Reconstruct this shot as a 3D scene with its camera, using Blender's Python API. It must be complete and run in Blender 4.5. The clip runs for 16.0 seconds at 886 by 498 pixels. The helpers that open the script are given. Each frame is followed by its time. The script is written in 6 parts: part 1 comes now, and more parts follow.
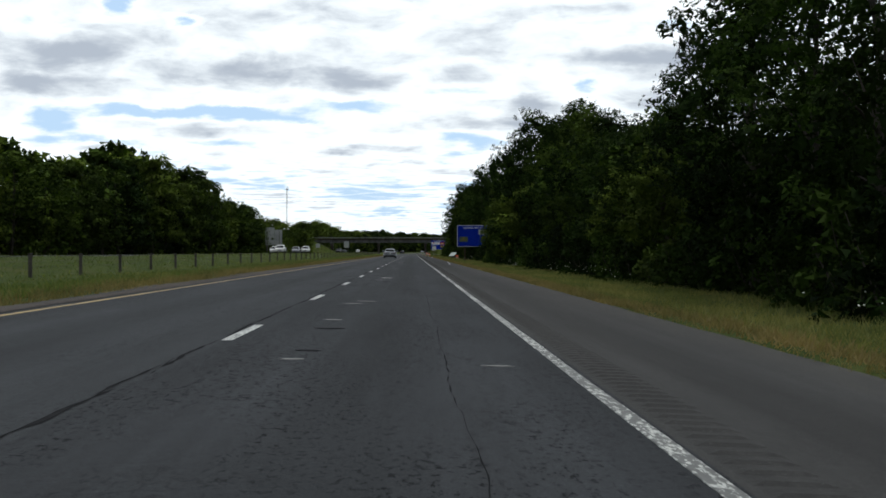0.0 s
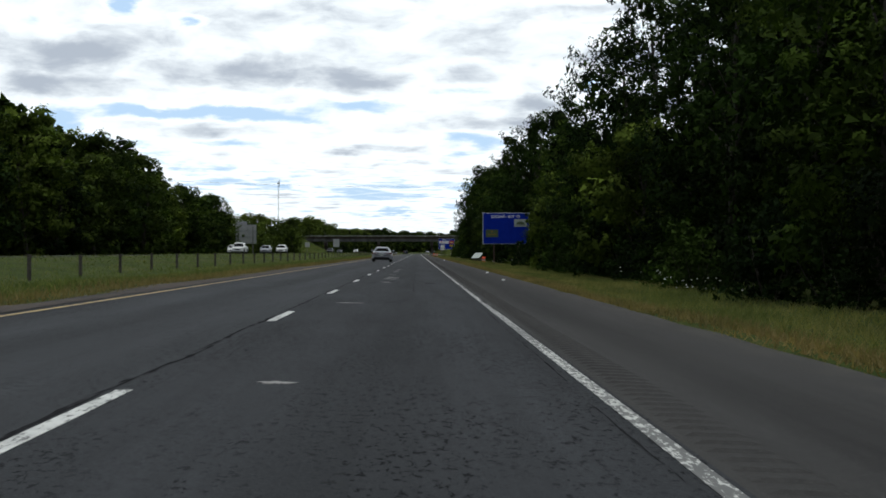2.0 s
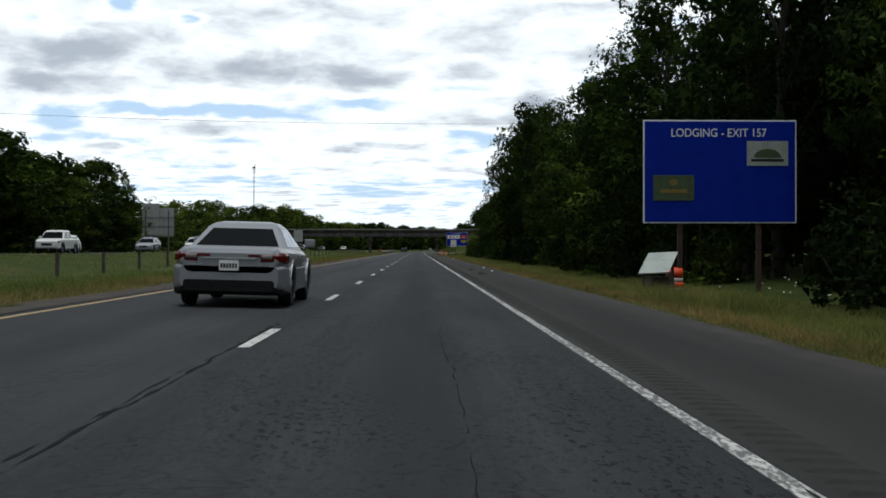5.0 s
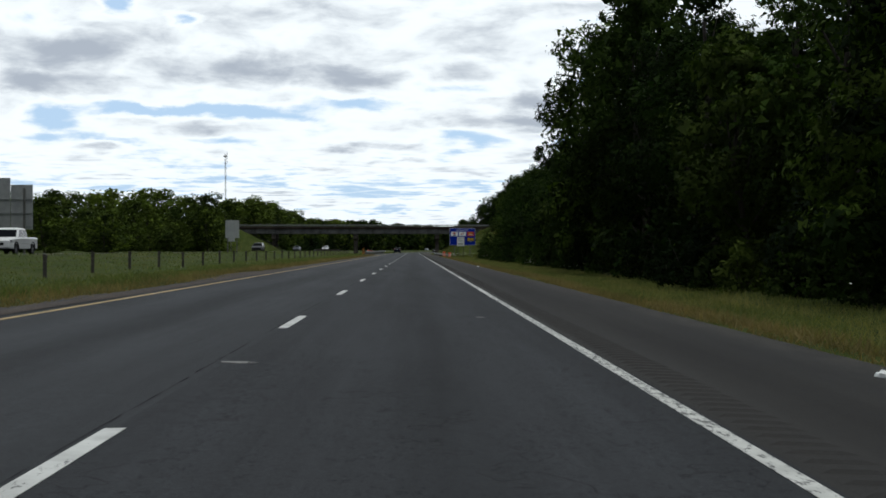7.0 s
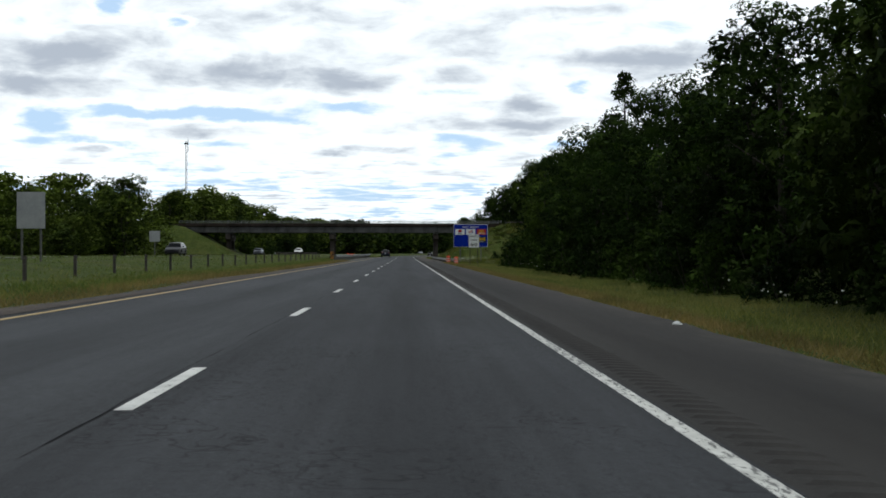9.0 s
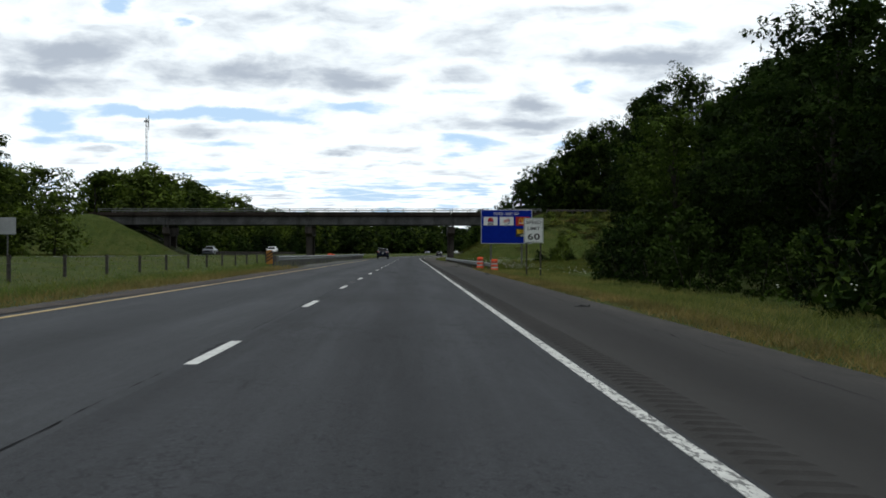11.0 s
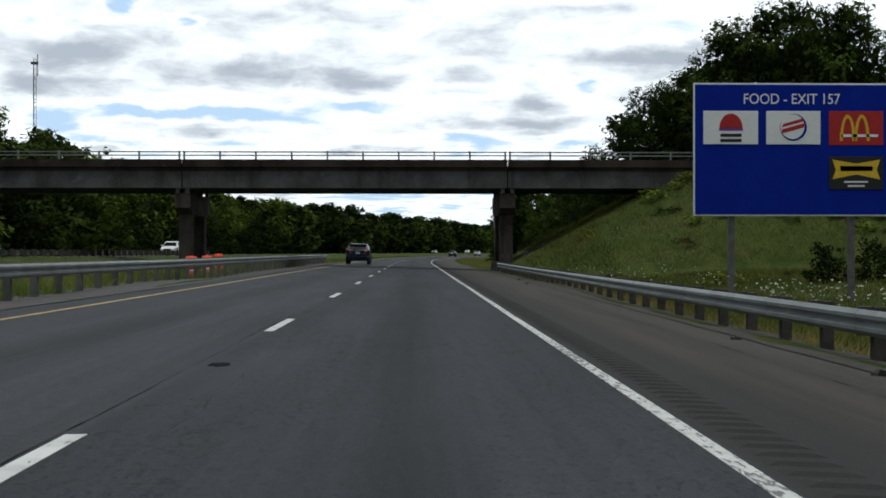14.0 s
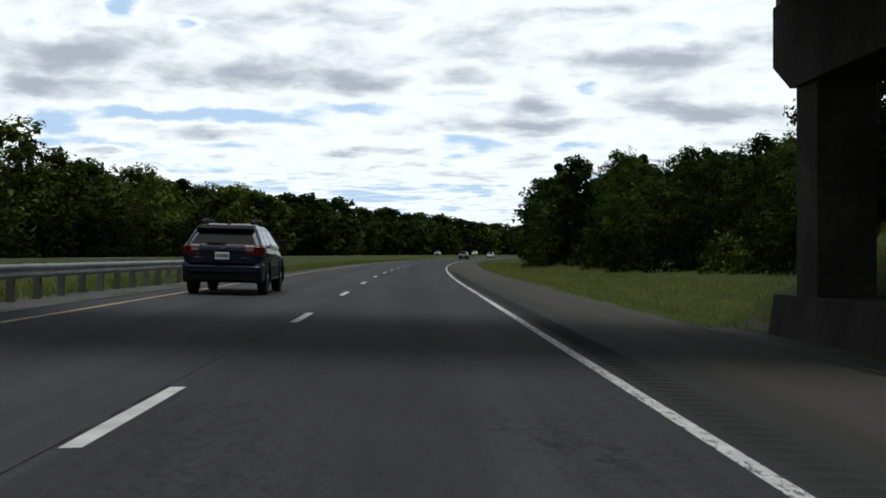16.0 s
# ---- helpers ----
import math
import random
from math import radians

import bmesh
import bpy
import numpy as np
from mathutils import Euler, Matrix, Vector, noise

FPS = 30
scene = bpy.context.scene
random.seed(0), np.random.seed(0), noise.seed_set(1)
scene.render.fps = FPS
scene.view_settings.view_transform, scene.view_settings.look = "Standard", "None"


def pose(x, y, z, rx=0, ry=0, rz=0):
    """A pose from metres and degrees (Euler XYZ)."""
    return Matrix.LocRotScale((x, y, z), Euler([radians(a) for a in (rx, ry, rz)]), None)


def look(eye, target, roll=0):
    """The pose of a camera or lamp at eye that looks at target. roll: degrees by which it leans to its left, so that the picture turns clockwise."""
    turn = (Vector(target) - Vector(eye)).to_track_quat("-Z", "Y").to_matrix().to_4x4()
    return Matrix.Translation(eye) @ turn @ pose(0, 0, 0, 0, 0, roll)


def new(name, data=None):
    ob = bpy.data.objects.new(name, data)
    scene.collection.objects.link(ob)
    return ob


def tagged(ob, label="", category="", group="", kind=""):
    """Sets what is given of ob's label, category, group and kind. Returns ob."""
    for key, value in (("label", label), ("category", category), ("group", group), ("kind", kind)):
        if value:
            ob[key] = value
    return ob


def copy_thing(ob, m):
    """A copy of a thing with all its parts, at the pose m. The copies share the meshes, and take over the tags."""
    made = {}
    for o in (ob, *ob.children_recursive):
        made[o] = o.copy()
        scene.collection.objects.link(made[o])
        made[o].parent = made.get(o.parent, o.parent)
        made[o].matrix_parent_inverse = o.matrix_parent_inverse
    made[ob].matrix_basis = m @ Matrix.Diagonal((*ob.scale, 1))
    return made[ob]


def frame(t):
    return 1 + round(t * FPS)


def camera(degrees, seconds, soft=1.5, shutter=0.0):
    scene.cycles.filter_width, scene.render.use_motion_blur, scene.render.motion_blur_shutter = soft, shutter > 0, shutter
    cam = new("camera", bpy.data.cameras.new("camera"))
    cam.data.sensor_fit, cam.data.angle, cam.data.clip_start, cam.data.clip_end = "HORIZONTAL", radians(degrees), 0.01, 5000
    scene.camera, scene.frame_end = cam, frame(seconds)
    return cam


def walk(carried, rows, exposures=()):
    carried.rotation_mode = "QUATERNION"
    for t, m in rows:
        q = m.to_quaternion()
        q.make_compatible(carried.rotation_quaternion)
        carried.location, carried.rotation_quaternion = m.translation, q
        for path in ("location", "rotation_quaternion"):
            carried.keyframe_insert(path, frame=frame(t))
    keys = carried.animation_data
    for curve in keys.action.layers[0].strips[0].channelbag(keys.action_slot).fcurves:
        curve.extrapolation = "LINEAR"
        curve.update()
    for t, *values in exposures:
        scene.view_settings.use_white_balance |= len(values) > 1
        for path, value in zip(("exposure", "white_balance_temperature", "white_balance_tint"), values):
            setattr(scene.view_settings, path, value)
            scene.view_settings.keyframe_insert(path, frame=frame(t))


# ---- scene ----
cam = camera(39.8, 16.0, soft=1.7)

# seconds, x, y, z of the lens, pitch, yaw
PATH = [
    (0, -1.485, 0.0, 1.127, 0.141, -1.425),
    (0.5, -1.479, 17.08, 1.127, -0.265, -1.5),
    (1, -1.449, 34.26, 1.126, 0.066, -1.569),
    (1.5, -1.383, 51.84, 1.125, 0.088, -1.221),
    (2, -1.466, 69.14, 1.127, 0.146, -1.206),
    (2.5, -1.539, 85.72, 1.129, 0.145, -1.015),
    (3, -1.582, 102.57, 1.13, 0.093, -1.16),
    (3.5, -1.608, 119.77, 1.13, -0.06, -1.092),
    (4, -1.677, 137.21, 1.132, 0.048, -1.045),
    (6.5, -1.896, 224.3, 1.137, -0.0, -1.428),
    (7, -1.919, 241.85, 1.138, 0.042, -1.4),
    (7.5, -1.952, 259.07, 1.139, 0.108, -1.552),
    (8, -1.877, 276.32, 1.137, 0.123, -1.571),
    (8.5, -1.8, 293.5, 1.135, 0.15, -1.594),
    (9, -1.788, 311.02, 1.135, 0.195, -1.737),
    (11.5, -1.588, 398.21, 1.13, 0.176, -1.458),
    (12, -1.61, 415.55, 1.13, 0.144, -1.527),
    (12.5, -1.592, 433.12, 1.13, 0.212, -1.387),
    (13, -1.608, 450.71, 1.13, 0.119, -1.258),
    (13.5, -1.694, 468.37, 1.132, 0.263, -1.221),
    (14, -1.728, 485.86, 1.133, 0.165, -1.321),
    (14.5, -1.801, 503.55, 1.135, 0.221, -1.31),
    (15, -1.837, 521.04, 1.136, 0.242, -1.274),
    (15.5, -1.902, 538.62, 1.138, 0.238, -1.425),
    (16, -1.809, 556.4, 1.135, 0.247, -1.334),
]
walk(cam, [(t, pose(x, y, z, 90 + pitch, 0, yaw)) for t, x, y, z, pitch, yaw in PATH],
     exposures=[(0, 0.0, 6270, 5), (4.5, 0.0, 6270, 5), (6.5, -0.12, 6270, 5), (7.5, -0.08, 6270, 5), (8.5, 0.0, 6270, 5), (15.4, 0.0, 6270, 5), (16, -0.12, 6270, 5)])

# ---- world and sun ----
SUN_ELEVATION, SUN_TURN = 82.0, 165.0    # degrees; the sun stands nearly overhead behind thin cloud


class Nodes:
    """Short-hand for a node tree."""

    def __init__(self, tree):
        self.tree = tree
        tree.nodes.clear()

    def add(self, kind):
        return self.tree.nodes.new(kind)

    def put(self, value, socket):
        if isinstance(value, bpy.types.NodeSocket):
            self.tree.links.new(value, socket)
        elif value is not None:
            if isinstance(value, (tuple, list)) and len(value) == 3 and socket.type == "RGBA":
                value = (*value, 1)
            socket.default_value = value

    def math(self, op, a, b=None, c=None, clamp=False):
        node = self.add("ShaderNodeMath")
        node.operation, node.use_clamp = op, clamp
        for i, v in enumerate((a, b, c)):
            if v is not None:
                self.put(v, node.inputs[i])
        return node.outputs[0]

    def mix(self, factor, a, b, blend="MIX"):
        node = self.add("ShaderNodeMix")
        node.data_type, node.blend_type = "RGBA", blend
        self.put(factor, node.inputs[0])
        self.put(a, node.inputs[6])
        self.put(b, node.inputs[7])
        return node.outputs[2]

    def noise(self, vector, scale, detail=4.0, rough=0.55, distort=0.0):
        node = self.add("ShaderNodeTexNoise")
        self.put(vector, node.inputs["Vector"])
        for key, v in (("Scale", scale), ("Detail", detail), ("Roughness", rough), ("Distortion", distort)):
            node.inputs[key].default_value = v
        return node.outputs[0]

    def step(self, value, low, high, a=0.0, b=1.0):
        node = self.add("ShaderNodeMapRange")
        node.interpolation_type = "SMOOTHSTEP"
        self.put(value, node.inputs["Value"])
        for key, v in (("From Min", low), ("From Max", high), ("To Min", a), ("To Max", b)):
            node.inputs[key].default_value = v
        return node.outputs[0]

    def mapping(self, vector, scale=(1, 1, 1), location=(0, 0, 0)):
        node = self.add("ShaderNodeMapping")
        self.put(vector, node.inputs["Vector"])
        node.inputs["Scale"].default_value, node.inputs["Location"].default_value = scale, location
        return node.outputs[0]


# cloud gaps and grey bases in the part of the sky ahead: across, up (tangents), half sizes, strength
GAPS = [(-0.293, 0.109, 0.021, 0.0092, 0.9), (-0.235, 0.114, 0.028, 0.006, 1), (-0.182, 0.114, 0.037, 0.0046, 1), (-0.119, 0.11, 0.042, 0.006, 1),
        (-0.048, 0.118, 0.039, 0.0051, 1), (-0.149, 0.085, 0.028, 0.0055, 0.8), (0.051, 0.09, 0.03, 0.006, 0.9), (0.044, 0.13, 0.021, 0.0046, 0.5),
        (-0.239, 0.201, 0.013, 0.0074, 1), (-0.187, 0.187, 0.015, 0.0051, 1), (0.141, 0.137, 0.01, 0.0065, 0.6), (0.128, 0.088, 0.025, 0.0037, 0.6),
        (-0.186, 0.069, 0.028, 0.0046, 0.6), (-0.136, 0.056, 0.055, 0.0042, 0.6), (-0.265, 0.091, 0.042, 0.0037, 0.45), (-0.057, 0.045, 0.06, 0.0032, 0.45),
        (0.058, 0.056, 0.035, 0.0042, 0.6), (-0.246, 0.053, 0.065, 0.0042, 0.5), (-0.011, 0.033, 0.074, 0.0028, 0.4)]
GREYS = [(-0.288, 0.162, 0.088, 0.0175, 1), (-0.302, 0.135, 0.055, 0.0078, 0.9), (-0.149, 0.149, 0.055, 0.0134, 1), (-0.048, 0.139, 0.037, 0.0078, 1),
         (0.054, 0.174, 0.065, 0.0194, 0.7), (0.035, 0.146, 0.032, 0.0069, 0.7), (0.197, 0.158, 0.076, 0.0125, 1.1), (0.095, 0.121, 0.028, 0.0069, 0.9),
         (0.248, 0.116, 0.062, 0.0078, 0.9), (0.104, 0.106, 0.06, 0.0055, 0.8), (-0.175, 0.098, 0.028, 0.006, 0.8), (-0.057, 0.085, 0.025, 0.0037, 0.8),
         (-0.002, 0.082, 0.021, 0.0037, 0.7), (-0.246, 0.082, 0.028, 0.0037, 0.7), (0.128, 0.197, 0.065, 0.006, 0.6), (-0.057, 0.192, 0.055, 0.0083, 0.5),
         (0.321, 0.179, 0.06, 0.0111, 0.6), (-0.016, 0.071, 0.028, 0.0023, 0.6), (-0.094, 0.068, 0.032, 0.0018, 0.5)]


def make_world():
    world = bpy.data.worlds.new("sky")
    scene.world = world
    world.use_nodes = True
    n = Nodes(world.node_tree)
    way = n.add("ShaderNodeTexCoord").outputs["Generated"]
    axes = n.add("ShaderNodeSeparateXYZ")
    n.put(way, axes.inputs[0])
    x, y, z = axes.outputs
    sky = n.add("ShaderNodeTexSky")
    sky.sky_type, sky.sun_disc = "NISHITA", False
    sky.sun_elevation, sky.sun_rotation = radians(SUN_ELEVATION), radians(SUN_TURN)
    blue = n.mix(1.0, sky.outputs[0], (0.085, 0.105, 0.135), "MULTIPLY")
    blue = n.mix(0.85, blue, (0.60, 0.77, 1.0))
    up = n.math("MAXIMUM", z, 0.0)
    # the cloud layer, seen from below: a plane at unit height
    flat = n.add("ShaderNodeCombineXYZ")
    n.put(n.math("DIVIDE", x, n.math("ADD", up, 0.022)), flat.inputs[0])
    n.put(n.math("DIVIDE", y, n.math("ADD", up, 0.022)), flat.inputs[1])
    big = n.noise(n.mapping(flat.outputs[0], (1.25, 0.8, 1), (3.1, 1.7, 0)), 0.62, 7.0, 0.58, 0.35)
    small = n.noise(n.mapping(flat.outputs[0], (1.2, 1.0, 1), (8.3, 4.4, 0)), 2.3, 6.0, 0.56, 0.2)
    # the part ahead, by tangents
    ahead = n.math("MAXIMUM", n.math("ABSOLUTE", y), 0.05)
    card = n.add("ShaderNodeCombineXYZ")
    n.put(n.math("DIVIDE", x, ahead), card.inputs[0])
    n.put(n.math("DIVIDE", z, ahead), card.inputs[1])
    puffs = n.noise(n.mapping(card.outputs[0], (15, 36, 1), (4.2, 1.9, 0)), 1.0, 7.0, 0.58, 0.4)
    small = n.mix(n.math("MULTIPLY", n.step(y, 0.5, 0.85), n.step(z, 0.04, 0.10, 0.0, 0.75)), small, puffs)
    wobble = n.add("ShaderNodeTexNoise")
    n.put(n.mapping(card.outputs[0], (22, 58, 1)), wobble.inputs["Vector"])
    wobble.inputs["Scale"].default_value, wobble.inputs["Detail"].default_value, wobble.inputs["Roughness"].default_value = 1.0, 6.0, 0.56
    shift = n.add("ShaderNodeVectorMath")
    shift.operation = "MULTIPLY_ADD"
    n.put(wobble.outputs[1], shift.inputs[0])
    shift.inputs[1].default_value = (0.055, 0.022, 0)
    n.put(card.outputs[0], shift.inputs[2])

    def blobs(rows):
        total = 0.0
        for u, v, a, b, power in rows:
            ball = n.add("ShaderNodeTexGradient")
            ball.gradient_type = "SPHERICAL"
            n.put(n.mapping(shift.outputs[0], (1 / (1.5 * a), 1 / (1.5 * b), 0), (-(u + 0.0275) / (1.5 * a), -(v + 0.011) / (1.5 * b), 0)), ball.inputs[0])
            total = n.math("MULTIPLY_ADD", ball.outputs[1], power, total)
        return total

    front = n.step(y, 0.5, 0.85)
    own = n.math("MULTIPLY", n.math("SUBTRACT", n.math("MULTIPLY", blobs(GREYS), 0.34), n.math("MULTIPLY", blobs(GAPS), 0.40)), front)
    thick = n.math("MULTIPLY_ADD", n.math("SUBTRACT", big, 0.5), 0.40, 0.545)
    thick = n.math("MULTIPLY_ADD", n.math("SUBTRACT", small, 0.5), 0.95, thick)
    thick = n.math("ADD", thick, own)
    # thin bands of cloud with pale gaps low over the horizon
    bands = n.noise(n.mapping(card.outputs[0], (13, 62, 1), (2.7, 0.6, 0)), 1.0, 6.0, 0.58, 0.6)
    low = n.math("MULTIPLY", front, n.math("MULTIPLY", n.step(z, 0.105, 0.06), n.step(z, 0.015, 0.035)))
    thick = n.math("MULTIPLY_ADD", n.math("MULTIPLY", n.math("SUBTRACT", bands, 0.54), 0.95), low, thick)
    # bright towards the hidden sun, duller overhead and behind
    glow = n.math("MULTIPLY", n.step(y, 0.3, 0.85), n.step(z, 0.42, 0.24))
    high = n.step(z, 0.35, 0.85)
    lit = n.mix(glow, n.mix(high, (0.27, 0.288, 0.31), (0.42, 0.44, 0.465)), (1.10, 1.12, 1.15))
    base = n.mix(glow, n.mix(high, (0.18, 0.193, 0.21), (0.30, 0.315, 0.335)), (0.49, 0.525, 0.605))
    cloud = n.mix(n.step(thick, 0.50, 0.86), lit, base)
    colour = n.mix(n.step(thick, 0.25, 0.49), blue, cloud)
    back = n.add("ShaderNodeBackground")
    n.put(colour, back.inputs[0])
    back.inputs[1].default_value = 1.0
    n.put(back.outputs[0], n.add("ShaderNodeOutputWorld").inputs[0])


make_world()
sun = new("sun", bpy.data.lights.new("sun", "SUN"))
sun.data.energy, sun.data.angle, sun.data.color = 1.9, radians(36), (1.0, 0.98, 0.95)
sun.matrix_world = look((0, 0, 100), (-math.sin(radians(SUN_TURN)), -math.cos(radians(SUN_TURN)), 100 - math.tan(radians(SUN_ELEVATION))))

# ---- materials ----
def material(name, build):
    m = bpy.data.materials.new(name)
    m.use_nodes = True
    n = Nodes(m.node_tree)
    shader = n.add("ShaderNodeBsdfPrincipled")
    n.put(shader.outputs[0], n.add("ShaderNodeOutputMaterial").inputs[0])
    build(n, shader.inputs)
    return m


def plain(name, a, b, scale=6.0, rough=0.6, metal=0.0, bump=0.0, fine=0.25, world=False, coat=0.0, vary=0.0):
    """A surface that drifts between two colours at one scale and is mottled at a finer one."""
    def build(n, s):
        at = n.add("ShaderNodeNewGeometry").outputs["Position"] if world else n.add("ShaderNodeTexCoord").outputs["Object"]
        broad, grain = n.noise(at, scale, 5.0, 0.6), n.noise(at, scale * 9, 4.0, 0.6)
        colour = n.mix(n.step(broad, 0.3, 0.7), a, b)
        dark = n.mix(1.0, colour, (1 - fine, 1 - fine, 1 - fine), "MULTIPLY")
        colour = n.mix(n.step(grain, 0.35, 0.65), dark, colour)
        if vary:
            r = n.add("ShaderNodeObjectInfo").outputs["Random"]
            k = n.math("MULTIPLY_ADD", r, 2 * vary, 1 - vary)
            kk = n.add("ShaderNodeCombineColor")
            for i in range(3):
                n.put(k, kk.inputs[i])
            colour = n.mix(1.0, colour, kk.outputs[0], "MULTIPLY")
        n.put(colour, s["Base Color"])
        n.put(n.step(grain, 0.2, 0.8, max(0.03, rough - 0.1), min(1, rough + 0.1)), s["Roughness"])
        s["Metallic"].default_value = metal
        s["Coat Weight"].default_value = coat
        s["Coat Roughness"].default_value = 0.05
        if bump:
            node = n.add("ShaderNodeBump")
            node.inputs["Strength"].default_value, node.inputs["Distance"].default_value = bump, 0.02
            n.put(grain, node.inputs["Height"])
            n.put(node.outputs[0], s["Normal"])
    return material(name, build)


def asphalt(name, a, b, middle=None, cracked=0.0, brown=0.0):
    """Worn asphalt: aggregate, streaks along the way, an oily middle between paler wheel tracks, pits and crazing."""
    def build(n, s):
        at = n.add("ShaderNodeNewGeometry").outputs["Position"]
        xyz = n.add("ShaderNodeSeparateXYZ")
        n.put(at, xyz.inputs[0])

        def toned(colour, k):
            tone = n.add("ShaderNodeCombineColor")
            for i in range(3):
                n.put(k, tone.inputs[i])
            return n.mix(1.0, colour, tone.outputs[0], "MULTIPLY")

        along = n.mapping(at, (1.0, 0.05, 1.0))
        broad = n.noise(along, 1.3, 5.0, 0.6)
        streak = n.noise(n.mapping(at, (1.0, 0.016, 1.0)), 7.0, 4.0, 0.6)
        patch = n.noise(n.mapping(at, (1.0, 0.3, 1.0)), 0.5, 5.0, 0.6)
        grain = n.noise(at, 48.0, 3.0, 0.7)
        stones = n.noise(n.mapping(at, (1.0, 0.6, 1.0)), 15.0, 5.0, 0.8)
        colour = n.mix(n.step(broad, 0.3, 0.7), a, b)
        colour = toned(colour, n.step(patch, 0.32, 0.7, 1.06, 0.90))
        colour = toned(colour, n.step(streak, 0.3, 0.7, 0.92, 1.07))
        colour = n.mix(n.step(stones, 0.34, 0.68), n.mix(1.0, colour, (0.78,) * 3, "MULTIPLY"), n.mix(1.0, colour, (1.13, 1.125, 1.12), "MULTIPLY"))
        colour = n.mix(n.math("MULTIPLY", n.step(grain, 0.56, 0.75), 0.45), colour, tuple(min(1, 2.6 * c) for c in b))
        old_new = (0.80, 1.08) if middle is not None else (1.0, 0.70)
        colour = toned(colour, n.step(xyz.outputs[1], 55.0 if middle is None else 180.0, 130.0 if middle is None else 400.0, *old_new))
        if middle is not None:
            off = n.math("ABSOLUTE", n.math("SUBTRACT", xyz.outputs[0], middle))
            colour = toned(colour, n.step(off, 0.05, 0.75, 0.80, 1.06))
            colour = toned(colour, n.step(off, 1.05, 1.75, 1.0, 0.90))
        else:
            # tracked-over dark band along the middle of the shoulder
            off = n.math("ABSOLUTE", n.math("SUBTRACT", xyz.outputs[0], 1.35))
            colour = toned(colour, n.step(off, 0.15, 0.75, 0.80, 1.06))
        height = n.math("MULTIPLY_ADD", stones, 0.7, grain)
        if cracked:
            # pits and crazing where the old surface has broken up
            old = n.step(xyz.outputs[1], 150.0, 260.0, 1.0, 0.35)
            pits = n.noise(n.mapping(at, (1.0, 0.42, 1.0)), 21.0, 4.0, 0.72)
            where = n.math("MULTIPLY", n.step(n.noise(n.mapping(at, (0.9, 0.16, 1)), 1.0, 4.0, 0.65), 0.36, 0.60), old)
            pit = n.math("MULTIPLY", n.step(pits, 0.55, 0.62), where)
            colour = n.mix(n.math("MULTIPLY", pit, 0.85 * cracked), colour, (0.006, 0.006, 0.007))
            wander = n.add("ShaderNodeTexVoronoi")
            wander.feature = "DISTANCE_TO_EDGE"
            shift = n.add("ShaderNodeVectorMath")
            shift.operation = "MULTIPLY_ADD"
            noisy = n.add("ShaderNodeTexNoise")
            n.put(at, noisy.inputs["Vector"])
            noisy.inputs["Scale"].default_value = 2.4
            n.put(noisy.outputs[1], shift.inputs[0])
            shift.inputs[1].default_value = (0.9, 0.9, 0)
            n.put(n.mapping(at, (0.45, 0.16, 1.0)), shift.inputs[2])
            n.put(shift.outputs[0], wander.inputs["Vector"])
            wander.inputs["Scale"].default_value = 1.0
            line = n.math("MULTIPLY", n.step(wander.outputs[0], 0.0, 0.016, 1.0, 0.0), n.step(n.noise(at, 0.22, 2.0), 0.46, 0.6))
            colour = n.mix(n.math("MULTIPLY", line, 0.7 * cracked), colour, (0.010, 0.010, 0.011))
            # alligator cracks along the joint between the lanes
            craze = n.add("ShaderNodeTexVoronoi")
            craze.feature = "DISTANCE_TO_EDGE"
            wavy = n.add("ShaderNodeVectorMath")
            wavy.operation = "MULTIPLY_ADD"
            n.put(noisy.outputs[1], wavy.inputs[0])
            wavy.inputs[1].default_value = (0.7, 0.7, 0)
            n.put(n.mapping(at, (6.5, 3.0, 1.0)), wavy.inputs[2])
            n.put(wavy.outputs[0], craze.inputs["Vector"])
            craze.inputs["Scale"].default_value = 1.0
            beside = n.step(n.math("ABSOLUTE", n.math("ADD", xyz.outputs[0], 2.95)), 0.3, 0.95, 1.0, 0.0)
            broken = n.math("MULTIPLY", n.step(n.noise(n.mapping(at, (0.6, 0.12, 1)), 1.0, 4.0, 0.6), 0.50, 0.60), beside)
            web = n.math("MULTIPLY", n.math("MULTIPLY", n.step(craze.outputs[0], 0.02, 0.11, 1.0, 0.0), n.step(stones, 0.46, 0.54)), broken)
            colour = n.mix(n.math("MULTIPLY", web, 0.42 * cracked), colour, (0.009, 0.009, 0.010))
            height = n.math("SUBTRACT", height, n.math("MULTIPLY", pit, 1.2))
        if brown:
            dust = n.step(n.noise(along, 0.5, 4.0, 0.6), 0.35, 0.7)
            colour = n.mix(n.math("MULTIPLY", dust, brown), colour, (0.052, 0.048, 0.044))
            # brown silt past the start of the guardrail
            silt = n.math("MULTIPLY", n.step(xyz.outputs[1], 479.0, 496.0), n.step(xyz.outputs[0], 0.5, 1.6))
            colour = n.mix(n.math("MULTIPLY", silt, n.step(n.noise(along, 1.7, 5.0, 0.65), 0.3, 0.65, 0.35, 0.8)), colour, (0.068, 0.060, 0.051))
            # grit washed to the outer edge
            grit = n.math("MULTIPLY", n.step(xyz.outputs[0], 2.1, 2.95), n.step(n.noise(n.mapping(at, (1, 0.3, 1)), 3.0, 5.0, 0.7), 0.3, 0.7))
            colour = n.mix(n.math("MULTIPLY", grit, 0.8), colour, (0.066, 0.062, 0.056))
        n.put(colour, s["Base Color"])
        n.put(n.step(stones, 0.2, 0.8, 0.82, 0.98), s["Roughness"])
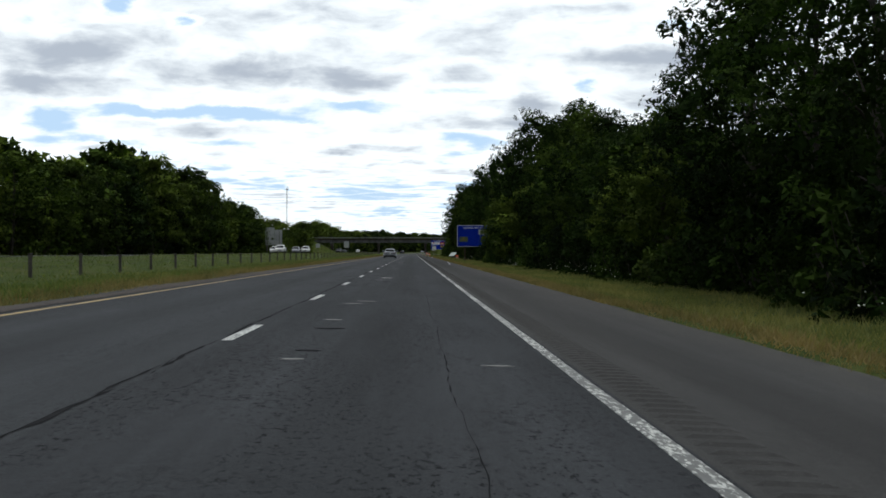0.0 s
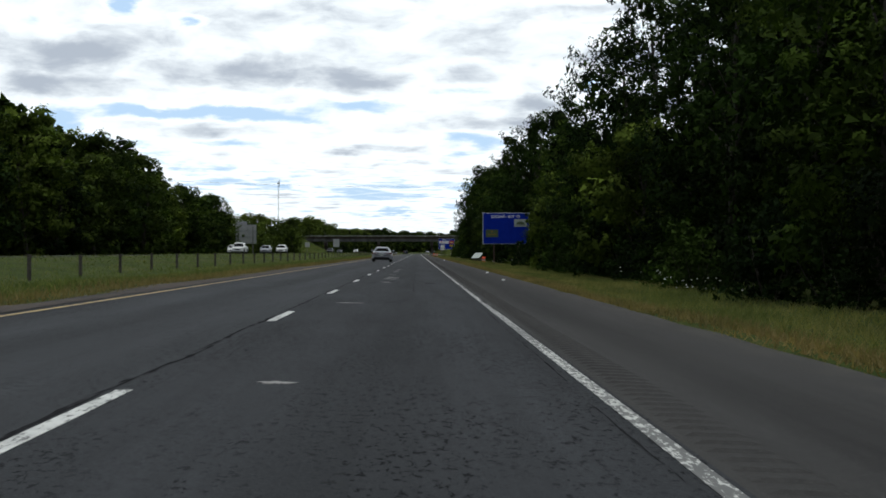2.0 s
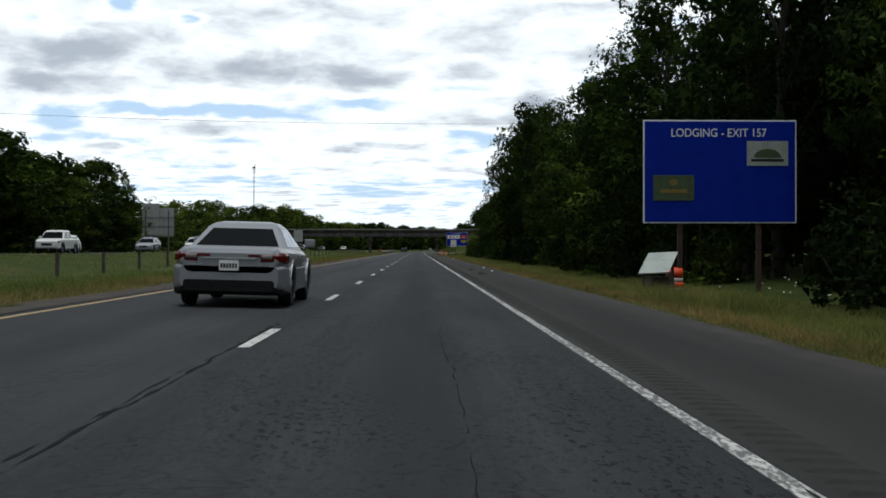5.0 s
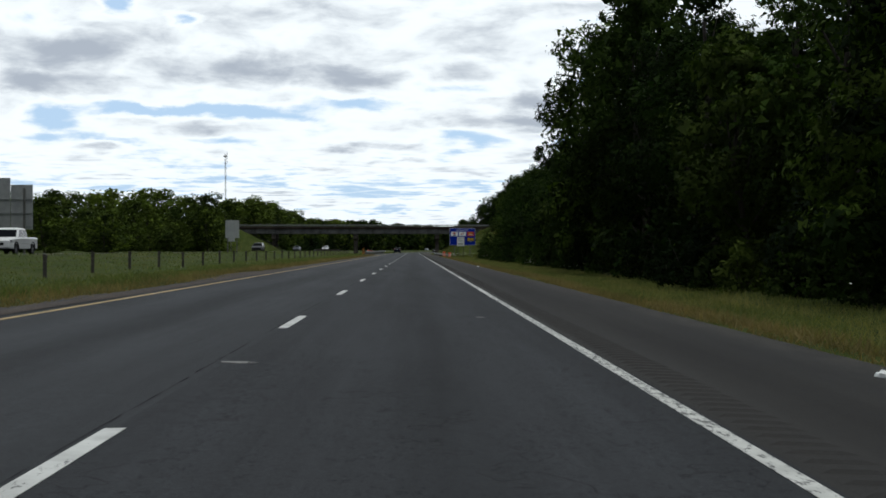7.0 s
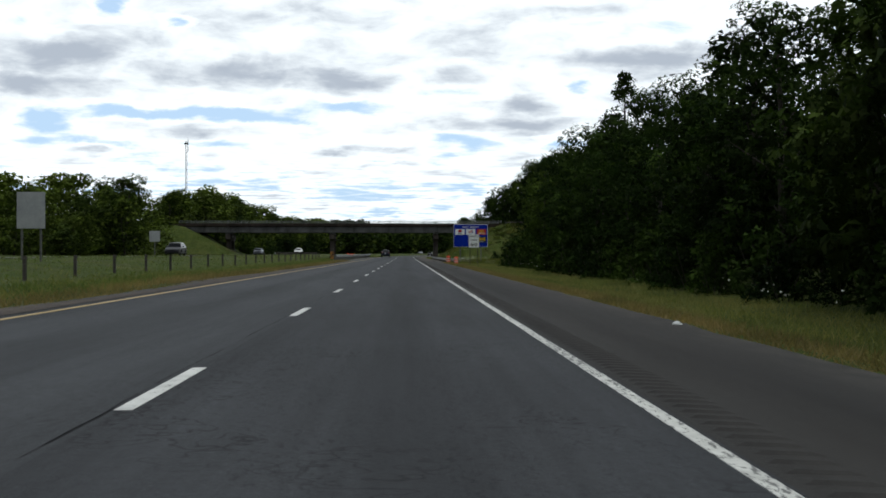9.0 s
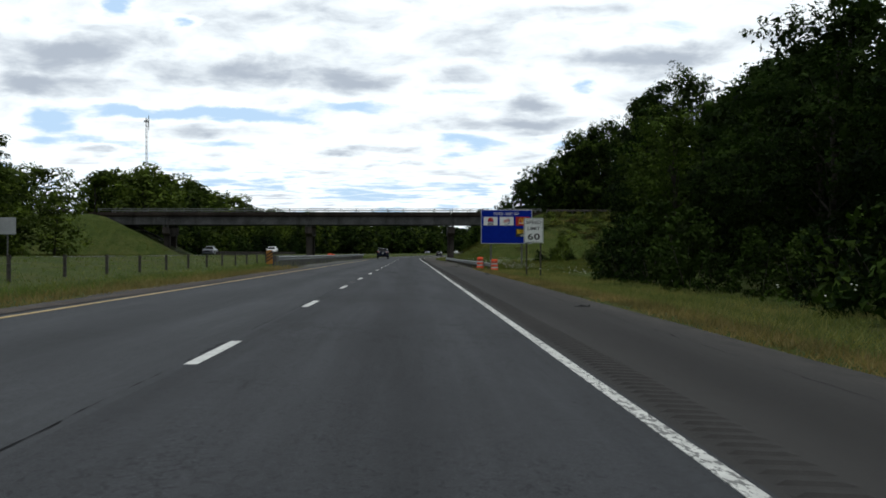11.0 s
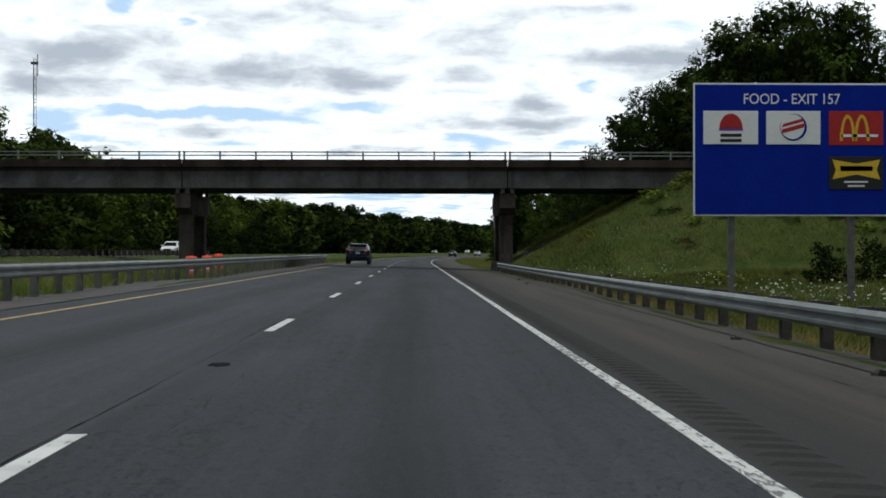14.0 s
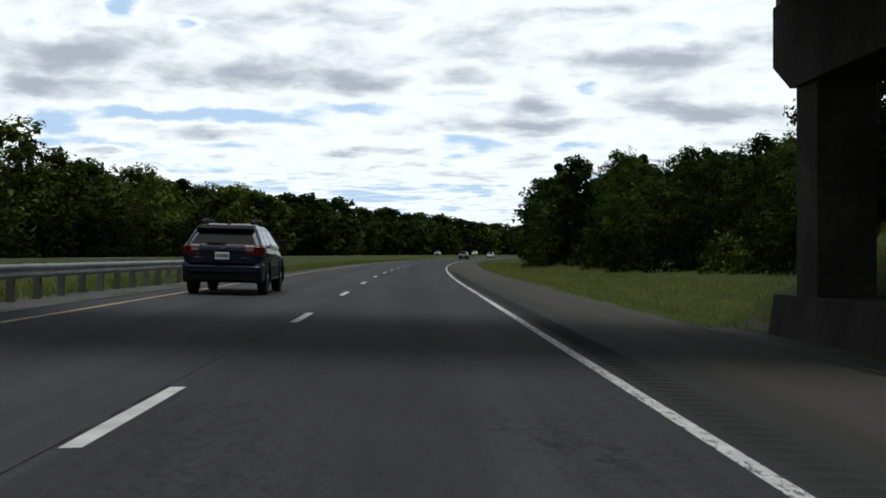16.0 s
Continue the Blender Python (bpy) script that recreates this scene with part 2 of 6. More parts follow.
        gloss = 0.17 if not cracked else n.math("MULTIPLY_ADD", pit, -0.12, 0.17)
        n.put(gloss, s["Specular IOR Level"])
        node = n.add("ShaderNodeBump")
        node.inputs["Strength"].default_value, node.inputs["Distance"].default_value = 0.55, 0.012
        n.put(height, node.inputs["Height"])
        n.put(node.outputs[0], s["Normal"])
    return material(name, build)


def stained(name, a, b, streak, wet):
    """Old concrete with dark runs of water down its faces and pale spalls."""
    def build(n, s):
        at = n.add("ShaderNodeNewGeometry").outputs["Position"]
        broad, grain = n.noise(at, 0.5, 5.0, 0.6), n.noise(at, 9.0, 5.0, 0.65)
        runs = n.noise(n.mapping(at, (0.8, 0.8, 0.12)), 1.0, 7.0, 0.66, 0.3)
        patch = n.noise(n.mapping(at, (0.9, 0.9, 1.6)), 0.8, 4.0, 0.6, 0.6)
        colour = n.mix(n.step(broad, 0.3, 0.7), a, b)
        colour = n.mix(n.math("MULTIPLY", n.step(runs, 0.48, 0.72), wet), colour, streak)
        colour = n.mix(n.step(patch, 0.62, 0.70, 0.0, 0.55), colour, tuple(1.5 * c for c in b))
        colour = n.mix(n.step(grain, 0.3, 0.7), n.mix(1.0, colour, (0.72,) * 3, "MULTIPLY"), colour)
        n.put(colour, s["Base Color"])
        s["Roughness"].default_value = 0.92
        s["Specular IOR Level"].default_value = 0.15
        node = n.add("ShaderNodeBump")
        node.inputs["Strength"].default_value, node.inputs["Distance"].default_value = 0.4, 0.02
        n.put(grain, node.inputs["Height"])
        n.put(node.outputs[0], s["Normal"])
    return material(name, build)


def worn_paint(name, colour, under, amount=0.55, scale=9.0):
    """Road paint, chipped through to the asphalt."""
    def build(n, s):
        at = n.add("ShaderNodeNewGeometry").outputs["Position"]
        xyz = n.add("ShaderNodeSeparateXYZ")
        n.put(at, xyz.inputs[0])
        chips = n.noise(n.mapping(at, (1.5, 0.4, 1)), scale, 6.0, 0.72)
        area = n.noise(n.mapping(at, (1, 0.13, 1)), 1.1, 3.0)
        level = n.math("MULTIPLY_ADD", n.math("SUBTRACT", area, 0.5), 0.38, chips)
        level = n.math("ADD", level, n.step(xyz.outputs[1], 150.0, 300.0, 0.07, 0.0))
        gone = n.step(level, 0.70 - 0.3 * amount, 0.76 - 0.3 * amount)
        dirt = n.mix(n.step(n.noise(at, 3.0, 4.0), 0.3, 0.75), colour, tuple(0.7 * c for c in colour))
        n.put(n.mix(n.math("MULTIPLY", gone, 0.85), dirt, under), s["Base Color"])
        s["Roughness"].default_value = 0.65
    return material(name, build)


def leaf_material(name, dark, light, yellow=0.1):
    def build(n, s):
        piece = n.add("ShaderNodeNewGeometry").outputs["Random Per Island"]
        thing = n.add("ShaderNodeObjectInfo").outputs["Random"]
        at = n.add("ShaderNodeTexCoord").outputs["Object"]
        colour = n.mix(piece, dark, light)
        # random pale and dark masses painted in like sunlit lobes and shaded gaps
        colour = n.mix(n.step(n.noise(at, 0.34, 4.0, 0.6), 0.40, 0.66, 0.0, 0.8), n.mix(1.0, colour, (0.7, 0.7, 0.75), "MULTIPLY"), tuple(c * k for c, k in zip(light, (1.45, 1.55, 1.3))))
        colour = n.mix(n.math("MULTIPLY", n.math("POWER", thing, 2.0), yellow), colour, (0.070, 0.098, 0.018))
        shade = n.add("ShaderNodeCombineColor")
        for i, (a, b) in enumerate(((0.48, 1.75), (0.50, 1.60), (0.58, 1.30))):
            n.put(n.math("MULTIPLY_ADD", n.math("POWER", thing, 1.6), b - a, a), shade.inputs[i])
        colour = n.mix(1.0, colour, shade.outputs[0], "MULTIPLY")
        n.put(colour, s["Base Color"])
        s["Roughness"].default_value = 0.85
        s["Specular IOR Level"].default_value = 0.04
        thin = n.add("ShaderNodeBsdfTranslucent")
        n.put(n.mix(1.0, colour, (1.1, 1.35, 0.55), "MULTIPLY"), thin.inputs[0])
        blend = n.add("ShaderNodeMixShader")
        blend.inputs[0].default_value = 0.16
        n.put(s["Base Color"].node.outputs[0], blend.inputs[1])
        n.put(thin.outputs[0], blend.inputs[2])
        out = [k for k in n.tree.nodes if k.bl_idname == "ShaderNodeOutputMaterial"][0]
        n.put(blend.outputs[0], out.inputs[0])
    return material(name, build)


def ground_material():
    def build(n, s):
        at = n.add("ShaderNodeNewGeometry").outputs["Position"]
        broad = n.noise(at, 0.11, 5.0, 0.6)
        mid = n.noise(n.mapping(at, (1, 0.4, 1)), 0.9, 5.0, 0.65)
        fine = n.noise(at, 12.0, 5.0, 0.7)
        green = n.mix(n.step(mid, 0.3, 0.7), (0.040, 0.061, 0.012), (0.074, 0.095, 0.022))
        straw = n.mix(n.step(fine, 0.3, 0.7), (0.085, 0.068, 0.032), (0.13, 0.105, 0.05))
        colour = n.mix(n.step(n.math("ADD", n.math("MULTIPLY", broad, 0.6), n.math("MULTIPLY", mid, 0.4)), 0.48, 0.66, 0.0, 0.40), green, straw)
        colour = n.mix(n.step(fine, 0.3, 0.7), n.mix(1.0, colour, (0.55, 0.55, 0.5), "MULTIPLY"), colour)
        n.put(colour, s["Base Color"])
        s["Roughness"].default_value = 0.95
        s["Specular IOR Level"].default_value = 0.1
        node = n.add("ShaderNodeBump")
        node.inputs["Strength"].default_value, node.inputs["Distance"].default_value = 0.8, 0.08
        n.put(n.math("ADD", fine, n.math("MULTIPLY", mid, 2.0)), node.inputs["Height"])
        n.put(node.outputs[0], s["Normal"])
    return material("meadow", build)


def grass_material(name, low, high, straw, share):
    def build(n, s):
        piece = n.add("ShaderNodeNewGeometry").outputs["Random Per Island"]
        at = n.add("ShaderNodeNewGeometry").outputs["Position"]
        colour = n.mix(piece, low, high)
        area = n.noise(n.mapping(at, (0.55, 0.10, 0.55)), 1.0, 4.0, 0.6)
        dry = n.math("ADD", n.step(area, 0.38, 0.66, 0.0, 0.75), n.math("MULTIPLY", n.math("SUBTRACT", piece, 0.5), 0.5), clamp=True)
        colour = n.mix(n.math("MULTIPLY", dry, share), colour, straw)
        tuft = n.noise(n.mapping(at, (1.0, 0.5, 1.0)), 0.55, 5.0, 0.65)
        colour = n.mix(n.step(tuft, 0.34, 0.66), n.mix(1.0, colour, (0.62, 0.68, 0.60), "MULTIPLY"), n.mix(1.0, colour, (1.14, 1.10, 1.0), "MULTIPLY"))
        n.put(colour, s["Base Color"])
        s["Roughness"].default_value = 0.8
        s["Specular IOR Level"].default_value = 0.15
        thin = n.add("ShaderNodeBsdfTranslucent")
        n.put(n.mix(1.0, colour, (1.1, 1.15, 0.8), "MULTIPLY"), thin.inputs[0])
        blend = n.add("ShaderNodeMixShader")
        blend.inputs[0].default_value = 0.5
        n.put(s["Base Color"].node.outputs[0], blend.inputs[1])
        n.put(thin.outputs[0], blend.inputs[2])
        out = [k for k in n.tree.nodes if k.bl_idname == "ShaderNodeOutputMaterial"][0]
        n.put(blend.outputs[0], out.inputs[0])
    return material(name, build)


LANE_OLD = asphalt("asphalt_right_lane", (0.0345, 0.0365, 0.0405), (0.0465, 0.0495, 0.0550), -1.83, cracked=1.0)
LANE_LEFT = asphalt("asphalt_left_lane", (0.042, 0.0445, 0.0490), (0.053, 0.0565, 0.0620), -5.6, cracked=0.25)
SHOULDER = asphalt("asphalt_shoulder", (0.0385, 0.0375, 0.0375), (0.047, 0.0458, 0.0455), brown=0.3)
WHITE_PAINT = worn_paint("white_road_paint", (0.60, 0.60, 0.57), (0.04, 0.04, 0.042), 0.64, 13.0)
DASH_PAINT = worn_paint("white_dash_paint", (0.60, 0.60, 0.58), (0.05, 0.05, 0.05), 0.32, 14.0)
YELLOW_PAINT = worn_paint("yellow_road_paint", (0.42, 0.29, 0.11), (0.06, 0.055, 0.05), 0.35)
MEADOW = ground_material()
GRASS_VERGE = grass_material("verge_grass", (0.112, 0.138, 0.042), (0.186, 0.200, 0.070), (0.36, 0.28, 0.135), 0.5)
GRASS_MEDIAN = grass_material("median_grass", (0.085, 0.130, 0.034), (0.150, 0.185, 0.058), (0.31, 0.24, 0.12), 0.45)
GRASS_STRAW = grass_material("straw_grass", (0.145, 0.120, 0.054), (0.225, 0.183, 0.086), (0.32, 0.228, 0.115), 0.8)
GRASS_BANK = grass_material("bank_grass", (0.052, 0.074, 0.013), (0.098, 0.122, 0.026), (0.18, 0.140, 0.052), 0.66)
# near-black dark ends deepen the shade inside the crowns by leaf colour
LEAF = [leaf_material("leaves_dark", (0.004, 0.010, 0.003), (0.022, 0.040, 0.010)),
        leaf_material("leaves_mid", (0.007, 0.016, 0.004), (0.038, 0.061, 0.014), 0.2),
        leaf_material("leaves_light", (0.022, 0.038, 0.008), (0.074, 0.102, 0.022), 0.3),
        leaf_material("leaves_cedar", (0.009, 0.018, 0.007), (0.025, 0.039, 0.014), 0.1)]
WEED_GREEN = leaf_material("weed_leaves_green", (0.062, 0.090, 0.020), (0.118, 0.148, 0.038), 0.2)
WEED_OLIVE = leaf_material("weed_leaves_olive", (0.088, 0.096, 0.027), (0.155, 0.156, 0.050), 0.2)
WEED_BROWN = leaf_material("weed_leaves_withered", (0.080, 0.060, 0.028), (0.150, 0.108, 0.052), 0.0)
BARK = plain("bark", (0.030, 0.024, 0.018), (0.06, 0.050, 0.040), 3.0, 0.9, bump=0.6)
CONCRETE = stained("old_concrete", (0.075, 0.074, 0.074), (0.150, 0.148, 0.147), (0.030, 0.026, 0.024), 0.7)
CONCRETE_DARK = stained("stained_concrete", (0.032, 0.024, 0.020), (0.068, 0.053, 0.044), (0.014, 0.011, 0.010), 0.8)
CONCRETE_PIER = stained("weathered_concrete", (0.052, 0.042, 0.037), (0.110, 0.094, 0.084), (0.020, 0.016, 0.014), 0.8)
STEEL = plain("galvanised_steel", (0.20, 0.215, 0.215), (0.30, 0.32, 0.32), 1.6, 0.55, metal=0.4, fine=0.15)
STEEL_POST = plain("weathered_post", (0.10, 0.10, 0.095), (0.17, 0.165, 0.155), 4.0, 0.75, metal=0.2, vary=0.2)
RAILING = plain("weathered_railing", (0.17, 0.175, 0.17), (0.26, 0.265, 0.26), 2.0, 0.65, metal=0.2, fine=0.2)
RUBBER = plain("rubber", (0.012, 0.012, 0.012), (0.022, 0.022, 0.022), 8.0, 0.8)
SIGN_BLUE = plain("blue_sheeting", (0.001, 0.016, 0.27), (0.002, 0.022, 0.32), 1.2, 0.6, fine=0.06)
[k for k in SIGN_BLUE.node_tree.nodes if k.bl_idname == "ShaderNodeBsdfPrincipled"][0].inputs["Specular IOR Level"].default_value = 0.12
SIGN_WHITE = plain("white_sheeting", (0.82, 0.83, 0.82), (0.88, 0.89, 0.88), 1.5, 0.45, fine=0.05)
SIGN_BLACK = plain("black_print", (0.012, 0.012, 0.013), (0.02, 0.02, 0.02), 3.0, 0.5)
SIGN_RED = plain("red_print", (0.45, 0.015, 0.015), (0.52, 0.02, 0.02), 3.0, 0.5)
SIGN_YELLOW = plain("yellow_print", (0.80, 0.50, 0.02), (0.85, 0.55, 0.03), 3.0, 0.5)
SIGN_PURPLE = plain("purple_print", (0.20, 0.03, 0.25), (0.24, 0.04, 0.30), 3.0, 0.5)
SIGN_GREEN = plain("olive_print", (0.055, 0.085, 0.04), (0.075, 0.11, 0.05), 3.0, 0.5)
SIGN_BACK = plain("sign_back_aluminium", (0.34, 0.35, 0.36), (0.45, 0.46, 0.46), 0.8, 0.6, metal=0.3, fine=0.1)
ORANGE = plain("orange_plastic", (0.66, 0.055, 0.006), (0.74, 0.072, 0.010), 2.0, 0.6, fine=0.15, vary=0.08)
REFLECTIVE = plain("reflective_band", (0.36, 0.36, 0.35), (0.46, 0.46, 0.45), 4.0, 0.4, fine=0.12)
DIRT = plain("bare_soil", (0.024, 0.020, 0.016), (0.048, 0.039, 0.030), 1.2, 0.95, bump=0.7, world=True)
PATCH = plain("worn_concrete_patch", (0.20, 0.20, 0.19), (0.30, 0.29, 0.28), 3.0, 0.9, world=True, fine=0.4)
WOOD = plain("grey_timber", (0.040, 0.035, 0.030), (0.078, 0.068, 0.059), 5.0, 0.85, bump=0.4, vary=0.2)
PETAL = plain("white_petals", (0.62, 0.62, 0.56), (0.72, 0.72, 0.66), 9.0, 0.8)

# ---- shapes ----
def mesh_of(name, verts, faces, mat, smooth=False):
    me = bpy.data.meshes.new(name)
    me.from_pydata(verts, [], faces)
    me.materials.append(mat)
    if smooth:
        me.polygons.foreach_set("use_smooth", [True] * len(me.polygons))
    me.update()
    return me


def part(name, bm, mat, parent=None, label="", smooth=False):
    """One bmesh as one mesh object, under a thing or a part."""
    me = bpy.data.meshes.new(name)
    bm.normal_update()
    bm.to_mesh(me)
    bm.free()
    me.materials.append(mat)
    if smooth:
        me.polygons.foreach_set("use_smooth", [True] * len(me.polygons))
    ob = new(name, me)
    if parent:
        ob.parent = parent
    return tagged(ob, label)


def thing(name, label, category, group="", kind="", at=None):
    ob = new(name)
    if at is not None:
        ob.matrix_basis = at
    return tagged(ob, label, category, group, kind)


def add_box(bm, x0, x1, y0, y1, z0, z1, bevel=0.0):
    made = bmesh.ops.create_cube(bm, size=1.0, matrix=Matrix.LocRotScale(((x0 + x1) / 2, (y0 + y1) / 2, (z0 + z1) / 2), None, (x1 - x0, y1 - y0, z1 - z0)))
    if bevel:
        edges = list({e for v in made["verts"] for e in v.link_edges})
        bmesh.ops.bevel(bm, geom=edges, offset=bevel, segments=2, affect="EDGES", profile=0.7)
    return bm


def box(x0, x1, y0, y1, z0, z1, bevel=0.0):
    return add_box(bmesh.new(), x0, x1, y0, y1, z0, z1, bevel)


def add_rod(bm, a, b, r0, r1=None, sides=8):
    a, b = Vector(a), Vector(b)
    turn = (b - a).to_track_quat("Z", "Y").to_matrix().to_4x4()
    bmesh.ops.create_cone(bm, cap_ends=True, segments=sides, radius1=r0, radius2=r0 if r1 is None else r1, depth=(b - a).length,
                          matrix=Matrix.Translation((a + b) / 2) @ turn)
    return bm


def rod(a, b, r0, r1=None, sides=8):
    return add_rod(bmesh.new(), a, b, r0, r1, sides)


def loft(rings, closed=True, caps=True):
    """A skin over rings of equally many points."""
    bm = bmesh.new()
    rows = [[bm.verts.new(p) for p in ring] for ring in rings]
    count = len(rings[0])
    for a, b in zip(rows, rows[1:]):
        for i in range(count if closed else count - 1):
            j = (i + 1) % count
            bm.faces.new((a[i], a[j], b[j], b[i]))
    if caps and closed:
        bm.faces.new(rows[0][::-1])
        bm.faces.new(rows[-1])
    return bm


def text_part(name, body, size, mat, parent, at, label="", depth=0.006, wide=1.0, align="CENTER", bold=0.004):
    curve = bpy.data.curves.new(name, "FONT")
    curve.body, curve.size, curve.align_x, curve.align_y, curve.extrude = body, size, align, "CENTER", depth
    curve.offset = size * bold
    source = bpy.data.objects.new(name, curve)
    scene.collection.objects.link(source)
    me = bpy.data.meshes.new_from_object(source.evaluated_get(bpy.context.evaluated_depsgraph_get()))
    bpy.data.objects.remove(source)
    me.transform(pose(*at, 90) @ Matrix.Diagonal((wide, 1, 1, 1)))
    me.materials.clear()
    me.materials.append(mat)
    ob = new(name, me)
    ob.parent = parent
    return tagged(ob, label)


# ---- the lie of the land ----
BEND_FROM, RADIUS = 600.0, 2000.0
FALL = 0.025                        # crossfall of the carriageway, down to the right
LEFT_EDGE, YELLOW_AT, DASH_AT, WHITE_AT, RIGHT_EDGE = -8.4, -7.55, -3.66, 0.0, 3.08
FACE_Y, BACK_Y = 568.0, 576.4       # the bridge, front and back
PROFILE = [(-400, 6.0), (-120, 2.5), (-70, 1.0), (-48, 0.7), (-40, 0.6), (-38.2, 0.68), (-25.6, 0.68), (-24.6, 0.84), (-23.4, 0.86), (-21, 0.62), (-18.6, 0.22), (-17, 0.04), (-12, 0.02), (-9.2, 0.14),
           (LEFT_EDGE, 0.20), (RIGHT_EDGE, -0.15), (3.6, -0.19), (5.0, -0.42), (8.0, -0.55), (10, -0.45), (14, -0.1), (30, 0.6), (120, 3.0), (400, 8.0)]


def bend(y):
    return 0.0 if y < BEND_FROM else (y - BEND_FROM) ** 2 / (2 * RADIUS)


def bank(x, y):
    """Height of the two embankments that carry the road over."""
    dy = max(0.0, FACE_Y - 0.5 - y, y - BACK_Y - 0.5)
    right = math.hypot(max(0.0, 18.0 - x), dy)
    left = math.hypot(max(0.0, x + 48.8), dy)
    return 7.05 - 0.5 * min(right, left)


def land(x, y):
    across = x - bend(y)
    z = float(np.interp(across, [p[0] for p in PROFILE], [p[1] for p in PROFILE]))
    if across < LEFT_EDGE - 0.1 or across > RIGHT_EDGE + 0.1:
        z += 0.12 * noise.noise((x * 0.11, y * 0.06, 0)) + 0.05 * noise.noise((x * 0.5, y * 0.4, 7))
    if 478 < y < 570 and 3.1 < across < 5.6:
        # soil washed up under the guardrail
        z += 0.07 * min(1.0, (y - 478) / 6, (across - 3.1) / 0.5, (5.6 - across) / 0.9)
    b = bank(x, y)
    if b > z:
        k = min(1.0, (b - z) / 0.8)
        z = z + (b - z) * k + 0.12 * k * noise.noise((x * 0.3, y * 0.3, 3)) * (1 if b < 6.9 else 0)
    return z


def road_z(across):
    return -FALL * across if across <= 0 else -0.034 * across


def build_ground():
    xs = [-3000, -1500, -800, -400, -250, -180, -140, -120, -100, -90, -80] + list(np.arange(-74, -40, 2.0)) + [-40, -38.4, -38.2, -36, -32, -28, -25.6, -25.3, -24.6, -24, -23.4, -22.2, -21, -19.8, -18.6, -17, -15.5, -14, -13, -12, -11, -10.2, -9.6, -9.2, -8.8, LEFT_EDGE, LEFT_EDGE + 0.15, -6, -3, 0, RIGHT_EDGE - 0.15, RIGHT_EDGE, 3.3, 3.6, 4, 4.5, 5, 5.6, 6.2, 7, 8, 9, 10, 11, 12, 13, 14, 15, 16, 17, 18, 19, 20, 21, 22, 23, 24, 26, 28, 30, 34, 40, 50, 65, 80, 100, 140, 200, 400, 800, 1500, 3000]
    ys = [-800, -300, -100, -40] + list(np.arange(-20, 540, 5.0)) + list(np.arange(540, 606, 1.25)) + list(np.arange(606, 1000, 8.0)) + [1000, 1040, 1080, 1120, 1200, 1300, 1500, 1800, 2500, 3500]
    verts, faces = [], []
    for y in ys:
        for x in xs:
            off = bend(min(y, 1500)) if abs(x) < 300 else 0
            z = land(x + off, y)
            if LEFT_EDGE < x < RIGHT_EDGE or -38.3 < x < -25.5:
                z -= 0.12
            verts.append((x + off, y, z))
    w = len(xs)
    for j in range(len(ys) - 1):
        for i in range(w - 1):
            faces.append((j * w + i, j * w + i + 1, (j + 1) * w + i + 1, (j + 1) * w + i))
    tagged(new("ground", mesh_of("ground", verts, faces, MEADOW, True)), "grassy green ground with straw-coloured patches beside the highway", "ground", kind="structure")


def strip(name, edges, mat, label, category, ys, ragged=0.0, under=0.25, lift=0.0):
    """A slab that follows the road: edges are (across, height) from left to right."""
    verts, faces = [], []
    count = len(edges)
    for y in ys:
        for i, (a, z) in enumerate(edges):
            wob = ragged * noise.noise((y * 0.35, a, 11)) + 0.5 * ragged * noise.noise((y * 1.3, a, 5)) if ragged and (i == count - 1 or i == 0 and count == 2) else 0
            verts.append((a + wob + bend(y), y, z + lift))
        verts.append((edges[-1][0] + bend(y), y, edges[-1][1] - under))
        verts.append((edges[0][0] + bend(y), y, edges[0][1] - under))
    w = count + 2
    for j in range(len(ys) - 1):
        for i in range(w):
            k = (i + 1) % w
            faces.append((j * w + i, j * w + k, (j + 1) * w + k, (j + 1) * w + i))
    return tagged(new(name, mesh_of(name, verts, faces, mat)), label, category, kind="structure")


ALONG = [-60.0] + list(np.arange(-30, 1000, 2.5)) + list(np.arange(1000, 1500, 20.0))
ALONG_COARSE = [-60.0] + list(np.arange(-40, 1500, 10.0))


def build_road():
    strip("road_left_lane", [(LEFT_EDGE, road_z(LEFT_EDGE)), (DASH_AT - 0.02, road_z(DASH_AT))], LANE_LEFT, "smooth grey asphalt passing lane", "road", ALONG, 0.0)
    strip("road_right_lane", [(DASH_AT - 0.02, road_z(DASH_AT)), (0.1, road_z(0.1))], LANE_OLD, "worn grey asphalt lane with pits and cracks", "road", ALONG)
    strip("road_shoulder", [(0.1, road_z(0.1)), (0.62, road_z(0.62)), (RIGHT_EDGE, road_z(RIGHT_EDGE))], SHOULDER, "brownish asphalt hard shoulder beside the lane", "road", ALONG, 0.12)
    strip("road_opposite", [(-38.1, 0.76), (-31.9, 0.82), (-25.7, 0.72)], LANE_LEFT, "grey asphalt opposite carriageway beyond the median", "road", ALONG_COARSE)
    for name, a, w, mat, label in (("line_white", WHITE_AT, 0.122, WHITE_PAINT, "chipped white painted edge line"), ("line_yellow", YELLOW_AT, 0.11, YELLOW_PAINT, "worn yellow painted edge line"),):
        strip(name, [(a - w / 2, road_z(a - w / 2)), (a + w / 2, road_z(a + w / 2))], mat, label, "road marking", ALONG, 0.012, 0.003, 0.004)
    for a in (-37.0, -27.0):
        strip("line_white", [(a - 0.06, 0.78), (a + 0.06, 0.78)], WHITE_PAINT, "white painted line of the opposite carriageway", "road marking", ALONG_COARSE, 0, 0.003, 0.01)


